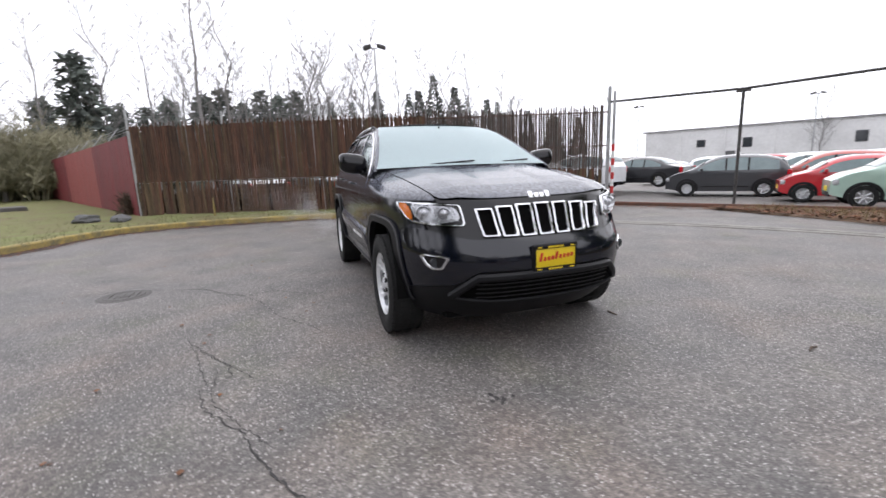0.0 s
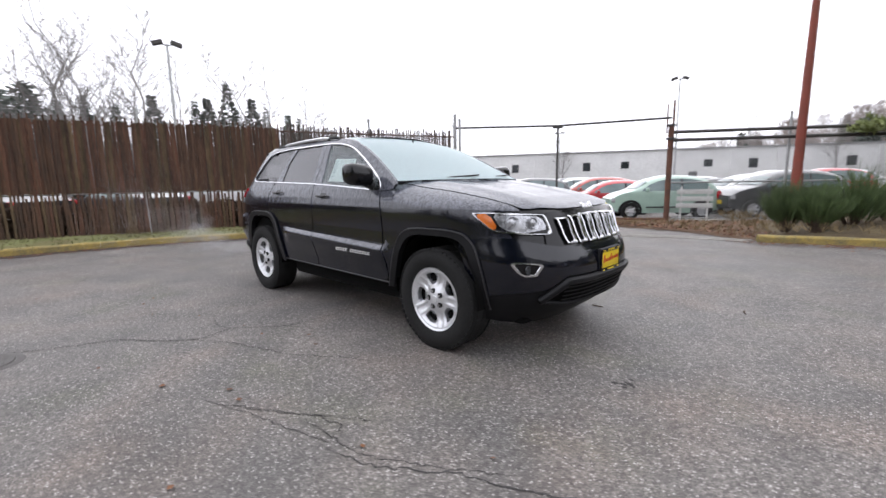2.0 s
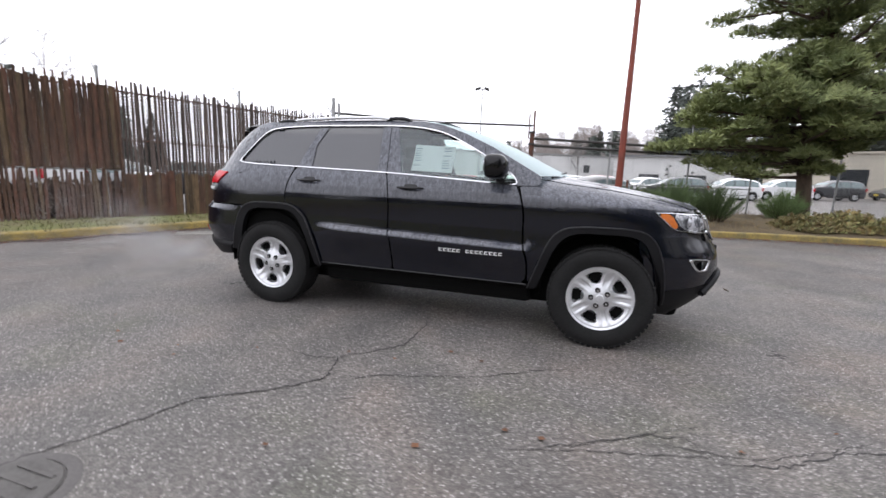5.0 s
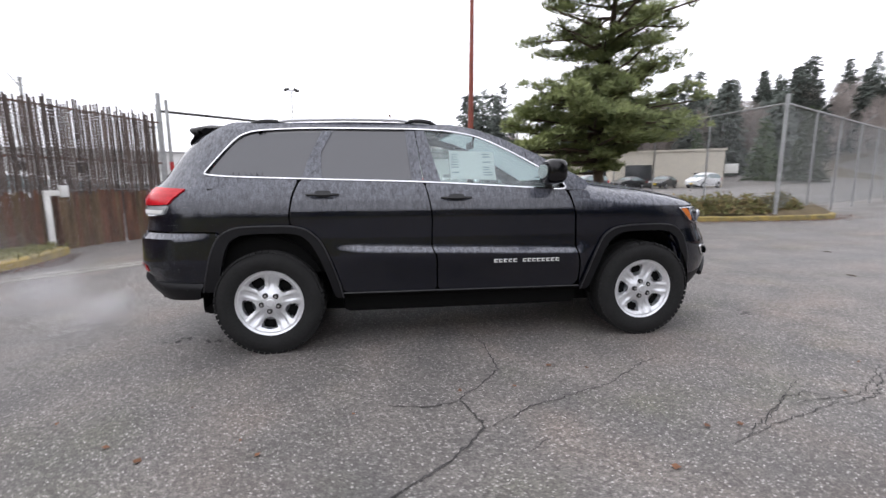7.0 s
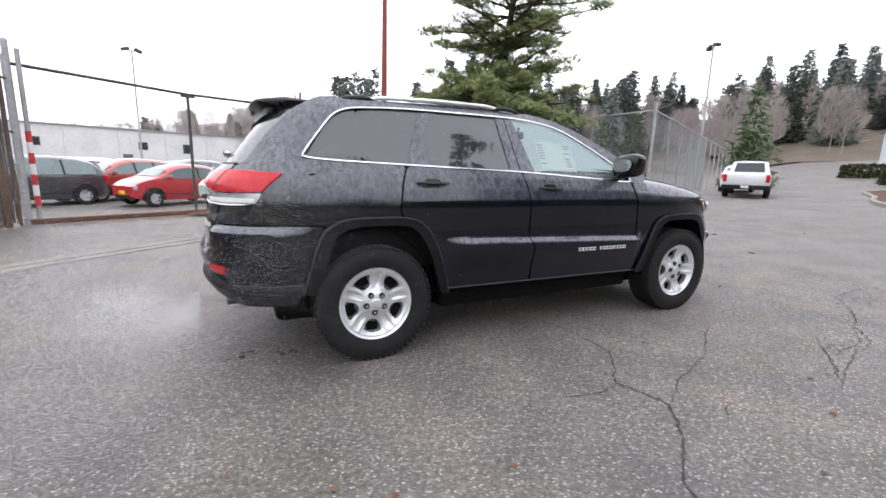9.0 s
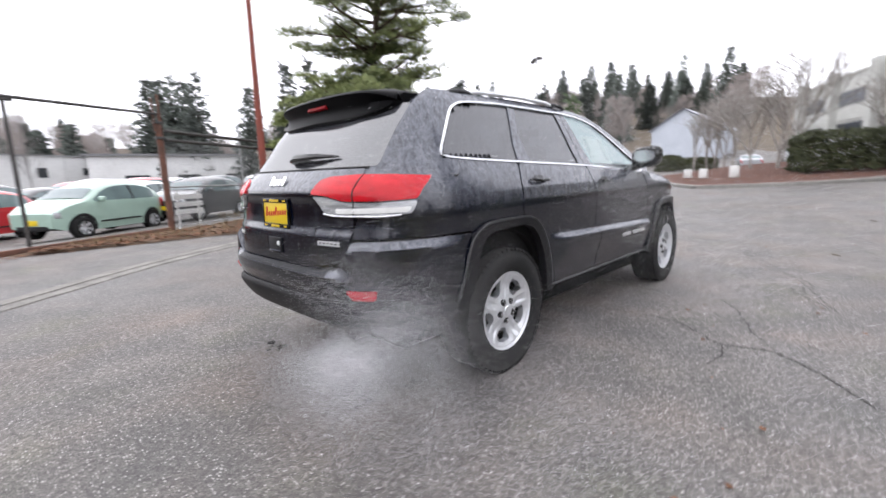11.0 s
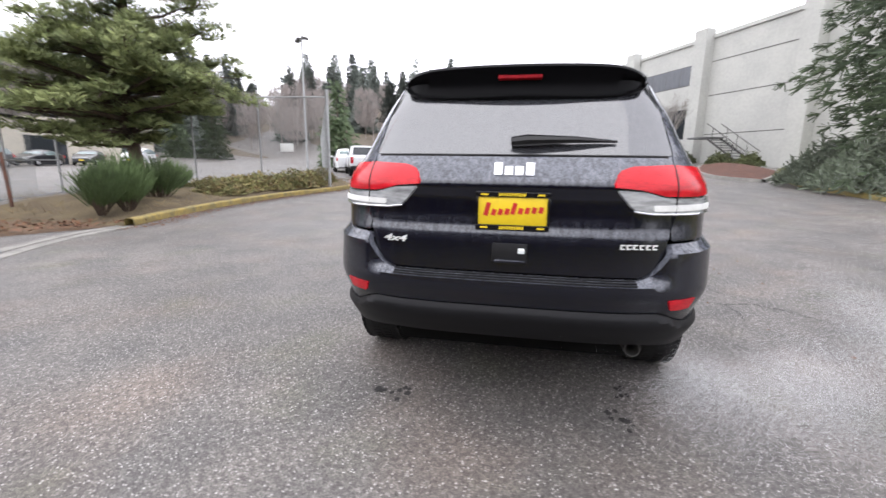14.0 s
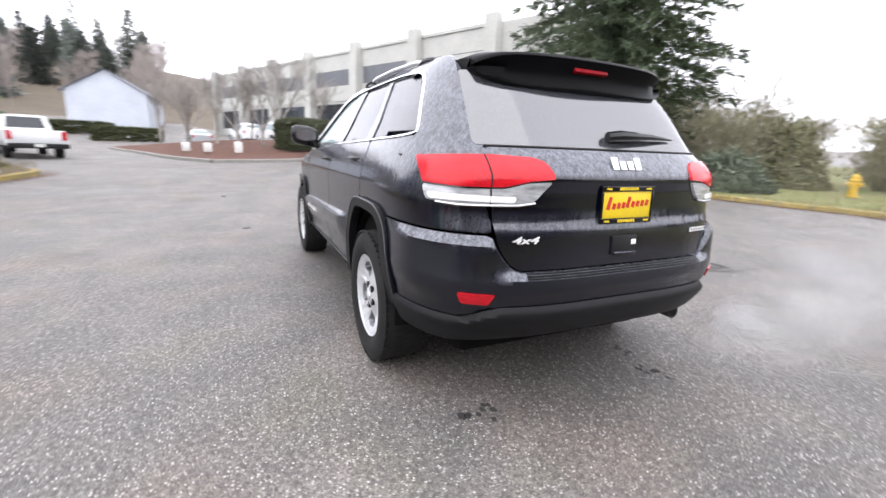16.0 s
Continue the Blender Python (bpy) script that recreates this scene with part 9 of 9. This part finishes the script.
def leafy(name, fn, n, size, mat, label, cat, seed, d=Vector((0, 0, 0.8)), blade=0.28, spread=0.7, at=None, group=""):
    rnd = random.Random(seed)
    s = Shape()
    for i in range(n):
        tuft(s, fn(rnd), d, size, 4, rnd, spread, blade)
    ob = thing(name, None, None, label, cat, group, at=at)
    part("foliage", s, mat, ob, smooth=False)
    return ob


def mound(w, l, h):
    def fn(r):
        a, q = r.uniform(0, 6.28), r.random() ** 0.5
        return Vector((math.cos(a) * q * w, math.sin(a) * q * l, h * (1 - q ** 2.2) * (0.55 + 0.45 * r.random()) * r.uniform(0.35, 1)))
    return fn


def broom_bush(x, y, w, h, seed):
    """Thin green stems that fan out from one foot, with many upright side shoots."""
    r = random.Random(seed)
    s, foot = Shape(), Shape()
    for i in range(190):
        a, q = r.uniform(0, 6.28), r.random() ** 0.6
        out = Vector((math.cos(a), math.sin(a), 0)) * (w * q)
        top = h * (1.05 - 0.42 * q * q) * r.uniform(0.7, 1.05)
        base = out * 0.12
        mid = out * 0.55 + Vector((0, 0, top * 0.55))
        tip = out + Vector((r.gauss(0, 0.03), r.gauss(0, 0.03), top))
        if i % 5 == 0:
            foot.tube([base, lerp(base, mid, 0.6), mid], [0.012, 0.009, 0.006], 4)
        s.tube([mid, lerp(mid, tip, 0.5), tip], [0.005, 0.004, 0.0025], 3)
        for k in range(16):
            p = lerp(mid, tip, r.uniform(-0.45, 0.95))
            d = Vector((out.x * 0.5 + r.gauss(0, 0.1), out.y * 0.5 + r.gauss(0, 0.1), r.uniform(0.25, 0.5))).normalized() * r.uniform(0.1, 0.24)
            s.tube([p, p + d], [0.0038, 0.002], 3)
    ob = thing("broom_bush", None, None, "upright dark green broom bush in the planted bed", "shrub", "broom bushes", at=pose(x, y, land(x, y) + 0.12))
    part("woody_foot", foot, "bark", ob, "brown woody stems")
    part("foliage", s, "broom", ob, smooth=False)


for i, (x, y, w, h) in enumerate(((2.60, 7.98, 0.50, 0.95), (3.09, 7.88, 0.48, 0.90), (3.60, 8.44, 0.62, 1.15), (4.62, 8.60, 0.66, 1.05), (4.2, 9.5, 0.6, 0.95), (6.6, 10.0, 0.6, 0.9))):
    broom_bush(x, y, w, h, 100 + i)
for i, (x, y, w) in enumerate(((6.6, 8.5, 0.8), (7.6, 8.6, 0.9), (8.6, 8.3, 0.9), (9.6, 7.9, 0.8), (8.0, 9.8, 1.0), (9.3, 9.2, 0.9), (10.4, 7.7, 0.6), (11.6, 7.9, 0.7))):
    leafy("salal_bush", mound(w, w * 0.9, 0.42 + 0.09 * (i % 4)), 900, 0.09, "salal", "low mottled green and russet shrub in the planted bed", "shrub", 120 + i, Vector((0, 0, 0.7)), 0.42, 0.8, pose(x, y, land(x, y) + 0.2), "low shrubs")
for i, (x, y, w, h) in enumerate(((9.2, -11.3, 1.6, 1.7), (11.6, -10.9, 1.8, 2.0), (7.4, -12.2, 1.5, 1.6), (13.8, -11.0, 1.8, 1.9), (5.8, -13.6, 1.4, 1.5), (10.3, -13.3, 1.8, 2.4))):
    leafy("juniper_bush", mound(w, w, h), 1100, 0.3, "juniper", "spreading grey-green juniper bush under the fir", "shrub", 140 + i, Vector((0, 0, 0.55)), 0.13, 0.75, pose(x, y, land(x, y) + 0.1), "juniper bushes")


leafy("evergreen_bush", mound(1.7, 1.7, 3.3), 2300, 0.24, "olive_bush", "large rounded olive-brown bush beyond the grass verge", "shrub", 155, Vector((0, 0, 0.6)), 0.16, 0.8, pose(6.5, -17.9, 0.1))
for x, y, sc in ((-1.6, -19.5, 0.95), (-4.6, -22, 1.05), (2.2, -25, 1.1), (-8.5, -21, 1.0)):
    bare_tree(x, y, rnd.choice(bares), sc, "leafless branching tree beyond the grass verge")
bare_tree(8.6, -19.2, bares[1], 0.8, "leafless branching tree beside the olive bush")


def box_fn(l, w, h):
    def fn(r):
        f = r.randrange(5)
        x, y, z = r.uniform(-l, l), r.uniform(-w, w), r.uniform(0.1, h)
        if f == 0:
            z = h
        elif f < 3:
            y = w if f == 1 else -w
        else:
            x = l if f == 3 else -l
        k = 0.12
        return Vector((x + r.gauss(0, k * 0.4), y + r.gauss(0, k * 0.4), z - 0.1 * ((x / l) ** 6 + (y / w) ** 6) + r.gauss(0, 0.03)))
    return fn


# mulched islands in the drive
def island(name, pts, high, label):
    s = Shape()
    pts = resample(pts + pts[:1], 0.6)[:-1]
    cx, cy = sum(p[0] for p in pts) / len(pts), sum(p[1] for p in pts) / len(pts)
    n, m = len(pts), 8
    for x, y in pts:
        for j in range(m + 1):
            t = j / m
            px, py = lerp(x, cx, t), lerp(y, cy, t)
            s.v.append((px, py, land(px, py) + 0.12 + high * math.sin(t * math.pi / 2) + 0.04 * noise.noise((px, py, 2))))
    s.f = [(i * (m + 1) + j, ((i + 1) % n) * (m + 1) + j, ((i + 1) % n) * (m + 1) + j + 1, i * (m + 1) + j + 1) for i in range(n) for j in range(m)]
    ob = thing(name, s, "mulch", label, "planting island", kind="structure")
    kb = Shape()
    sweep(kb, pts + pts[:1], [(-0.1, -0.05), (-0.1, 0.12), (0.0, 0.14), (0.1, 0.14), (0.12, 0.0)])
    part("kerb", kb, "kerb_grey", ob, "grey concrete kerb")
    return ob


island("island_drive", [(17.0, 2.6), (16.4, -0.6), (17.6, -3.2), (22, -5.2), (28, -5.0), (33, -1), (37, 7), (35, 10.5), (27, 6.8), (20.5, 4.6)], 0.55, "red-brown mulched island with a grey kerb")
island("island_south", [(15.5, -9.4), (17.0, -8.2), (21, -8.8), (28, -11.5), (30, -13.5), (22, -13.5)], 0.3, "red-brown mulched bed beside the office drive")
for i, (x, y, l, a) in enumerate(((20.2, -2.05, 1.75, -62), (24.0, -4.4, 0.95, -62))):
    leafy("box_hedge", box_fn(l, 0.8, 1.4), 3200, 0.16, "hedge", "clipped dark green hedge on the mulched island", "hedge", 160 + i, Vector((0, 0, 0.3)), 0.4, 0.9, pose(x, y, land(x, y) + 0.35, 0, 0, a), "clipped hedges")
for i, (x, y, l, a) in enumerate(((53.6, 16.3, 2.6, 105), (48, 11.2, 2.6, 100))):
    leafy("box_hedge", box_fn(l, 0.9, 1.2), 1200, 0.25, "hedge", "clipped dark green hedge up the road", "hedge", 170 + i, Vector((0, 0, 0.3)), 0.4, 0.9, pose(x, y, hill(x, y) + 0.1, 0, 0, a), "clipped hedges")
for i, (x, y) in enumerate(((29, -10.6), (31, -9.8), (26.5, -12), (24.5, -12.8), (33, -9.2))):
    leafy("round_shrub", mound(0.8, 0.8, 0.9), 360, 0.16, "hedge", "rounded dark green shrub before the office", "shrub", 180 + i, Vector((0, 0, 0.5)), 0.4, 0.8, pose(x, y, land(x, y) + 0.2), "office shrubs")
for i, (x, y) in enumerate(((18.9, 1.6), (19.4, 2.9), (20.8, 3.9))):
    q = Shape()
    q.box((0, 0, 0.25), (0.22, 0.34, 0.42 + 0.1 * (i == 0)), None, 0.05)
    thing("plant_tub", q, "white", "small pale stone block on the island", "planter", "island blocks", at=pose(x, y, land(x, y) + 0.3))

# grass tufts on the verges, fallen leaves along the kerbs
rnd = random.Random(31)
s = Shape()
for i in range(5200):
    k = rnd.randrange(len(KERB_A))
    x, y = KERB_A[k]
    fx, fy = far_west(0, x, y)
    t = rnd.random() ** (1.0 if y > -5.2 else 2.2) * (1.0 if y > -5.2 else 0.45)
    px, py = lerp(x, fx, t) + rnd.gauss(0, 0.1), lerp(y, fy, t) + rnd.gauss(0, 0.1)
    tuft(s, Vector((px, py, land(px, py) + 0.12)), Vector((0, 0, 1)), 0.09, 3, rnd, 0.35, 0.08)
thing("grass_blades", s, "grass_blade", "short pale green grass of the verge", "grass", kind="stuff", smooth=False)
s = Shape()
for i in range(1500):
    k = rnd.randrange(len(KERB_B))
    x, y = KERB_B[k]
    fx, fy = far_north(k / len(KERB_B), x, y)
    t = rnd.random()
    px, py = lerp(x, fx, t), lerp(y, fy, t)
    tuft(s, Vector((px, py, land(px, py) + 0.22)), Vector((0, 0, 1)), 0.16, 3, rnd, 0.4, 0.05)
for i in range(420):
    px = rnd.uniform(-2.6, 2.7)
    y0 = table(px, [(-3.3, 8.25), (-0.9, 8.15), (0.8, 7.95), (1.5, 7.5), (2.6, 7.05)])
    py = y0 + 0.12 + (gate_far(0, px, y0)[1] - y0) * rnd.random()
    tuft(s, Vector((px, py, land(px, py) + 0.03)), Vector((0, 0, 0.8)), 0.15, 3, rnd, 0.5, 0.045)
thing("dead_grass", s, "straw", "straw-coloured dead grass in the planted bed", "grass", kind="stuff", smooth=False)
s = Shape()
for i in range(2600):
    if rnd.random() < 0.6:
        x, y = rnd.choice(KERB_B)
        px, py = x + rnd.gauss(0, 0.35), y - abs(rnd.gauss(0, 0.22)) - 0.05
    else:
        a = rnd.uniform(0, 1)
        px, py = lerp(-5.4, 2.4, a) + rnd.gauss(0, 0.12), lerp(7.3, 11.7, a) - abs(rnd.gauss(0, 0.3)) - 0.1
    r = rnd.uniform(0.015, 0.035)
    a = rnd.uniform(0, 6.28)
    z = land(px, py) + 0.012
    k = len(s.v)
    s.v += [(px + r * math.cos(a + b), py + r * math.sin(a + b), z + rnd.uniform(0, 0.012)) for b in (0, 1.3, 3.1, 4.6)]
    s.f.append((k, k + 1, k + 2, k + 3))
for i in range(1500):
    px = rnd.uniform(-3.2, 2.7)
    y0 = table(px, [(-3.3, 8.25), (-0.9, 8.15), (0.8, 7.95), (1.5, 7.5), (2.6, 7.05)])
    py = y0 + (gate_far(0, px, y0)[1] - y0) * rnd.random() ** 1.5 - 0.05
    r, a = rnd.uniform(0.02, 0.05), rnd.uniform(0, 6.28)
    k = len(s.v)
    s.v += [(px + r * math.cos(a + b), py + r * math.sin(a + b), land(px, py) + 0.05 + rnd.uniform(0, 0.04)) for b in (0, 1.3, 3.1, 4.6)]
    s.f.append((k, k + 1, k + 2, k + 3))
for i in range(3000):
    x, y = KERB_A[int(rnd.random() ** 0.8 * len(KERB_A) * 0.62)]
    c = Vector((1.0 - x, -2.0 - y)).normalized() * abs(rnd.gauss(0.02, 0.22))
    px, py = x + c.x + rnd.gauss(0, 0.1), y + c.y + rnd.gauss(0, 0.1)
    r, a = rnd.uniform(0.012, 0.03), rnd.uniform(0, 6.28)
    k = len(s.v)
    s.v += [(px + r * math.cos(a + b), py + r * math.sin(a + b), land(px, py) + 0.008 + rnd.uniform(0, 0.015)) for b in (0, 1.3, 3.1, 4.6)]
    s.f.append((k, k + 1, k + 2, k + 3))
for i in range(70):
    px, py = rnd.uniform(-4.5, 6.0), rnd.uniform(-5.2, -1.3)
    r, a = rnd.uniform(0.008, 0.022), rnd.uniform(0, 6.28)
    k = len(s.v)
    s.v += [(px + r * math.cos(a + b), py + r * math.sin(a + b), land(px, py) + 0.006 + rnd.uniform(0, 0.008)) for b in (0, 1.3, 3.1, 4.6)]
    s.f.append((k, k + 1, k + 2, k + 3))
thing("fallen_leaves", s, "leaf_litter", "brown fallen leaves along the kerb and gate rail", "leaves", kind="stuff", smooth=False)

# breath of the exhaust: very fine droplets hanging behind the tail pipe
rng = np.random.default_rng(77)
cnt = 1900000
t = rng.random(cnt) ** 0.85
c = np.stack((-2.44 - 0.50 * t + 0.35 * t * t, -0.6 - 0.75 * t - 0.75 * t * t, 0.42 + 0.10 * t + 0.55 * t * t), 1)
w = (0.07 + 0.24 * t)[:, None] * np.array((1.0, 1.0, 0.9))
p = c + rng.normal(size=(cnt, 3)) * w
wave = np.zeros(cnt)
for k, (fx, fy, fz) in enumerate(((3.1, 2.3, 4.1), (5.7, -4.3, 6.0), (-8.9, 7.1, 10.0))):
    bend = 1.6 * np.sin(p[:, 1] * fx + p[:, 2] * fy + k)
    wave += np.sin(p[:, 0] * fx + p[:, 1] * fy + p[:, 2] * fz + bend) / (1.0 + 0.5 * k)
keep = (p[:, 2] > 0.05) & (p[:, 1] > -2.55) & (p[:, 0] > -3.0) & (rng.random(cnt) < 0.34 + 0.4 * wave)
keep &= ~((p[:, 0] > -2.47) & (np.abs(p[:, 1]) < 0.99)) & ~((np.abs(p[:, 1]) < 1.15) & (p[:, 2] > 0.62))
p = p[keep]
u = rng.normal(size=p.shape)
u *= 0.00065 / np.linalg.norm(u, axis=1)[:, None]
v = np.cross(u, rng.normal(size=p.shape))
v *= 0.00065 / np.linalg.norm(v, axis=1)[:, None]
me = bpy.data.meshes.new("exhaust_mist")
n = len(p)
me.vertices.add(3 * n)
me.vertices.foreach_set("co", np.stack((p + u, p - u * 0.5 + v, p - u * 0.5 - v), 1).ravel())
me.loops.add(3 * n)
me.loops.foreach_set("vertex_index", np.arange(3 * n))
me.polygons.add(n)
me.polygons.foreach_set("loop_start", np.arange(0, 3 * n, 3))
me.materials.append(M["mist"])
me.update(calc_edges=True)
tagged(new("exhaust_mist", me), "thin pale exhaust mist drifting from the tail pipe", "mist", kind="stuff")
